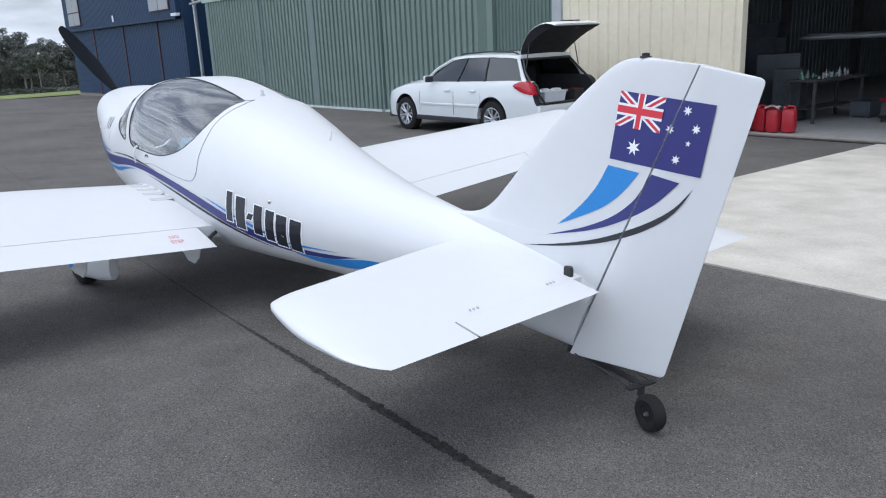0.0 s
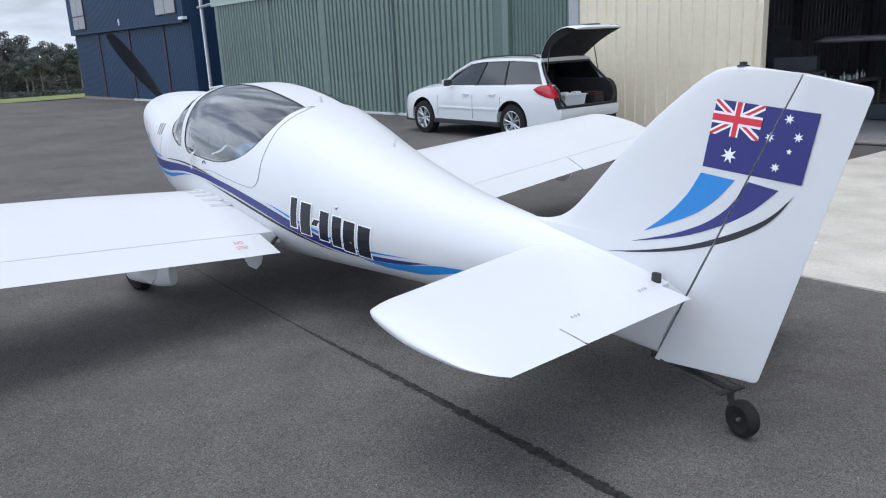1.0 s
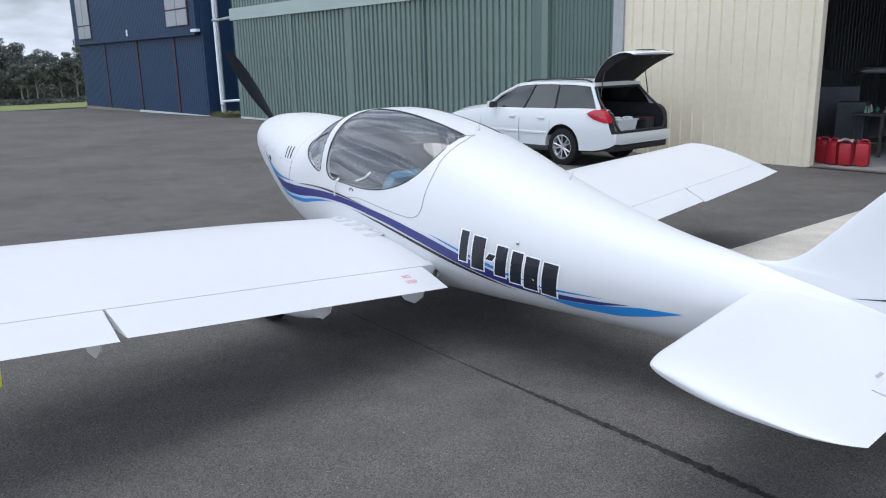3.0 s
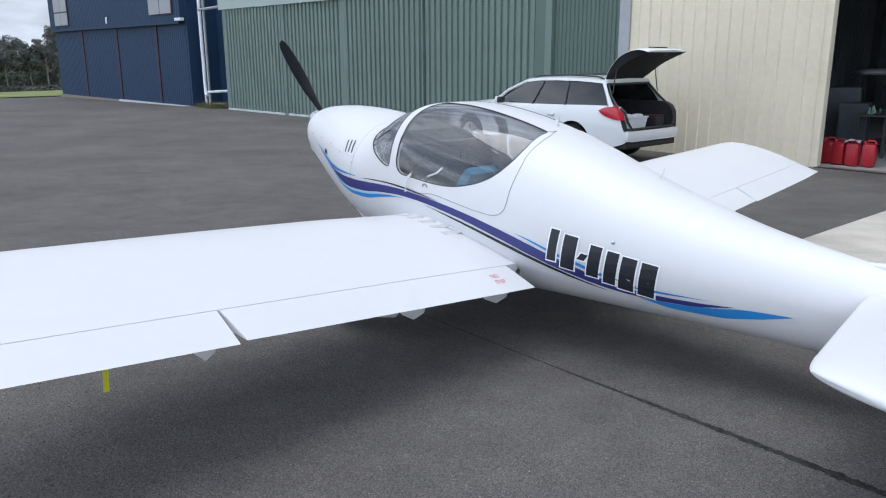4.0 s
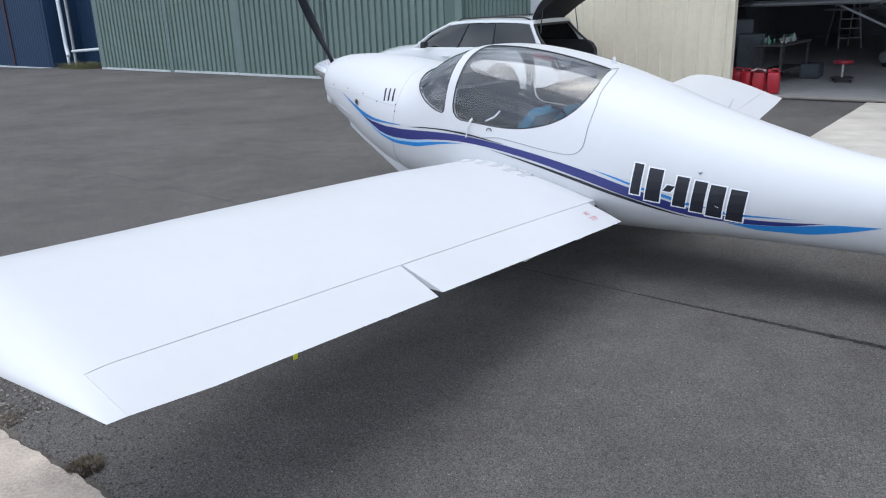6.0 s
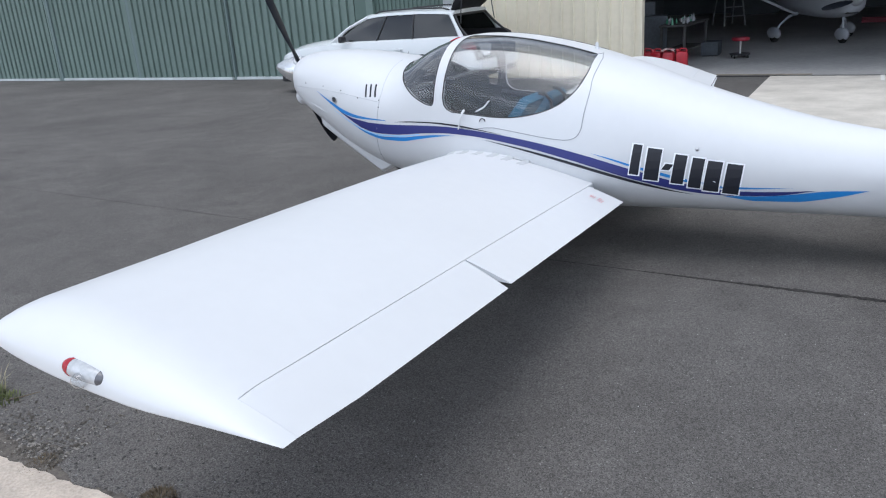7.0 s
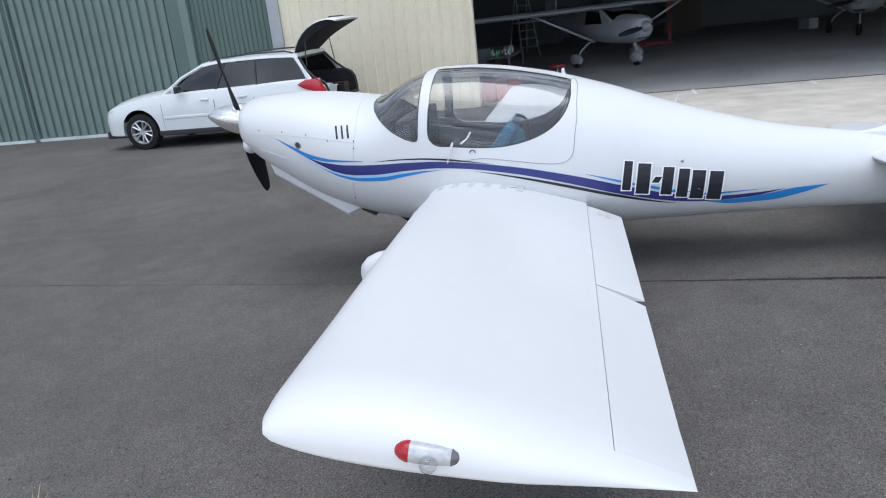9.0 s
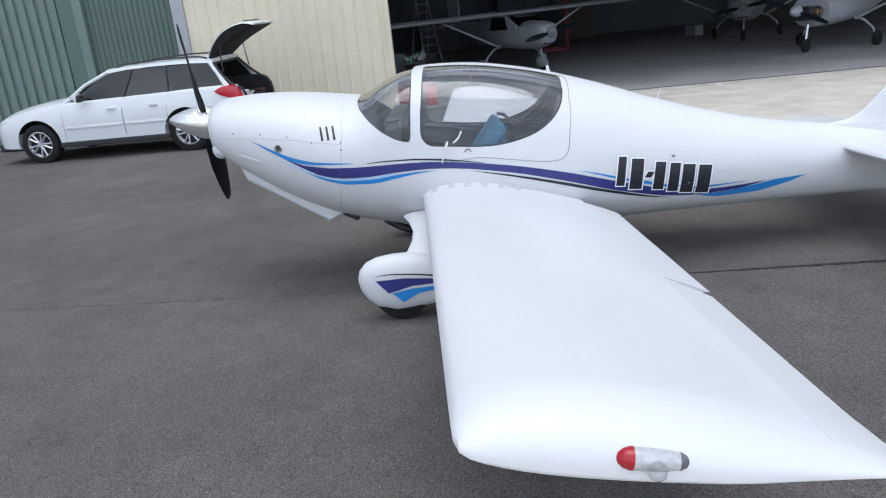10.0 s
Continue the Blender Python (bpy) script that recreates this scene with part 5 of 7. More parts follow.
for s in (1, -1):
    b = bmesh.new()
    bmesh.ops.create_uvsphere(b, u_segments=20, v_segments=12, radius=1)
    b.transform(Matrix.Translation((2.165, s * 0.20, 0.995)) @ Matrix.Diagonal((0.055, 0.06, 0.062, 1)))
    part("cheek_inlet", b, M_GEL, plane, smooth=True)

    # thin ridge added to imitate the shading of the cheek's recessed ramp
    rings = []
    for k in range(9):
        q = k / 8
        x, z = 2.03 - 0.18 * q, 0.965 - 0.06 * q
        w = 0.003 + 0.012 * math.sin(math.pi * min(q, 0.98)) ** 0.7
        c = skin(x, z)
        up, out = (skin(x, z + 0.01) - c).normalized(), Vector((0, 1, 0))
        rings.append([Vector((1, s, 1)) * (c + up * w * math.cos(a) + out * (0.22 * w * math.sin(a))) for a in (2 * math.pi * m / 12 for m in range(12))])
    part("cheek_ramp_ridge", loft(bmesh.new(), rings), M_GEL, plane, smooth=True)

# wing-tip lamps
M_LAMPEND = mat("smoky_lamp_end", (0.10, 0.10, 0.11), 0.1, var=0.3, scale=40, coat=0.6)
M_DOME = clear("clear_strobe_dome", (0.86, 0.87, 0.88), 0.03, 1.5)
for s in (1, -1):
    lamp = part("tip_lamp", lathe(bmesh.new(), [(-0.074, 0.0), (-0.070, 0.012), (-0.055, 0.020), (-0.02, 0.0235), (0.02, 0.0245), (0.045, 0.0235), (0.062, 0.016), (0.07, 0.0)], n=24), mat("clear_lamp_cover", (0.46, 0.47, 0.48), 0.12, var=0.2, scale=30, coat=0.5), plane, "clear wing-tip lamp housing", smooth=True, at=Matrix.Translation((0.275, s * 3.838, 0.795)) @ pose(0, 0, 0, 0, -9.5, 0))
    part("lamp_cap", lathe(bmesh.new(), [(-0.079, 0.0), (-0.076, 0.009), (-0.068, 0.0165), (-0.055, 0.0212), (-0.053, 0.0)], n=20), M_LAMPEND, lamp, "smoky clear rear lens", smooth=True)
    bm = bmesh.new()
    lathe(bm, [(0.036, 0.0), (0.037, 0.0248), (0.045, 0.0243), (0.057, 0.0200), (0.067, 0.0125), (0.073, 0.0)], n=24)
    part("lamp_lens", bm, mat("red_lens" if s > 0 else "green_lens", (0.35, 0.01, 0.02) if s > 0 else (0.01, 0.25, 0.08), 0.15, var=0.1), lamp, "red lens" if s > 0 else "green lens", smooth=True)
    bm = bmesh.new()
    lathe(bm, [(0.0, 0.021), (0.014, 0.0205), (0.024, 0.0165), (0.030, 0.009), (0.032, 0.0)], Matrix.Translation((-0.008, s * 0.014, -0.010)) @ pose(0, 0, 0, 0, 0, 90 * s), n=14)
    part("lamp_bulb", bm, M_DOME, lamp, "clear strobe dome", smooth=True)


# flap hinge brackets, step text, walkway pads and the tie-down ribbon
def wing_top(f, l):
    le, te, zl, zt = wing_at(l)
    x = (le - f) / (le - te)
    c = le - te
    return zl + (zt - zl) * x + 0.028 * 4 * x * (1 - x) * c + foil(x) * c


for s in (1, -1):
    for l in (0.60, 1.26, 2.44):
        le, te, zl, zt = wing_at(l)
        pts = [(0.12, -0.02), (0.10, -0.09), (0.03, -0.145), (-0.06, -0.150), (-0.13, -0.10), (-0.16, -0.02)]
        bm = bmesh.new()
        loft(bm, [[Vector((p[0], s * l + dy, zt + 0.005 + p[1])) for p in pts] for dy in (-0.004, 0.004)])
        part("hinge_bracket", bm, M_GEL, plane)
txt = bpy.data.curves.new("step_text", "FONT")
txt.body, txt.size, txt.align_x, txt.align_y, txt.space_line = "NO\nSTEP", 0.038, "CENTER", "CENTER", 1.12
tob = new("step_text", txt)
dg = bpy.context.evaluated_depsgraph_get()
tme = bpy.data.meshes.new_from_object(tob.evaluated_get(dg))
bpy.data.objects.remove(tob)
for v in tme.vertices:
    l = 0.765 - v.co.x
    f = -0.205 + v.co.y * 1.1
    v.co = Vector((f, l, wing_top(f, l) + 0.0015 - 0.003 * max(0.0, ((0.872 - f) / 1.184 - HINGE) / (1 - HINGE))))
tme.materials.append(mat("faded_red_lettering", (0.66, 0.24, 0.26), 0.5, var=0.2))
step_text = new("step_lettering", tme)
step_text.parent = plane
step_text["label"] = "small red lettering NO STEP"
M_PAD = mat("shade_grey_grip_pad", (0.50, 0.51, 0.515), 0.6, var=0.06, scale=20)
bm = bmesh.new()
loft(bm, [[Vector((0.12 + 0.006 * math.sin(z * 40) + dx, 2.781 + y, z)) for dx, y in ((0, -0.011), (0, 0.011), (0.002, 0.011), (0.002, -0.011))] for z in (0.62, 0.56, 0.50, 0.44, 0.39, 0.335)])
part("warning_ribbon", bm, mat("yellow_tape", (0.74, 0.78, 0.03), 0.5, var=0.1), plane, "yellow warning ribbon under the wing")
part("flap_rod", tube(bmesh.new(), [(-0.10, 0.46, 0.46), (-0.20, 0.58, 0.435)], 0.012), M_BLACKP, plane, smooth=True)
# wing root fairing, a soft fillet that swells at the leading edge and dies away before the flap
def fillet(f, k):
    """The fillet's section at station f: from the flank out onto the wing; k is its size."""
    l0, zt = skin(f, 0.56).y, wing_top(min(f, 0.86), 0.62)
    return [Vector((f, l0 - 0.06, zt + 0.05 * k)), Vector((f, l0 + 0.002, zt + 0.040 * k)), Vector((f, l0 + 0.022 * k, zt + 0.020 * k)), Vector((f, l0 + 0.055 * k, zt + 0.005 * k)),
            Vector((f, l0 + 0.10 * k, zt - 0.006)), Vector((f, l0 - 0.06, zt - 0.05))]


rings = []
for k in range(25):
    q = k / 24
    rings.append(fillet(0.90 - 0.72 * q, max(0.03, min(1.0, (q / 0.12) ** 0.5) * (1 - q) ** 0.7)))
part("root_fairing", loft(bmesh.new(), rings), M_GEL, plane, smooth=True)

# grip strips, greyed to stand in for the shading of the root's ribs
for k in range(6):
    f = 0.79 - k * 0.10
    rings = []
    for ff in (f + 0.020, f - 0.020):
        g = fillet(ff, max(0.05, 1 - (0.90 - ff) / 0.72) ** 0.7)
        l0 = skin(ff, 0.56).y
        pts = [g[2], g[3]] + [Vector((ff, l0 + o, wing_top(ff, l0 + o))) for o in (0.075, 0.12, 0.165)]
        pts = [Vector((p.x, p.y, max(p.z, wing_top(ff, p.y)))) for p in pts]
        rings.append([p + Vector((0, 0.0003, 0.0013)) for p in pts] + [p - Vector((0, 0, 0.003)) for p in pts[::-1]])
    part("grip_pad", loft(bmesh.new(), rings), M_PAD, plane, "pale grip strip on the wing root, rib shading in its colour")

# spat markings
def spat_skin(x, z, off=0.0):
    s = min(max((1.285 - x) / 0.785, 0), 1)
    w = 0.098 * math.sin(math.pi * min(1.0, s ** 0.62)) ** 0.6
    return Vector((x, 0.92 + w + 0.003 + off, z))


decal("spat_stripe", swoosh([(1.186, 0.292), (1.081, 0.306), (0.953, 0.297), (0.80, 0.272)], [(1.186, 0.292), (1.081, 0.300), (0.953, 0.289), (0.80, 0.262)]), spat_skin, M_INK, plane, 0.001)
decal("spat_stripe", [(1.165, 0.268), (1.00, 0.275), (0.80, 0.250), (0.80, 0.225), (0.96, 0.224), (1.095, 0.190)], spat_skin, M_NAVY, plane, 0.001)
decal("spat_stripe", [(1.075, 0.188), (0.96, 0.208), (0.80, 0.210), (0.80, 0.188), (0.92, 0.178), (1.015, 0.130)], spat_skin, M_BLUE, plane, 0.001)

# cabin
for s in (1, -1):
    seat = part("seat_back", box(bmesh.new(), -0.036, 0.036, -0.17, 0.17, -0.26, 0.26, 0.03), M_SEATBLUE, plane, "blue fabric seat back", smooth=True, at=Matrix.Translation((0.50, s * 0.25, 0.775 + 0.015 * s)) @ pose(0, 0, 0, 0, -38, 0))
    part("seat_base", box(bmesh.new(), 0.50, 0.92, s * 0.25 - 0.20, s * 0.25 + 0.20, 0.44, 0.54, 0.03), M_SEATBLUE, plane, "blue fabric seat base", smooth=True)
    part("seat_bolster", box(bmesh.new(), -0.04, 0.04, -0.22, 0.22, -0.14, 0.14, 0.03), M_SEATBLUE, plane, "blue fabric lumbar bolster", smooth=True, at=Matrix.Translation((0.40, s * 0.25, 0.745)) @ pose(0, 0, 0, 0, -38, 0))
    part("harness", tube(bmesh.new(), [(0.345, s * 0.16, 1.005), (0.30, s * 0.15, 0.995), (0.262, s * 0.15, 0.955), (0.25, s * 0.15, 0.80)], 0.011, 6), M_BLACKP, plane, "black shoulder harness", smooth=True)
bm = bmesh.new()
rings = []
for x, g in ((1.06, -0.05), (0.98, -0.045), (0.96, -0.05)):
    rings.append([Vector((x, p.y, min(p.z, 1.10))) for p in section(x, g, 40)])
part("instrument_panel", loft(bm, rings), M_BLACKP, plane, "black instrument panel")
for y, z in ((0.30, 0.99), (0.18, 0.99), (0.30, 0.88), (-0.20, 0.99), (-0.30, 0.90)):
    part("dial", lathe(bmesh.new(), [(0.0, 0.042), (0.008, 0.042), (0.010, 0.036), (0.004, 0.034), (0.004, 0.0)], n=18), M_BLACKP, plane, at=Matrix.Translation((0.958, y, z)) @ pose(0, 0, 0, 0, 180, 0))
part("centre_console", box(bmesh.new(), 0.15, 0.96, -0.05, 0.05, 0.36, 0.62, 0.02), M_TRIMGREY, plane)
part("control_stick", tube(bmesh.new(), [(0.60, 0.06, 0.45), (0.62, 0.10, 0.70), (0.60, 0.10, 0.86)], 0.013), M_BLACKP, plane)
part("door_strap", tube(bmesh.new(), [(0.655, 0.47, 0.93), (0.62, 0.42, 0.95), (0.60, 0.385, 0.985)], 0.006), M_WHITE_V, plane, smooth=True)
for s in (1, -1):
    part("cabin_sill", tube(bmesh.new(), [(0.86, s * 0.51, 0.93), (0.6, s * 0.52, 0.89), (0.35, s * 0.50, 0.875), (0.15, s * 0.47, 0.90), (0.02, s * 0.40, 1.0), (-0.04, s * 0.30, 1.13)], 0.022), M_TRIMGREY, plane, "grey padded cabin sill", smooth=True)
part("rear_bulkhead", loft(bmesh.new(), [[Vector((x, p.y, p.z)) for p in section(-0.20, -0.03, 40)] for x in (-0.20, -0.19)]), M_TRIMGREY, plane)

# ---- the parked wagon; local x ahead, y to its left, z up from the road, origin under the rear axle ----
M_CARW = mat("white_car_paint", (0.66, 0.68, 0.68), 0.25, var=0.015, scale=2, coat=0.6)
M_CARTRIM = mat("black_car_trim", (0.02, 0.02, 0.022), 0.5, var=0.2, scale=10)
M_TINT = clear("tinted_car_glass", (0.09, 0.10, 0.11), 0.02, 1.65)
M_ALLOY = mat("silver_alloy", (0.62, 0.63, 0.65), 0.3, metal=0.8, var=0.06, scale=12)
M_TAILRED = mat("red_lamp_plastic", (0.45, 0.012, 0.03), 0.15, var=0.15, scale=14, coat=0.5)
M_HEADL = mat("clear_lamp_plastic", (0.55, 0.58, 0.60), 0.12, var=0.1, scale=20, coat=0.5)
M_CARINT = mat("charcoal_car_lining", (0.026, 0.026, 0.029), 0.85, spec=0.3, var=0.3, scale=8)
M_PLASTICW = mat("white_plastic_crate", (0.70, 0.72, 0.74), 0.5, var=0.08, scale=8)
CAR = site(9.86, 10.295, -0.206, -2.0)
car = thing("station_wagon", CAR, "white station wagon with its tailgate raised, parked by green doors", "car")
CW = curve_of([(-1.02, 0.72), (-0.9, 0.80), (-0.4, 0.855), (0.5, 0.868), (2.0, 0.868), (2.9, 0.85), (3.32, 0.77), (3.51, 0.62), (3.56, 0.50)])
CBELT = curve_of([(-1.02, 0.76), (-0.93, 0.955), (-0.6, 1.0), (0.5, 0.98), (1.6, 0.957), (2.1, 0.945), (2.7, 0.893), (3.24, 0.785), (3.49, 0.68), (3.56, 0.59)])
CTOP = curve_of([(-1.02, 0.77), (-0.93, 0.965), (-0.6, 1.01), (0.5, 0.99), (1.6, 0.985), (2.1, 1.0), (2.7, 0.957), (3.24, 0.852), (3.49, 0.715), (3.56, 0.61)])
CBOT = curve_of([(-1.02, 0.42), (-0.9, 0.34), (-0.5, 0.27), (2.9, 0.25), (3.4, 0.26), (3.56, 0.36)])


def car_ring(x):
    w, b, t, z0 = CW(x), CBELT(x), CTOP(x), CBOT(x)
    half = [(w - 0.10, z0), (w - 0.015, z0 + 0.03), (w - 0.005, z0 + 0.16), (w, (z0 + b) / 2 + 0.02), (w - 0.012, b - 0.10), (w - 0.045, b - 0.012), (w - 0.10, b + 0.012), (w * 0.55, t + 0.006), (0.0, t + 0.016)]
    return [Vector((x, y, z)) for y, z in half] + [Vector((x, -y, z)) for y, z in half[-2::-1]]


xs = [-1.02, -0.99, -0.93, -0.8, -0.6] + [-0.4 + 0.2 * k for k in range(19)] + [3.26, 3.34, 3.42, 3.49, 3.54, 3.56]
shell = solid_object("body", loft(bmesh.new(), [car_ring(x) for x in xs]))
for wx in (0.07, 2.67):
    cut = bmesh.new()
    lathe(cut, [(-1.2, 0.385), (1.2, 0.385)], Matrix.Translation((wx, 0, 0.345)) @ pose(0, 0, 0, 0, 0, 90), 40)
    boolean(shell, solid_object("arch", cut), "DIFFERENCE")
boolean(shell, solid_object("hold", box(bmesh.new(), -1.3, 0.6, -0.66, 0.66, 0.605, 1.2)), "DIFFERENCE")
cut = bmesh.new()
loft(cut, [[Vector((x, y, z)) for x, z in ((-0.79, 1.10), (-0.955, 0.60), (-1.3, 0.60), (-1.3, 1.10))] for y in (1.2, -1.2)])
boolean(shell, solid_object("rear_slope", cut), "DIFFERENCE")
shell.data.materials.clear()
shell.data.materials.append(M_CARW)
shell.data.materials.append(M_CARTRIM)
for p in shell.data.polygons:
    p.use_smooth = True
    if (abs(p.center.y) < 0.68 and 0.6 < p.center.z < 1.03 and p.center.x < 0.62 and p.normal.x < 0.9) or (p.normal.z < -0.5 and p.center.z < 0.8):
        p.material_index = 1
shell.data.set_sharp_from_angle(angle=radians(35))
shell.parent = car
part("sill_trim", box(bmesh.new(), 0.38, 2.30, 0.80, 0.872, 0.245, 0.335, 0.02), M_CARTRIM, car)
part("sill_trim", box(bmesh.new(), 0.38, 2.30, -0.872, -0.80, 0.245, 0.335, 0.02), M_CARTRIM, car)
part("front_valance", box(bmesh.new(), 3.05, 3.545, -0.66, 0.66, 0.22, 0.36, 0.04), M_CARTRIM, car)
part("rear_valance", box(bmesh.new(), -0.98, -0.42, -0.74, 0.74, 0.30, 0.42, 0.04), M_CARTRIM, car)
part("rear_bumper", box(bmesh.new(), -1.03, -0.85, -0.75, 0.75, 0.42, 0.602, 0.05), M_CARW, car, smooth=True)
for s in (1, -1):
    for x0, x1 in ((0.42, 1.09), (1.15, 2.13)):
        part("rub_strip", box(bmesh.new(), x0, x1, s * 0.862 - 0.012, s * 0.862 + 0.018, 0.535, 0.58, 0.008), M_CARW, car, smooth=True)
        part("door_handle", box(bmesh.new(), x0 + 0.06, x0 + 0.22, s * 0.862 - 0.01, s * 0.862 + 0.025, 0.80, 0.835, 0.008), M_CARW, car, smooth=True)
    for x in (0.36, 1.12, 2.17):
        part("door_gap", tube(bmesh.new(), [(x + (0.06 if x > 2 else 0), s * (CW(x) - 0.040), 0.90), (x, s * (CW(x) - 0.006), 0.78), (x, s * (CW(x) + 0.001), 0.58), (x, s * (CW(x) - 0.004), 0.38)], 0.0045 if x == 1.12 else 0.0025, 6), M_CARTRIM, car)
    part("door_mirror", box(bmesh.new(), 1.70, 1.80, s * 0.93 - 0.08, s * 0.93 + 0.08, 0.965, 1.08, 0.035), M_CARTRIM, car, "black door mirror", smooth=True)
    part("mirror_shell", box(bmesh.new(), 1.755, 1.83, s * 0.93 - 0.085, s * 0.93 + 0.085, 0.975, 1.09, 0.03), M_CARW, car, smooth=True)
    b = bmesh.new()
    bmesh.ops.create_uvsphere(b, u_segments=18, v_segments=10, radius=1)
    b.transform(Matrix.Translation((3.30, s * 0.655, 0.70)) @ pose(0, 0, 0, 0, 14, s * -28) @ Matrix.Diagonal((0.20, 0.09, 0.065, 1)))
    part("headlamp", b, M_HEADL, car, "clear headlamp", smooth=True)
    rings = []
    for x, z0, z1, y in ((-0.48, 0.925, 0.94, CW(-0.48)), (-0.54, 0.875, 0.975, CW(-0.54)), (-0.63, 0.83, 1.0, CW(-0.63)), (-0.76, 0.79, 1.008, CW(-0.76)), (-0.85, 0.775, 1.0, CW(-0.85)), (-0.90, 0.775, 0.99, CW(-0.90)), (-0.91, 0.785, 0.975, CW(-0.91) - 0.03)):
        rings.append([Vector((x, s * (y - 0.08), z0)), Vector((x, s * (y + 0.006), z0 + 0.008)), Vector((x, s * (y + 0.016), (z0 + z1) / 2)), Vector((x, s * (y + 0.004), z1 - 0.012)), Vector((x, s * (y - 0.08), z1))])
    for ring in rings:
        for v in ring:
            v.x += 0.09 * max(0.0, -0.55 - v.x) / 0.35 * (v.z - 0.80) / 0.2
    part("tail_lamp", loft(bmesh.new(), rings), M_TAILRED, car, "red wrap-round tail lamp", smooth=True)

# greenhouse: roof, pillars, tinted panes
ROOFZ = curve_of([(-0.46, 1.43), (-0.2, 1.457), (0.4, 1.473), (1.0, 1.462), (1.38, 1.42)])
rings = []
for x in (-0.46, -0.3, -0.1, 0.2, 0.6, 1.0, 1.2, 1.38):
    z = ROOFZ(x)
    half = [(0.64, z - 0.075), (0.625, z - 0.035), (0.56, z - 0.008), (0.3, z + 0.004), (0.0, z + 0.008)]
    ring = [Vector((x, y, q)) for y, q in half] + [Vector((x, -y, q)) for y, q in half[-2::-1]]
    rings.append(ring + [Vector((x, -0.58, z - 0.06)), Vector((x, 0.58, z - 0.06))])
part("roof", loft(bmesh.new(), rings), M_CARW, car, smooth=True)
for s in (1, -1):
    part("roof_rail", tube(bmesh.new(), [(1.22, s * 0.57, 1.41), (1.10, s * 0.575, 1.468), (0.4, s * 0.58, 1.492), (-0.22, s * 0.575, 1.478), (-0.36, s * 0.57, 1.44)], 0.014), M_CARTRIM, car, "black roof rail")
    # pillars
    part("pillar", tube(bmesh.new(), [(2.16, s * 0.745, 0.93), (1.75, s * 0.70, 1.20), (1.34, s * 0.615, 1.375)], [0.035, 0.028, 0.034], 8), M_CARW, car, smooth=True)
    part("pillar", tube(bmesh.new(), [(1.08, s * 0.79, 0.96), (0.99, s * 0.71, 1.18), (0.91, s * 0.632, 1.385)], 0.013, 8), M_CARTRIM, car, smooth=True)
    part("pillar", tube(bmesh.new(), [(0.30, s * 0.79, 0.98), (0.32, s * 0.72, 1.18), (0.33, s * 0.635, 1.39)], 0.013, 8), M_CARTRIM, car, smooth=True)
    part("pillar", tube(bmesh.new(), [(-0.69, s * 0.765, 0.95), (-0.54, s * 0.70, 1.18), (-0.40, s * 0.62, 1.38)], [0.05, 0.030, 0.032], 8), M_CARW, car, smooth=True)
    for pts in ([(2.02, 0.965, 0.75), (1.07, 0.974, 0.778), (0.91, 1.376, 0.632), (1.36, 1.368, 0.625)], [(1.07, 0.974, 0.778), (0.30, 0.992, 0.780), (0.33, 1.388, 0.635), (0.90, 1.377, 0.632)], [(0.30, 0.992, 0.780), (-0.61, 1.012, 0.755), (-0.39, 1.372, 0.622), (0.33, 1.386, 0.634)]):
        bm = bmesh.new()
        loft(bm, [[Vector((x, s * (y + dy), z)) for x, z, y in pts] for dy in (0.0, -0.006)])
        part("side_window", bm, M_TINT, car, "dark tinted window")
bm = bmesh.new()
loft(bm, [[Vector((2.20 + dx, 0.73, 0.945)), Vector((2.26 + dx, 0.0, 0.955)), Vector((2.20 + dx, -0.73, 0.945)), Vector((1.36 + dx, -0.60, 1.385)), Vector((1.40 + dx, 0.0, 1.41)), Vector((1.36 + dx, 0.60, 1.385))] for dx in (0.0, -0.008)])
part("windscreen", bm, M_TINT, car, "dark windscreen")
# cabin mass and load space
part("cabin_floor", box(bmesh.new(), 0.55, 2.1, -0.70, 0.70, 0.30, 0.88, 0.05), M_CARINT, car)
for y in (0.36, -0.36):
    part("car_seat", box(bmesh.new(), 0.42, 0.58, y - 0.26, y + 0.26, 0.80, 1.20, 0.05), M_CARINT, car)
    part("car_seat", box(bmesh.new(), 1.16, 1.30, y - 0.24, y + 0.24, 0.80, 1.22, 0.05), M_CARINT, car)
part("load_floor", box(bmesh.new(), -0.96, 0.58, -0.66, 0.66, 0.590, 0.612), M_CARINT, car)
part("side_lining", box(bmesh.new(), -0.80, 0.5, 0.655, 0.72, 0.60, 0.99, 0.02), M_CARINT, car)
part("side_lining", loft(bmesh.new(), [[Vector((x, y, z)) for x, z in ((0.5, 0.58), (0.5, 1.03), (-0.66, 1.035), (-0.78, 1.02), (-0.87, 0.97), (-0.93, 0.88), (-0.95, 0.76), (-0.95, 0.58))] for y in (-0.655, -0.775)]), M_CARINT, car)
part("gate_frame", tube(bmesh.new(), [(-0.45, 0.57, 1.35), (-0.46, -0.57, 1.35), (-0.62, -0.67, 1.14), (-0.84, -0.70, 0.96), (-0.96, -0.69, 0.76), (-0.985, -0.58, 0.625), (-0.985, 0.58, 0.625), (-0.95, 0.66, 0.75), (-0.90, 0.69, 0.92), (-0.74, 0.69, 1.0), (-0.60, 0.66, 1.14), (-0.46, 0.57, 1.345)], 0.022), M_CARTRIM, car)

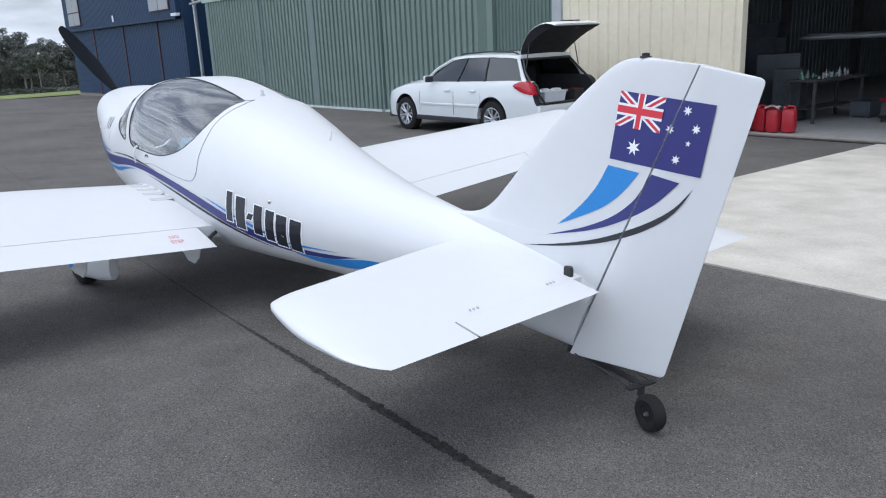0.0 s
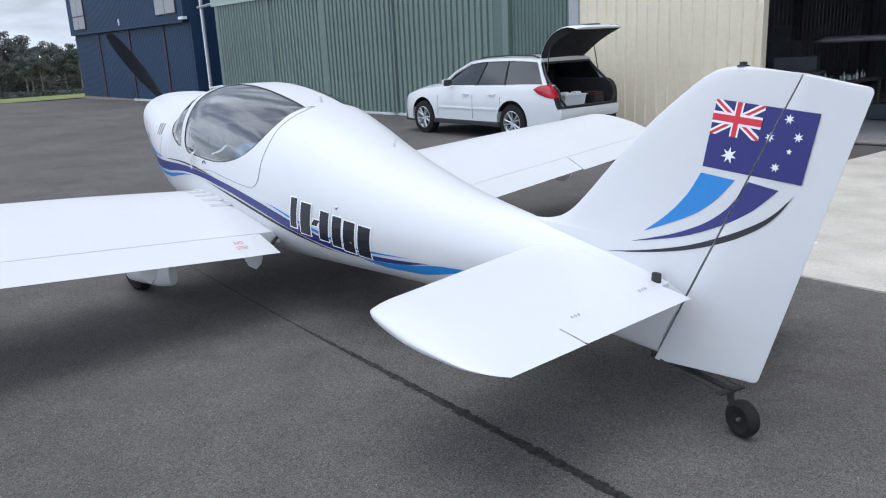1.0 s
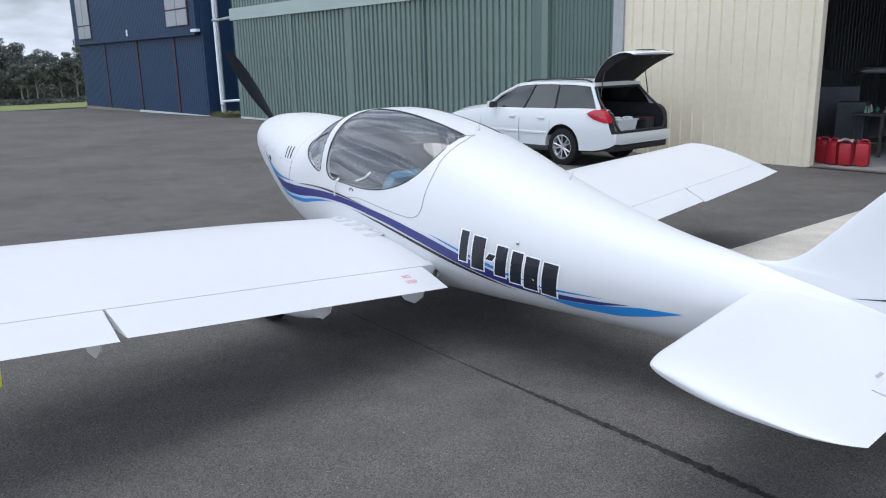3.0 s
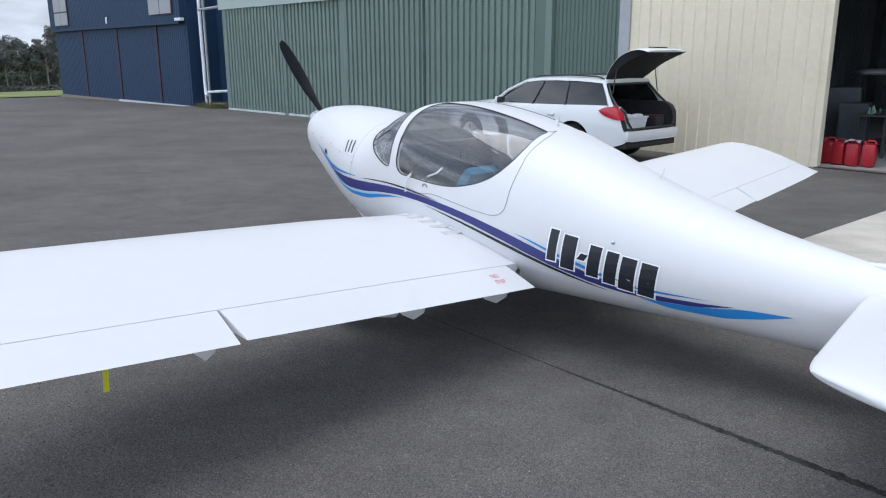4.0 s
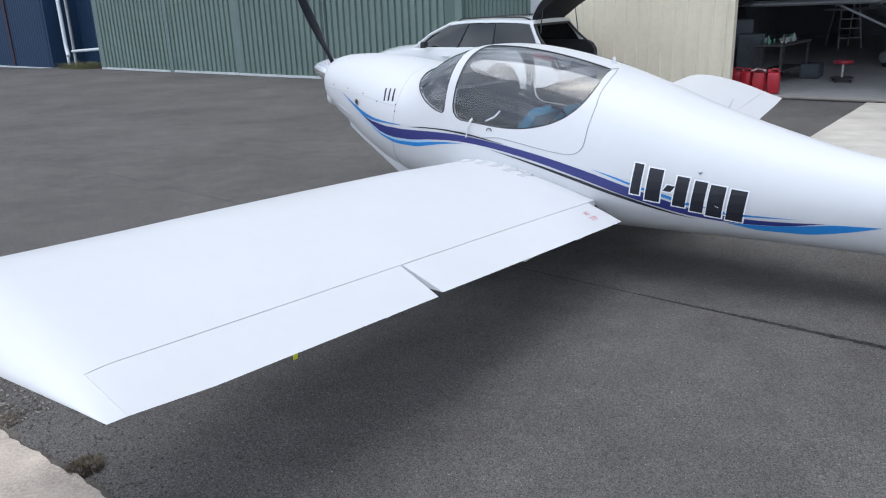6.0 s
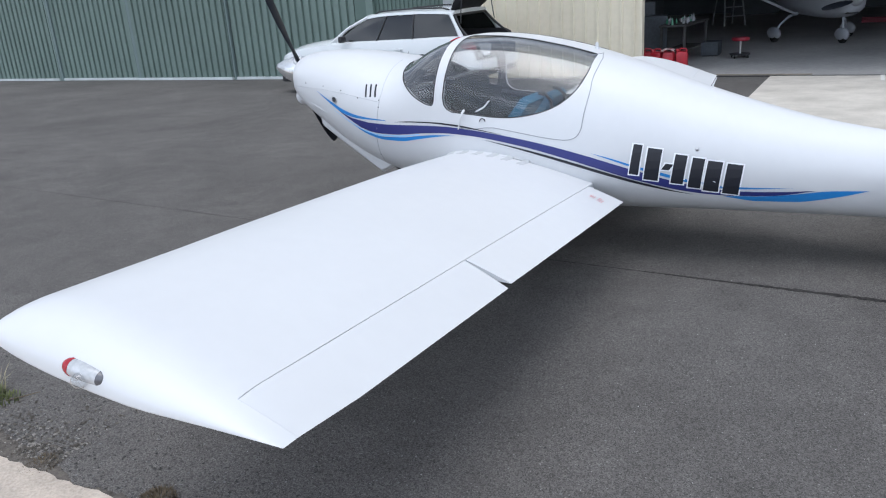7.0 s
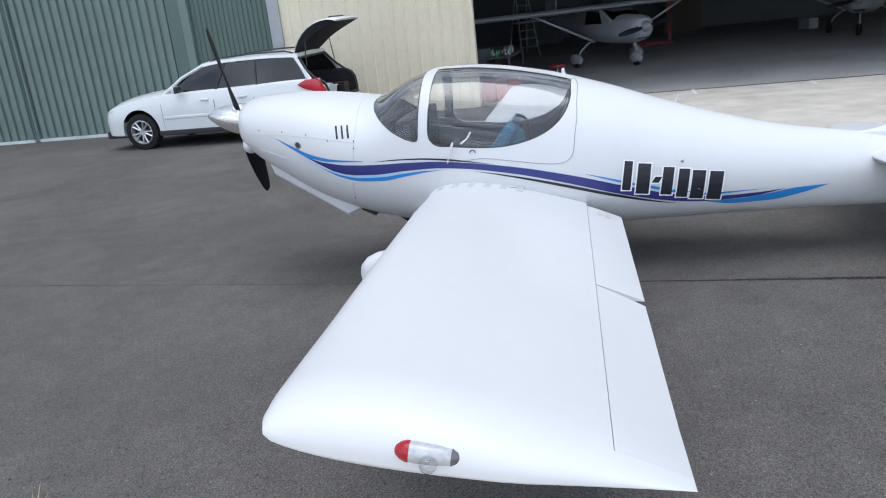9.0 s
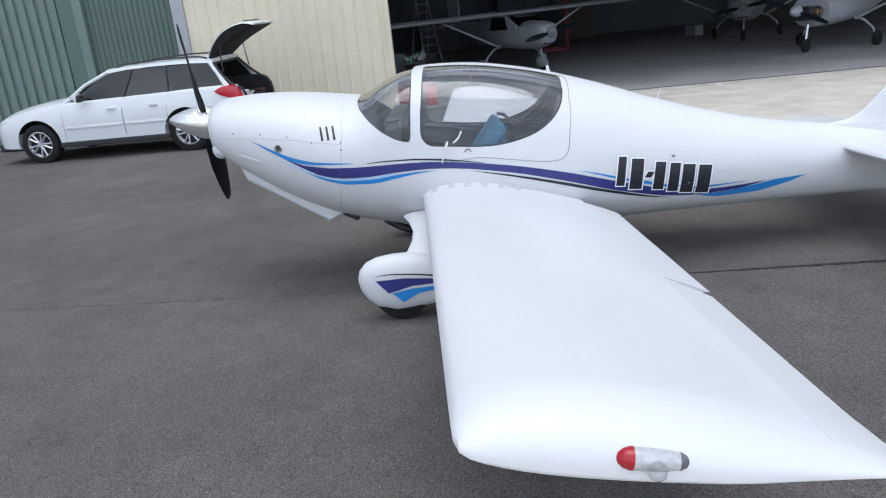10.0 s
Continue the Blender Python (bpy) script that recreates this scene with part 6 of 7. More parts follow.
# raised tailgate, hinged at the roof's rear edge
GATE = [(-0.36, 1.43, 0.56), (-0.41, 1.53, 0.59), (-0.48, 1.63, 0.61), (-0.58, 1.735, 0.63), (-0.69, 1.82, 0.645), (-0.81, 1.88, 0.65), (-0.94, 1.92, 0.645), (-1.06, 1.935, 0.63), (-1.15, 1.92, 0.60), (-1.20, 1.895, 0.56)]
rings, inner = [], []
for i, (x, z, w) in enumerate(GATE):
    a, b = GATE[max(i - 1, 0)], GATE[min(i + 1, len(GATE) - 1)]
    d = Vector((b[0] - a[0], b[1] - a[1])).normalized()
    n = Vector((-d.y, d.x))  # towards the load space

    def at(y, deep):
        return Vector((x + n.x * deep, y, z + n.y * deep))
    rings.append([at(w, 0.018), at(w * 0.96, 0.0), at(w * 0.5, -0.012), at(-w * 0.5, -0.012), at(-w * 0.96, 0.0), at(-w, 0.018), at(-w * 0.95, 0.026), at(w * 0.95, 0.026)])
    k = 0.9 if 0 < i < len(GATE) - 1 else 0.86
    sag = 0.04 + 0.14 * math.sin(math.pi * i / (len(GATE) - 1)) ** 0.8
    inner.append([at(w * 0.985, 0.021), at(w * k * 0.98, sag * 0.8), at(w * k * 0.7, sag), at(-w * k * 0.7, sag), at(-w * k * 0.98, sag * 0.8), at(-w * 0.985, 0.021)])
gate = part("tailgate", loft(bmesh.new(), rings), M_CARW, car, "white raised tailgate", smooth=True)
part("gate_lining", loft(bmesh.new(), inner), M_CARINT, gate, "charcoal inner lining", smooth=True)
part("gate_garnish", box(bmesh.new(), -1.08, -0.92, -0.16, 0.16, 1.94, 1.962, 0.006), M_CARTRIM, gate)
part("gate_latch", box(bmesh.new(), -1.16, -1.10, -0.05, 0.05, 1.82, 1.87, 0.01), M_CARTRIM, gate)
for s in (1, -1):
    part("gas_strut", tube(bmesh.new(), [(-0.60, s * 0.55, 1.62), (-0.60, s * 0.60, 1.42), (-0.61, s * 0.645, 1.21)], [0.007, 0.010, 0.010], 8), M_CARTRIM, car)


def car_wheel():
    w = []
    tyre = lathe(bmesh.new(), [(-0.10, 0.215), (-0.105, 0.28), (-0.085, 0.318), (-0.05, 0.33), (0.05, 0.33), (0.085, 0.318), (0.105, 0.28), (0.10, 0.215)], n=36, cap=False)
    rim = bmesh.new()
    lathe(rim, [(-0.06, 0.19), (-0.095, 0.222), (-0.10, 0.205), (-0.03, 0.195), (0.08, 0.20), (0.08, 0.19)], n=36, cap=False)
    lathe(rim, [(-0.075, 0.0), (-0.078, 0.05), (-0.05, 0.06), (0.0, 0.06)], n=20)
    for k in range(5):
        for o in (-9, 9):
            a = radians(72 * k + o)
            p = [Vector((-0.072, math.cos(a) * 0.04, math.sin(a) * 0.04)), Vector((-0.085, math.cos(radians(72 * k + o * 1.5)) * 0.205, math.sin(radians(72 * k + o * 1.5)) * 0.205))]
            tube(rim, p, [0.016, 0.016], 6)
    disc = lathe(bmesh.new(), [(-0.02, 0.0), (-0.02, 0.19), (0.03, 0.19)], n=24)
    return tyre, rim, disc


for wx in (0.07, 2.67):
    for s in (1, -1):
        m = Matrix.Translation((wx, s * 0.755, 0.33)) @ pose(0, 0, 0, 0, 0, -90 if s > 0 else 90) @ pose(0, 0, 0, 17 * wx, 0, 0)
        ty, ri, di = car_wheel()
        wheel = part("wheel", ty, M_RUBBER, car, "black tyre", smooth=True, at=m)
        part("rim", ri, M_ALLOY, wheel, "silver five-spoke alloy rim", smooth=True)
        part("brake_disc", di, M_CARTRIM, wheel)

# cargo in the load space
crate = thing("storage_tub", CAR @ Matrix.Translation((-0.62, 0.12, 0.612)), "white plastic tub in the open load space", "tub")
bm = bmesh.new()
loft(bm, [[Vector((sx * w, sy * d, z)) for sx, sy in ((1, 1), (-1, 1), (-1, -1), (1, -1))] for z, w, d in ((0.0, 0.14, 0.24), (0.17, 0.16, 0.27), (0.172, 0.175, 0.285), (0.19, 0.175, 0.285), (0.19, 0.165, 0.272), (0.02, 0.13, 0.23))])
part("tub", bm, M_PLASTICW, crate)
for k in range(5):
    part("crumpled_bag", box(bmesh.new(), -0.12 + 0.03 * k, 0.02 + 0.02 * k, -0.2 + 0.07 * k, -0.05 + 0.07 * k, 0.10, 0.23 - 0.02 * (k % 3), 0.03), M_PLASTICW, crate, "crumpled white bag", smooth=True)
tools = thing("tool_case", CAR @ Matrix.Translation((-0.74, -0.38, 0.612)), "small dark tool case with red lid in the wagon", "case")
part("case_body", box(bmesh.new(), -0.14, 0.14, -0.12, 0.12, 0.0, 0.16, 0.015), M_CARTRIM, tools)
part("case_lid", box(bmesh.new(), -0.14, 0.14, -0.12, 0.12, 0.162, 0.20, 0.015), mat("dull_red_plastic", (0.06, 0.012, 0.014), 0.5, var=0.1), tools)

# ---- between the green and the blue hangar ----
pipe = thing("pipe_stand", Matrix.Identity(4), "white vertical pipe with a grey cross arm between the hangars", "pipe")
part("riser", tube(bmesh.new(), [W(34.05, 14.6, 5.6), W(34.0, 14.6, 0.35), W(33.95, 14.58, 0.1), W(33.75, 14.5, -0.1)], 0.075, 12), M_PIPE, pipe, smooth=True)
part("riser", tube(bmesh.new(), [W(34.0, 14.6, 0.3), W(33.98, 14.6, land(34, 14.6) - 0.02)], 0.06, 12), M_PIPE, pipe, smooth=True)
part("post", tube(bmesh.new(), [W(31.25, 13.4, land(31.25, 13.4) - 0.02), W(31.25, 13.4, 5.0)], 0.055, 12), M_GALV, pipe, "grey galvanised steel post", smooth=True)
part("cross_arm", tube(bmesh.new(), [W(32.1, 13.6, 3.42), W(31.25, 13.33, 3.38), W(27.35, 12.1, 3.28)], 0.05, 10), M_GALV, pipe, smooth=True)
part("gate_rail", tube(bmesh.new(), [W(31.25, 13.34, 0.19), W(27.45, 12.25, 0.39)], 0.05, 10), M_PIPE, pipe, smooth=True)


def tuft(name, u, d, n, h, spread, material, seed, label):
    """A clump of grass blades that bend outwards."""
    rnd = random.Random(seed)
    bm = bmesh.new()
    for _ in range(n):
        a, r = rnd.uniform(0, 2 * math.pi), spread * math.sqrt(rnd.random())
        b = W(u, d, land(u, d)) + Vector((r * math.cos(a), r * math.sin(a), -0.005))
        q, l = a + rnd.uniform(-0.7, 0.7), h * rnd.uniform(0.45, 1.1)
        out = Vector((math.cos(q), math.sin(q), 0))
        wd = out.cross(Vector((0, 0, 1))) * rnd.uniform(0.0016, 0.0034) * max(1.0, h / 0.15)
        bend = rnd.uniform(0.2, 0.9)
        p = [b, b + Vector((0, 0, l * 0.5)) + out * l * bend * 0.25, b + Vector((0, 0, l * (1 - 0.35 * bend))) + out * l * bend * 0.8]
        v = [bm.verts.new(p[0] - wd), bm.verts.new(p[0] + wd), bm.verts.new(p[1] + wd * 0.8), bm.verts.new(p[1] - wd * 0.8), bm.verts.new(p[2])]
        bm.faces.new((v[0], v[1], v[2], v[3]))
        bm.faces.new((v[3], v[2], v[4]))
    return tagged(part(name, bm, material), label, "grass", kind="stuff")


M_BLADE = mat("green_grass_blade", (0.125, 0.145, 0.045), 0.7, var=0.4, scale=20)
M_STALK = mat("pale_straw", (0.36, 0.32, 0.20), 0.8, var=0.2, scale=20)
M_STRAW = mat("dry_grass_blade", (0.105, 0.080, 0.050), 0.8, var=0.4, scale=20)
tuft("grass_tuft", 6.55, -0.86, 320, 0.060, 0.075, M_BLADE, 1, "small green grass tuft in the pavement edge")
tuft("grass_tuft", 6.45, -0.84, 120, 0.040, 0.07, M_BLADE, 9, "small green grass tuft in the pavement edge")
tuft("dry_stalks", 6.56, -0.80, 9, 0.15, 0.03, M_STALK, 8, "dry straw stalks in a grass tuft")
twig = part("twig", tube(bmesh.new(), [W(6.44, -0.85, 0.006), W(6.39, -0.80, 0.010), W(6.34, -0.74, 0.014)], [0.003, 0.003, 0.002], 6), M_STRAW)
tagged(twig, "thin dry twig lying on the asphalt", "twig")
tuft("dry_weed", 5.18, -1.10, 520, 0.030, 0.070, M_STRAW, 2, "dry brown weed in the pavement edge")
tuft("dry_weed", 5.80, -1.13, 260, 0.026, 0.07, M_STRAW, 3, "dry brown weed in the pavement edge")
for k, (u, d) in enumerate(((28.4, 12.3), (29.6, 12.9), (28.9, 12.6), (27.9, 12.3), (30.6, 13.1), (31.6, 13.5), (32.6, 13.9))):
    tuft("verge_grass", u, d, 260, 0.28, 0.55, M_STRAW if k % 2 else M_BLADE, 10 + k, "long dry grass between the hangars")

# ---- blue hangar details ----
M_GREYGL = mat("grey_upper_window_sheet", (0.30, 0.31, 0.33), 0.4, var=0.1, scale=2)
for u0, u1, z0, zt in ((35.42, 37.85, 3.38, 5.3), (48.7, 50.95, 3.24, 7.0)):
    win = thing("upper_window", Matrix.Identity(4), "grey upper window with red frame on blue wall", "window", kind="structure")
    bar("frame", u0, u1, BLUE_D - 0.30, BLUE_D - 0.255, z0, zt, M_OXIDE, win)
    mid = z0 + 0.72
    for k in range(2):
        for za, zc in ((z0 + 0.05, mid), (mid + 0.07, zt - 0.05)):
            a = u0 + 0.06 + (u1 - u0 - 0.06) / 2 * k
            bar("pane", a, a + (u1 - u0 - 0.18) / 2, BLUE_D - 0.325, BLUE_D - 0.302, za, zc, M_GREYGL, win, 0.004)
sign = thing("wall_plate", Matrix.Identity(4), "small white plate on the blue wall", "plate")
bar("plate", 43.02, 43.22, BLUE_D - 0.30, BLUE_D - 0.28, 3.20, 3.52, M_PIPE, sign)
spot = thing("flood_lamp", Matrix.Identity(4), "small white flood lamp on the blue hangar corner", "lamp")
bar("lamp_body", 34.35, 34.92, BLUE_D - 0.45, BLUE_D - 0.26, 3.08, 3.20, M_PIPE, spot)
bar("lamp_bracket", 34.70, 34.98, BLUE_D - 0.30, BLUE_D - 0.20, 3.14, 3.18, M_STEELG, spot)

# ---- hangar contents ----
M_REDP = mat("red_fuel_can_plastic", (0.33, 0.012, 0.022), 0.42, var=0.12, scale=9, objvar=0.12)
M_CLOTH = mat("pale_rag", (0.62, 0.50, 0.50), 0.9, var=0.2, scale=25)
M_STOOLR = mat("red_vinyl_seat", (0.22, 0.010, 0.022), 0.35, var=0.1, scale=12)
M_WOOD = mat("dark_bench_timber", (0.045, 0.043, 0.042), 0.7, var=0.3, scale=8)
M_BOTTLE = mat("green_bottle", (0.06, 0.22, 0.13), 0.2, var=0.2, scale=14)
M_CABINET = mat("blue_grey_cabinet_paint", (0.050, 0.058, 0.068), 0.6, var=0.35, scale=3, fine=20)
M_CARD = mat("brown_cardboard", (0.10, 0.08, 0.065), 0.85, var=0.15, scale=8)
M_GREYPL = mat("grey_plastic", (0.28, 0.29, 0.30), 0.5, var=0.15, scale=8)


def fuel_can():
    bm = box(bmesh.new(), -0.115, 0.115, -0.095, 0.095, 0.0, 0.40, 0.075)
    return bm


can = thing("fuel_can", site(6.42, 12.62, FLOOR, 0), "red plastic fuel can on the hangar floor", "fuel can", "fuel cans by the wall")
part("can_body", fuel_can(), M_REDP, can, smooth=True)
part("can_handle", tube(bmesh.new(), [(-0.09, 0, 0.39), (-0.07, 0, 0.44), (0.03, 0, 0.445), (0.05, 0, 0.39)], 0.016), M_REDP, can, smooth=True)
part("can_cap", lathe(bmesh.new(), [(0.0, 0.03), (0.045, 0.03), (0.05, 0.026), (0.05, 0.0)], Matrix.Translation((0.085, 0, 0.392)) @ pose(0, 0, 0, 0, -90, 0), 14), M_REDP, can, smooth=True)
part("can_panel", box(bmesh.new(), -0.08, 0.08, -0.098, 0.098, 0.07, 0.32, 0.004), M_REDP, can, smooth=True)
for u, d, h in ((6.19, 12.70, 8), (6.65, 12.66, -12), (6.86, 12.75, 5)):
    copy_thing(can, site(u, d, FLOOR, h))
rag = thing("rag", site(6.43, 12.60, FLOOR + 0.44, 10), "pale crumpled rag on a fuel can", "rag")
bm = bmesh.new()
rnd = random.Random(5)
g = [[bm.verts.new((x * 0.035 - 0.12, y * 0.03 - 0.09, 0.03 * rnd.random() - 0.0006 * ((x - 3.5) ** 2 + (y - 3) ** 2) * 3)) for y in range(7)] for x in range(8)]
for i in range(7):
    for j in range(6):
        bm.faces.new((g[i][j], g[i + 1][j], g[i + 1][j + 1], g[i][j + 1]))
r = bmesh.ops.solidify(bm, geom=bm.faces[:], thickness=0.006)
part("cloth", bm, M_CLOTH, rag, smooth=True)

stool = thing("workshop_stool", site(5.46, 14.95, FLOOR, 20), "red padded mechanic's stool on a black wheeled base", "stool")
part("seat", lathe(bmesh.new(), [(0.0, 0.0), (0.0, 0.17), (0.02, 0.18), (0.05, 0.18), (0.07, 0.165), (0.075, 0.0)], Matrix.Translation((0, 0, 0.36)) @ pose(0, 0, 0, 0, -90, 0), 24), M_STOOLR, stool, smooth=True)
part("post", tube(bmesh.new(), [(0, 0, 0.10), (0, 0, 0.37)], 0.022), M_METAL, stool)
part("base_tray", lathe(bmesh.new(), [(0.0, 0.0), (0.0, 0.20), (0.03, 0.21), (0.03, 0.0)], Matrix.Translation((0, 0, 0.07)) @ pose(0, 0, 0, 0, -90, 0), 20), M_BLACKP, stool)
for k in range(4):
    a = radians(45 + 90 * k)
    part("castor", lathe(bmesh.new(), [(-0.012, 0.0), (-0.012, 0.03), (0.012, 0.03), (0.012, 0.0)], Matrix.Translation((0.19 * math.cos(a), 0.19 * math.sin(a), 0.035)), 12), M_BLACKP, stool)

bench = thing("work_bench", site(6.60, 14.90, FLOOR, -94), "dark timber work bench crowded with bottles and tins", "work bench")
part("bench_top", box(bmesh.new(), -0.90, 0.90, -0.28, 0.28, 0.735, 0.78, 0.008), M_WOOD, bench)
for x in (-0.84, 0.84):
    for y in (-0.24, 0.24):
        part("leg", box(bmesh.new(), x - 0.024, x + 0.024, y - 0.024, y + 0.024, 0.0, 0.735, 0.005), M_WOOD, bench)
part("bench_shelf", box(bmesh.new(), -0.84, 0.84, -0.23, 0.23, 0.24, 0.265, 0.006), M_WOOD, bench)
BENCH = bench.matrix_basis
rnd = random.Random(11)
for k in range(30):
    x, y = -0.82 + 1.64 * k / 29 + rnd.uniform(-0.02, 0.02), rnd.uniform(-0.22, 0.22)
    h, r = rnd.uniform(0.06, 0.15) * (1.6 if k % 7 == 3 else 1.0), rnd.uniform(0.014, 0.033)
    kind = k % 4
    b = thing("bottle" if kind < 2 else "tin", BENCH @ Matrix.Translation((x, y, 0.78)), "green glass bottle on the work bench" if kind == 0 else "pale plastic bottle on the work bench" if kind == 1 else "pale metal tin on the work bench", "bottle" if kind < 2 else "tin", "bench clutter")
    pr = [(0.0, 0.0), (0.0, r), (h * 0.62, r), (h * 0.76, r * 0.4), (h, r * 0.36), (h, 0.0)] if kind < 2 else [(0.0, 0.0), (0.0, r * 1.2), (h * 0.6, r * 1.2), (h * 0.6, r * 1.1), (h * 0.58, 0.0)]
    part("shell", lathe(bmesh.new(), pr, pose(0, 0, 0, 0, -90, 0), 12), (M_BOTTLE, M_GREYPL, M_METAL, M_GREYPL)[kind], b, smooth=True)
for k, (u, d, w, h, m, nm, lb) in enumerate(((6.15, 15.60, 0.36, 0.30, M_CABINET, "storage_box", "dark plastic storage box beside the bench"), (7.15, 14.6, 0.5, 0.95, M_CABINET, "tool_cabinet", "dark metal tool cabinet"), (7.8, 15.4, 0.8, 1.2, M_CABINET, "tool_cabinet", "dark metal tool cabinet"), (8.8, 16.5, 0.9, 1.5, M_CABINET, "shelf_unit", "dark shelf unit by the wall"), (9.8, 18.5, 0.8, 1.8, M_CABINET, "shelf_unit", "dark shelf unit by the wall"), (-1.9, 24.4, 0.34, 0.34, M_GREYPL, "white_box", "white box on the hangar floor"), (1.5, 29.5, 1.4, 1.6, M_CARD, "cupboard", "brown cupboard at the rear wall"), (4.0, 29.8, 1.2, 1.9, M_CABINET, "cupboard", "dark cupboard at the rear wall"), (7.0, 29.5, 1.6, 1.4, M_CABINET, "cupboard", "dark cupboard at the rear wall"), (-6.0, 29.6, 1.8, 1.5, M_CARD, "cupboard", "brown cupboard at the rear wall"))):
    o = thing(nm, site(u, d, FLOOR, 12 * (k % 3)), lb, nm.split("_")[-1])
    part("carcass", box(bmesh.new(), -w / 2, w / 2, -0.25, 0.25, 0.02, h, 0.012), m, o)
    part("front", box(bmesh.new(), -w / 2 + 0.03, w / 2 - 0.03, 0.25, 0.262, 0.06, h - 0.04, 0.005), m, o)
    part("plinth", box(bmesh.new(), -w / 2 + 0.02, w / 2 - 0.02, -0.22, 0.22, 0.0, 0.025), M_BLACKP, o)
ladder = thing("step_ladder", site(7.15, 24.5, FLOOR, 30), "tall grey metal step ladder standing open", "ladder")
for s in (1, -1):
    part("rail", tube(bmesh.new(), [(s * 0.33, 0.50, 0), (s * 0.20, 0.0, 2.15)], 0.026), M_GREYPL, ladder)
    part("rear_leg", tube(bmesh.new(), [(s * 0.33, -0.55, 0), (s * 0.20, 0.0, 2.15)], 0.020), M_GREYPL, ladder)
for k in range(7):
    z = 0.28 + 0.27 * k
    q = z / 2.15
    part("tread", box(bmesh.new(), -0.33 + 0.13 * q, 0.33 - 0.13 * q, 0.46 - 0.5 * q, 0.55 - 0.5 * q, z, z + 0.03), M_GREYPL, ladder)


hoist = thing("engine_hoist", site(2.40, 23.6, FLOOR, 0), "dull red steel engine hoist deep in the dark hangar", "hoist")
# white paint with the hangar's shade put into its colour
M_DIMW = mat("shade_dimmed_white_paint", (0.36, 0.37, 0.39), 0.4, var=0.06, scale=2, coat=0.1)
M_HOIST = mat("dull_red_enamel", (0.20, 0.014, 0.03), 0.5, var=0.2, scale=6)
part("post", box(bmesh.new(), -0.05, 0.05, -0.05, 0.05, 0.06, 1.75, 0.01), M_HOIST, hoist)
part("base_leg", box(bmesh.new(), -0.05, 0.95, -0.45, -0.37, 0.03, 0.12, 0.01), M_HOIST, hoist)
part("base_leg", box(bmesh.new(), -0.05, 0.95, 0.37, 0.45, 0.03, 0.12, 0.01), M_HOIST, hoist)
part("cross_beam", box(bmesh.new(), -0.06, 0.06, -0.45, 0.45, 0.03, 0.13, 0.01), M_HOIST, hoist)
part("boom", tube(bmesh.new(), [(-0.1, 0, 1.66), (0.9, 0, 1.95)], 0.045), M_HOIST, hoist)
part("ram", tube(bmesh.new(), [(0.05, 0, 0.75), (0.4, 0, 1.78)], [0.04, 0.025]), M_BLACKP, hoist)


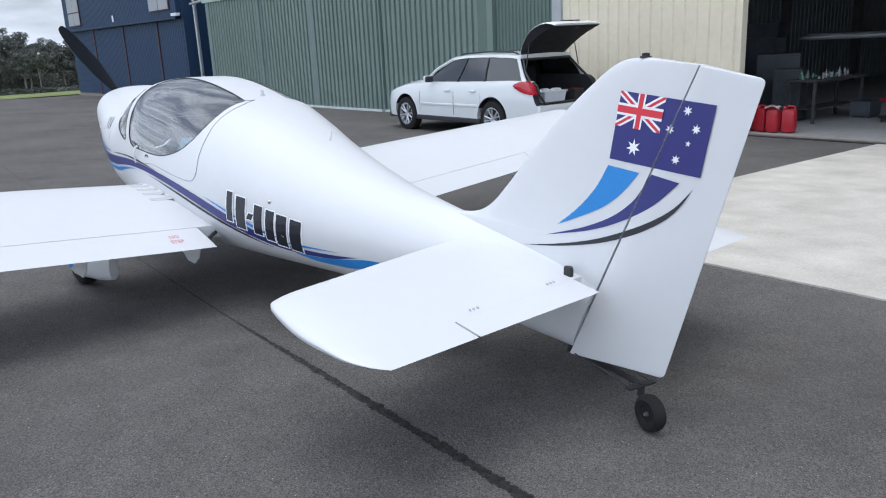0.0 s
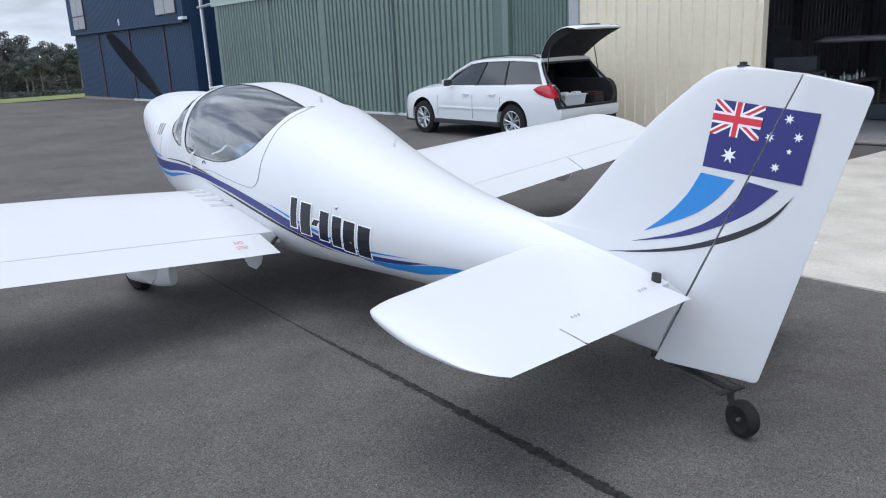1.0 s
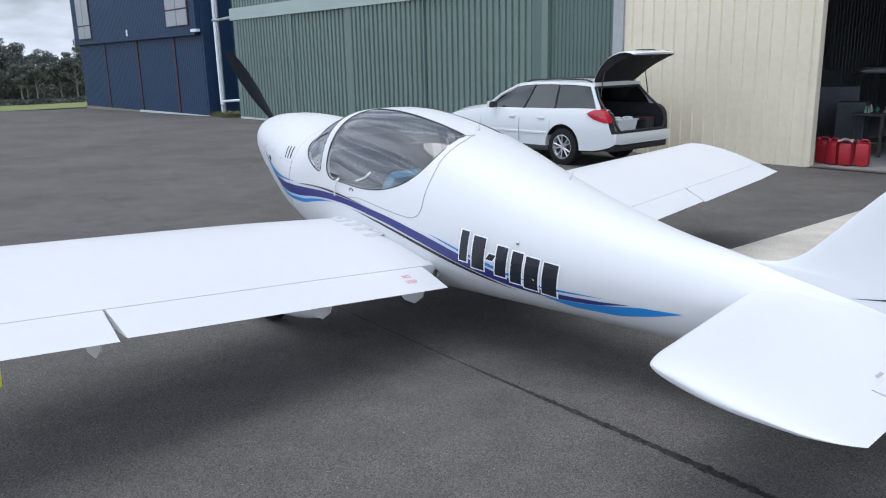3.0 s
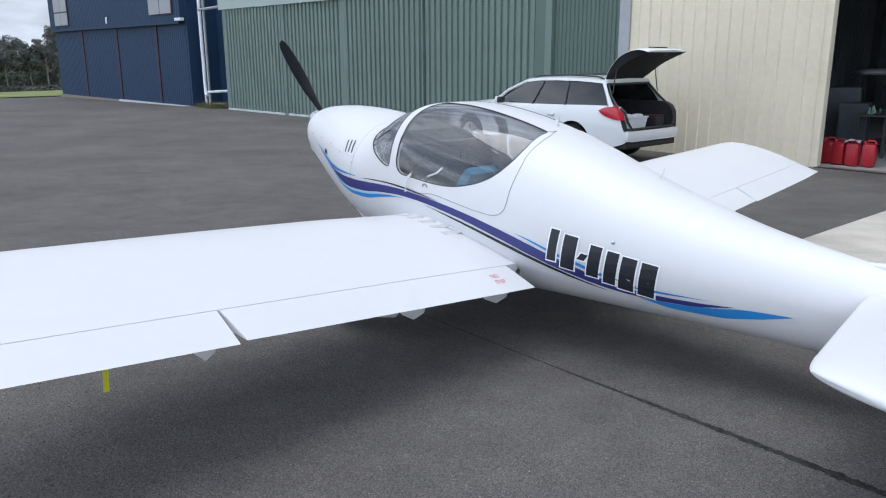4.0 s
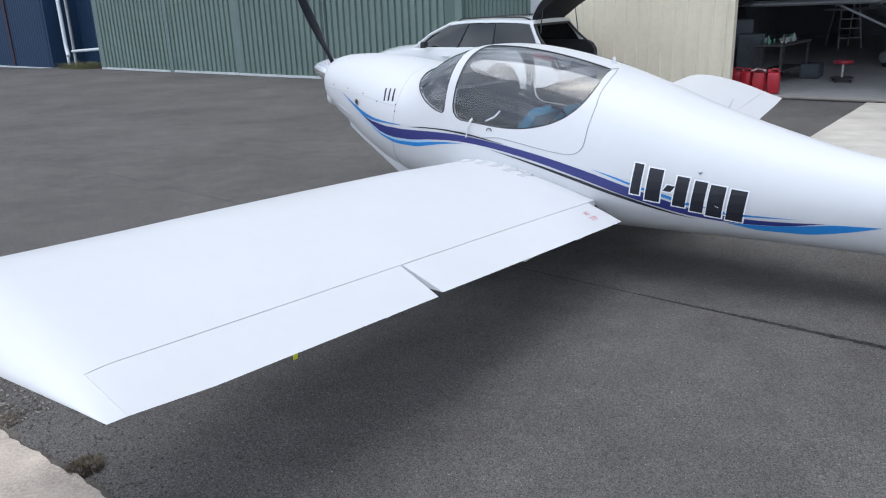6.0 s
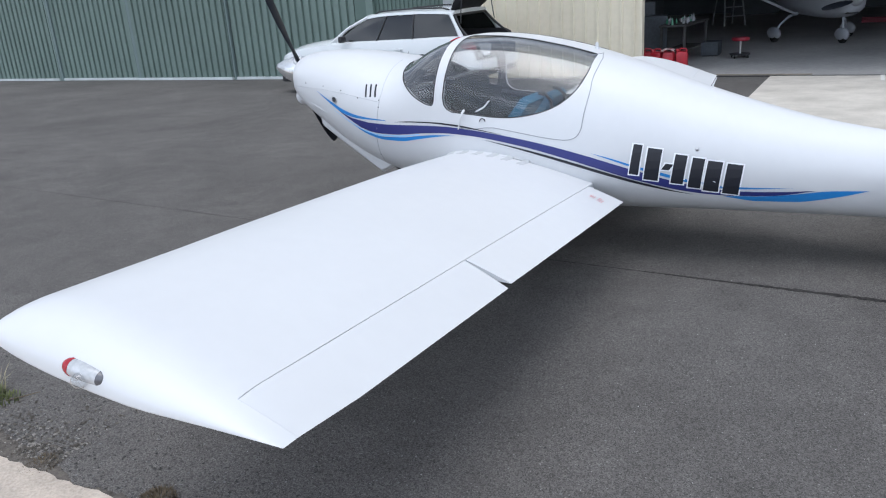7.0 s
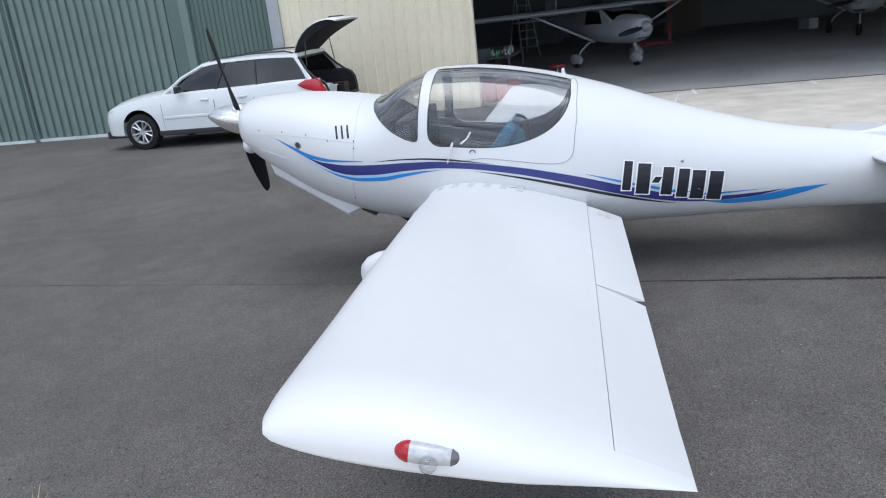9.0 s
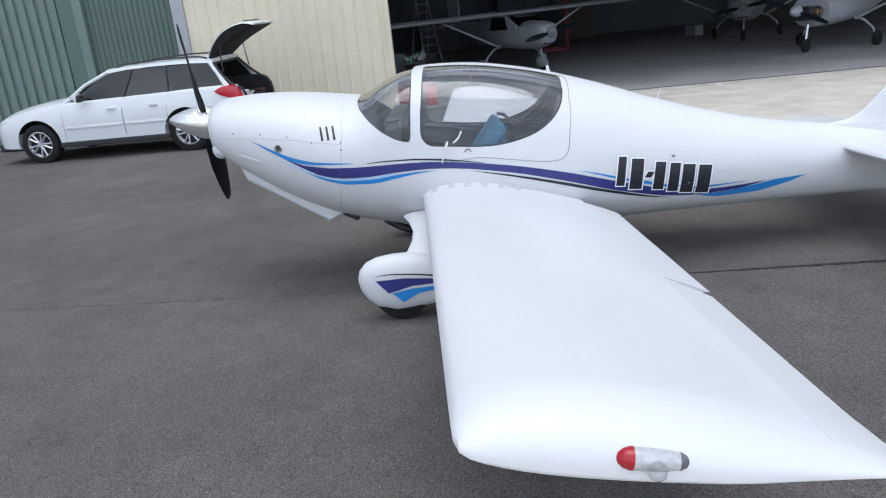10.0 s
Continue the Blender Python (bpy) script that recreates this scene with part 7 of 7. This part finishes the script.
# ---- high-wing aeroplanes inside; local x ahead, y to its left ----
def high_wing(at, label, cowl=True, spats=True, span=4.2):
    a = thing("high_wing_aeroplane", at, label, "aeroplane", "parked aeroplanes")
    st = [(1.53, 0.94, 0.10, 0.11), (1.50, 0.94, 0.21, 0.20), (1.40, 0.93, 0.30, 0.27), (1.2, 0.91, 0.37, 0.32), (0.95, 0.90, 0.43, 0.345), (0.65, 0.90, 0.48, 0.36), (0.3, 0.92, 0.51, 0.38), (-0.6, 0.95, 0.51, 0.37), (-1.3, 1.00, 0.36, 0.30), (-2.4, 1.12, 0.16, 0.18), (-3.6, 1.2, 0.05, 0.10)]
    if not cowl:
        st = st[4:]
    rings = [[Vector((x, w * math.copysign(abs(math.cos(q)) ** 0.8, math.cos(q)), zc + h * math.copysign(abs(math.sin(q)) ** 0.8, math.sin(q)))) for q in (2 * math.pi * k / 28 for k in range(28))] for x, zc, w, h in st]
    part("fuselage", loft(bmesh.new(), rings), M_DIMW, a, smooth=True)
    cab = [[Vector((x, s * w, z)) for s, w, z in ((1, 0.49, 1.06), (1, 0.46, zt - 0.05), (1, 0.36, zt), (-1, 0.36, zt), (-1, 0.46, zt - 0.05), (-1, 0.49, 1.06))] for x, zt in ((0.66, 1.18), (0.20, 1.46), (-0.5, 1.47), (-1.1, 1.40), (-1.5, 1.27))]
    part("cabin_roof", loft(bmesh.new(), cab), M_DIMW, a)
    for s in (1, -1):
        part("door_window", loft(bmesh.new(), [[Vector((x, s * y + dy, z)) for x, y, z in ((0.34, 0.50, 1.08), (0.20, 0.475, 1.38), (-0.40, 0.475, 1.39), (-0.52, 0.50, 1.06))] for dy in (s * 0.004, s * 0.014)]), M_TINT, a, "dark side window")
        part("strut", tube(bmesh.new(), [(-0.10, s * 0.48, 0.62), (-0.05, s * 2.25, 1.44)], 0.028), M_DIMW, a)
        legm = [(-0.20, s * 0.40, 0.66), (-0.22, s * 0.62, 0.58), (-0.24, s * 0.82, 0.40), (-0.26, s * 0.90, 0.20)]
        part("gear_leg", tube(bmesh.new(), legm, [0.035, 0.03, 0.025, 0.022]), M_DIMW, a, smooth=True)
        part("main_wheel", lathe(bmesh.new(), [(-0.06, 0.07), (-0.065, 0.13), (-0.04, 0.16), (0.04, 0.16), (0.065, 0.13), (0.06, 0.07)], Matrix.Translation((-0.26, s * 0.92, 0.16)) @ pose(0, 0, 0, 0, 0, 90), 24), M_RUBBER, a, smooth=True)
        if spats:
            b = bmesh.new()
            bmesh.ops.create_uvsphere(b, u_segments=18, v_segments=10, radius=1)
            b.transform(Matrix.Translation((-0.30, s * 0.92, 0.21)) @ Matrix.Diagonal((0.30, 0.10, 0.15, 1)))
            part("wheel_spat", b, M_DIMW, a, smooth=True)
        wing = []
        for y in (0.0, 1.0, 2.5, span - 0.15, span):
            sq = 1.0 if y < span else 0.4
            wing.append(chord_ring(0.35, -0.95, 1.47, 1.42, s * y, 0.0, 1.0, thick=0.10, squash=sq, n=12))
        part("wing", loft(bmesh.new(), wing), M_DIMW, a, smooth=True)
        part("tailplane", loft(bmesh.new(), [chord_ring(-2.95, -3.65, 1.22, 1.2, s * y, 0.0, 1.0, thick=0.09, n=8, camber=0) for y in (0.0, 1.2)]), M_DIMW, a, smooth=True)
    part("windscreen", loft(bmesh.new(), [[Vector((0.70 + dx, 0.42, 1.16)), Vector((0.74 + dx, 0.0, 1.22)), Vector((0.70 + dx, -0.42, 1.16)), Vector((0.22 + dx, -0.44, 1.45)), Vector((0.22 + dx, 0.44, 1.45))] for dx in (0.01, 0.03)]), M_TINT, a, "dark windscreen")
    part("fin", box(bmesh.new(), -3.65, -3.0, -0.03, 0.03, 1.2, 2.2, 0.02), M_DIMW, a)
    part("nose_leg", tube(bmesh.new(), [(1.05, 0, 0.62), (1.10, 0, 0.38), (1.12, 0, 0.18)], 0.028), M_METAL if not spats else M_DIMW, a, smooth=True)
    part("nose_wheel", lathe(bmesh.new(), [(-0.05, 0.06), (-0.055, 0.12), (-0.03, 0.15), (0.03, 0.15), (0.055, 0.12), (0.05, 0.06)], Matrix.Translation((1.12, 0, 0.15)) @ pose(0, 0, 0, 0, 0, 90), 24), M_RUBBER, a, smooth=True)
    if spats:
        b = bmesh.new()
        bmesh.ops.create_uvsphere(b, u_segments=18, v_segments=10, radius=1)
        b.transform(Matrix.Translation((1.08, 0, 0.20)) @ Matrix.Diagonal((0.27, 0.09, 0.15, 1)))
        part("nose_spat", b, M_DIMW, a, smooth=True)
    if cowl:
        for y in (0.17, -0.17):
            part("cowl_inlet", lathe(bmesh.new(), [(0.0, 0.0), (0.0, 0.06), (0.012, 0.055), (0.012, 0.0)], Matrix.Translation((1.485, y, 0.96)), 16), M_BLACKP, a)
        part("lower_inlet", box(bmesh.new(), 1.33, 1.43, -0.14, 0.14, 0.655, 0.70, 0.015), M_BLACKP, a)
    else:
        part("engine", box(bmesh.new(), 0.98, 1.40, -0.26, 0.26, 0.72, 1.02, 0.05), M_STEEL, a, "bare dark engine with the cowling off")
        for y in (-0.30, 0.30):
            for x in (1.08, 1.24):
                part("cylinder", lathe(bmesh.new(), [(0.0, 0.07), (0.12, 0.07), (0.13, 0.05), (0.13, 0.0)], Matrix.Translation((x, y * 0.7, 0.9)) @ pose(0, 0, 0, 0, 0, 90 if y > 0 else -90), 14), mat("bronze_engine_metal", (0.22, 0.15, 0.09), 0.45, metal=0.6, var=0.3, scale=12), a)
    part("spinner", lathe(bmesh.new(), [(0.0, 0.13), (0.05, 0.13), (0.14, 0.10), (0.22, 0.05), (0.26, 0.0)], Matrix.Translation((1.51, 0, 0.95)), 20), M_DIMW, a, smooth=True)
    for k in (0, 180):
        o = part("propeller_blade", blade(), M_PROP, a, smooth=True, at=Matrix.Translation((1.56, 0, 0.95)) @ pose(0, 0, 0, (100 if cowl else 70) + k, 0, 0))
    return a


def inside(u, d, hu, hd):
    """A pose on the hangar floor with local x along (hu, hd) in the site's lines."""
    x = (ALONG * hu + INTO * hd).normalized()
    y = Vector((0, 0, 1)).cross(x)
    m = Matrix.Identity(4)
    m.col[0][:3], m.col[1][:3] = x, y
    m.translation = W(u, d, FLOOR)
    return m


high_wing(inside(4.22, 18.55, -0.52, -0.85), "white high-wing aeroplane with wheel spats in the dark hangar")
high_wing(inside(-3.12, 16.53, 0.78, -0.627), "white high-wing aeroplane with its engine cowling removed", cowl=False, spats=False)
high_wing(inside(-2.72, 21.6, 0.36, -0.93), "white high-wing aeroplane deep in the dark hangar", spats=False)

# ---- trees and grass beyond the apron ----
M_BARK = mat("grey_gum_bark", (0.22, 0.205, 0.185), 0.9, var=0.35, scale=5, fine=40)
# leaf colour is lifted and greyed to stand in for distance haze
M_LEAF = mat("hazed_gum_leaves", (0.115, 0.125, 0.112), 0.8, spec=0.3, var=0.4, scale=0.8, fine=3, objvar=0.2)


def leaf_mesh(name, spots, material, parent):
    """Many small pointed leaf clumps, each a bent quad, as one crown."""
    verts, faces = [], []
    for p, w, rnd in spots:
        n = Vector((rnd.gauss(0, 1), rnd.gauss(0, 1), rnd.gauss(0, 1))).normalized()
        s1 = n.orthogonal().normalized()
        s2 = n.cross(s1)
        k = len(verts)
        verts += [p + s1 * w, p + s2 * w * rnd.uniform(0.4, 0.8), p - s1 * w * rnd.uniform(0.6, 1.1), p - s2 * w * rnd.uniform(0.4, 0.8)]
        faces.append((k, k + 1, k + 2, k + 3))
    me = bpy.data.meshes.new(name)
    me.from_pydata(verts, [], faces)
    me.materials.append(material)
    f = new(name, me)
    f.parent = parent


def tree(name, u, d, h, seed, label, leaves=3000):
    rnd = random.Random(seed)
    z0 = land(u, d) - 0.2
    t = thing(name, Matrix.Translation(W(u, d, z0)), label, "tree", "trees along the field")
    bm = bmesh.new()
    lean = Vector((rnd.uniform(-0.07, 0.07), rnd.uniform(-0.07, 0.07), 1))
    top = h * rnd.uniform(0.62, 0.74)
    tube(bm, [lean * top * k / 5 + Vector((rnd.uniform(-0.1, 0.1), rnd.uniform(-0.1, 0.1), 0)) for k in range(6)], [h * 0.019 * (1 - 0.13 * k) for k in range(6)], 7)
    clumps = []
    for k in range(17):
        s = rnd.uniform(0.50, 1.0)
        b = lean * top * s
        a = rnd.uniform(0, 2 * math.pi)
        r = h * rnd.uniform(0.06, 0.27) * (1.15 - 0.35 * s)
        e = b + Vector((r * math.cos(a), r * math.sin(a), h * rnd.uniform(0.06, 0.26)))
        e.z = min(e.z, h * rnd.uniform(0.86, 0.95))
        tube(bm, [b, b.lerp(e, 0.5) + Vector((0, 0, -0.1)), e], [h * 0.009, h * 0.006, h * 0.003], 5)
        clumps.append((e, h * rnd.uniform(0.075, 0.125)))
    part("trunk", bm, M_BARK, t)
    spots = []
    for i in range(leaves):
        c, size = rnd.choice(clumps)
        q = Vector((rnd.gauss(0, 1), rnd.gauss(0, 1), rnd.gauss(0, 1))).normalized() * rnd.random() ** 0.45
        spots.append((c + Vector((q.x, q.y, q.z * 0.55 + 0.12)) * size, rnd.uniform(0.07, 0.15), rnd))
    leaf_mesh("crown", spots, M_LEAF, t)
    return t


field = part("grass_field", sheet([52.6, 60, 100, 200, 500], [-400, -100, -40, -10, 0, 10, 20, 60, 200], 0.02), M_GRASS)
tagged(field, "pale green mown grass field beyond the apron", "grass", kind="structure")
rnd = random.Random(77)
for k in range(84):
    row = k % 3
    u = 93 + row * 9 + rnd.uniform(0, 6)
    d = -12 + 46 * (k / 83) + rnd.uniform(-1.0, 1.0)
    tree("gum_tree", u, d, rnd.uniform(5.0, 6.7) * (1.26 if k % 8 == 0 else 1.0) * (1 + 0.07 * row), 100 + k, "dull green gum tree with a grey trunk")
for k in range(120):
    d = -12 + 46 * (k / 119) + rnd.uniform(-0.6, 0.6)
    u = 93.5 + rnd.uniform(0, 3) + (0, 10, 20, 24)[k % 4]
    tall = (0.7, 2.6, 4.4, 4.8)[k % 4] * rnd.uniform(0.85, 1.1)
    wide = (0.8, 0.9, 1.2, 1.2)[k % 4]
    o = thing("bush", Matrix.Translation(W(u, d, land(u, d) - 0.1)), "dark scrubby bush under the gum trees", "bush", "scrub along the field")
    spots = [(Vector((max(-2.2, min(2.2, rnd.gauss(0, wide))), max(-2.2, min(2.2, rnd.gauss(0, wide))), rnd.random() ** 1.1 * tall + 0.02)), rnd.uniform(0.08, 0.17) * (1.4 if tall > 3 else 1.0), rnd) for i in range(1000)]
    leaf_mesh("foliage", spots, M_LEAF, o)
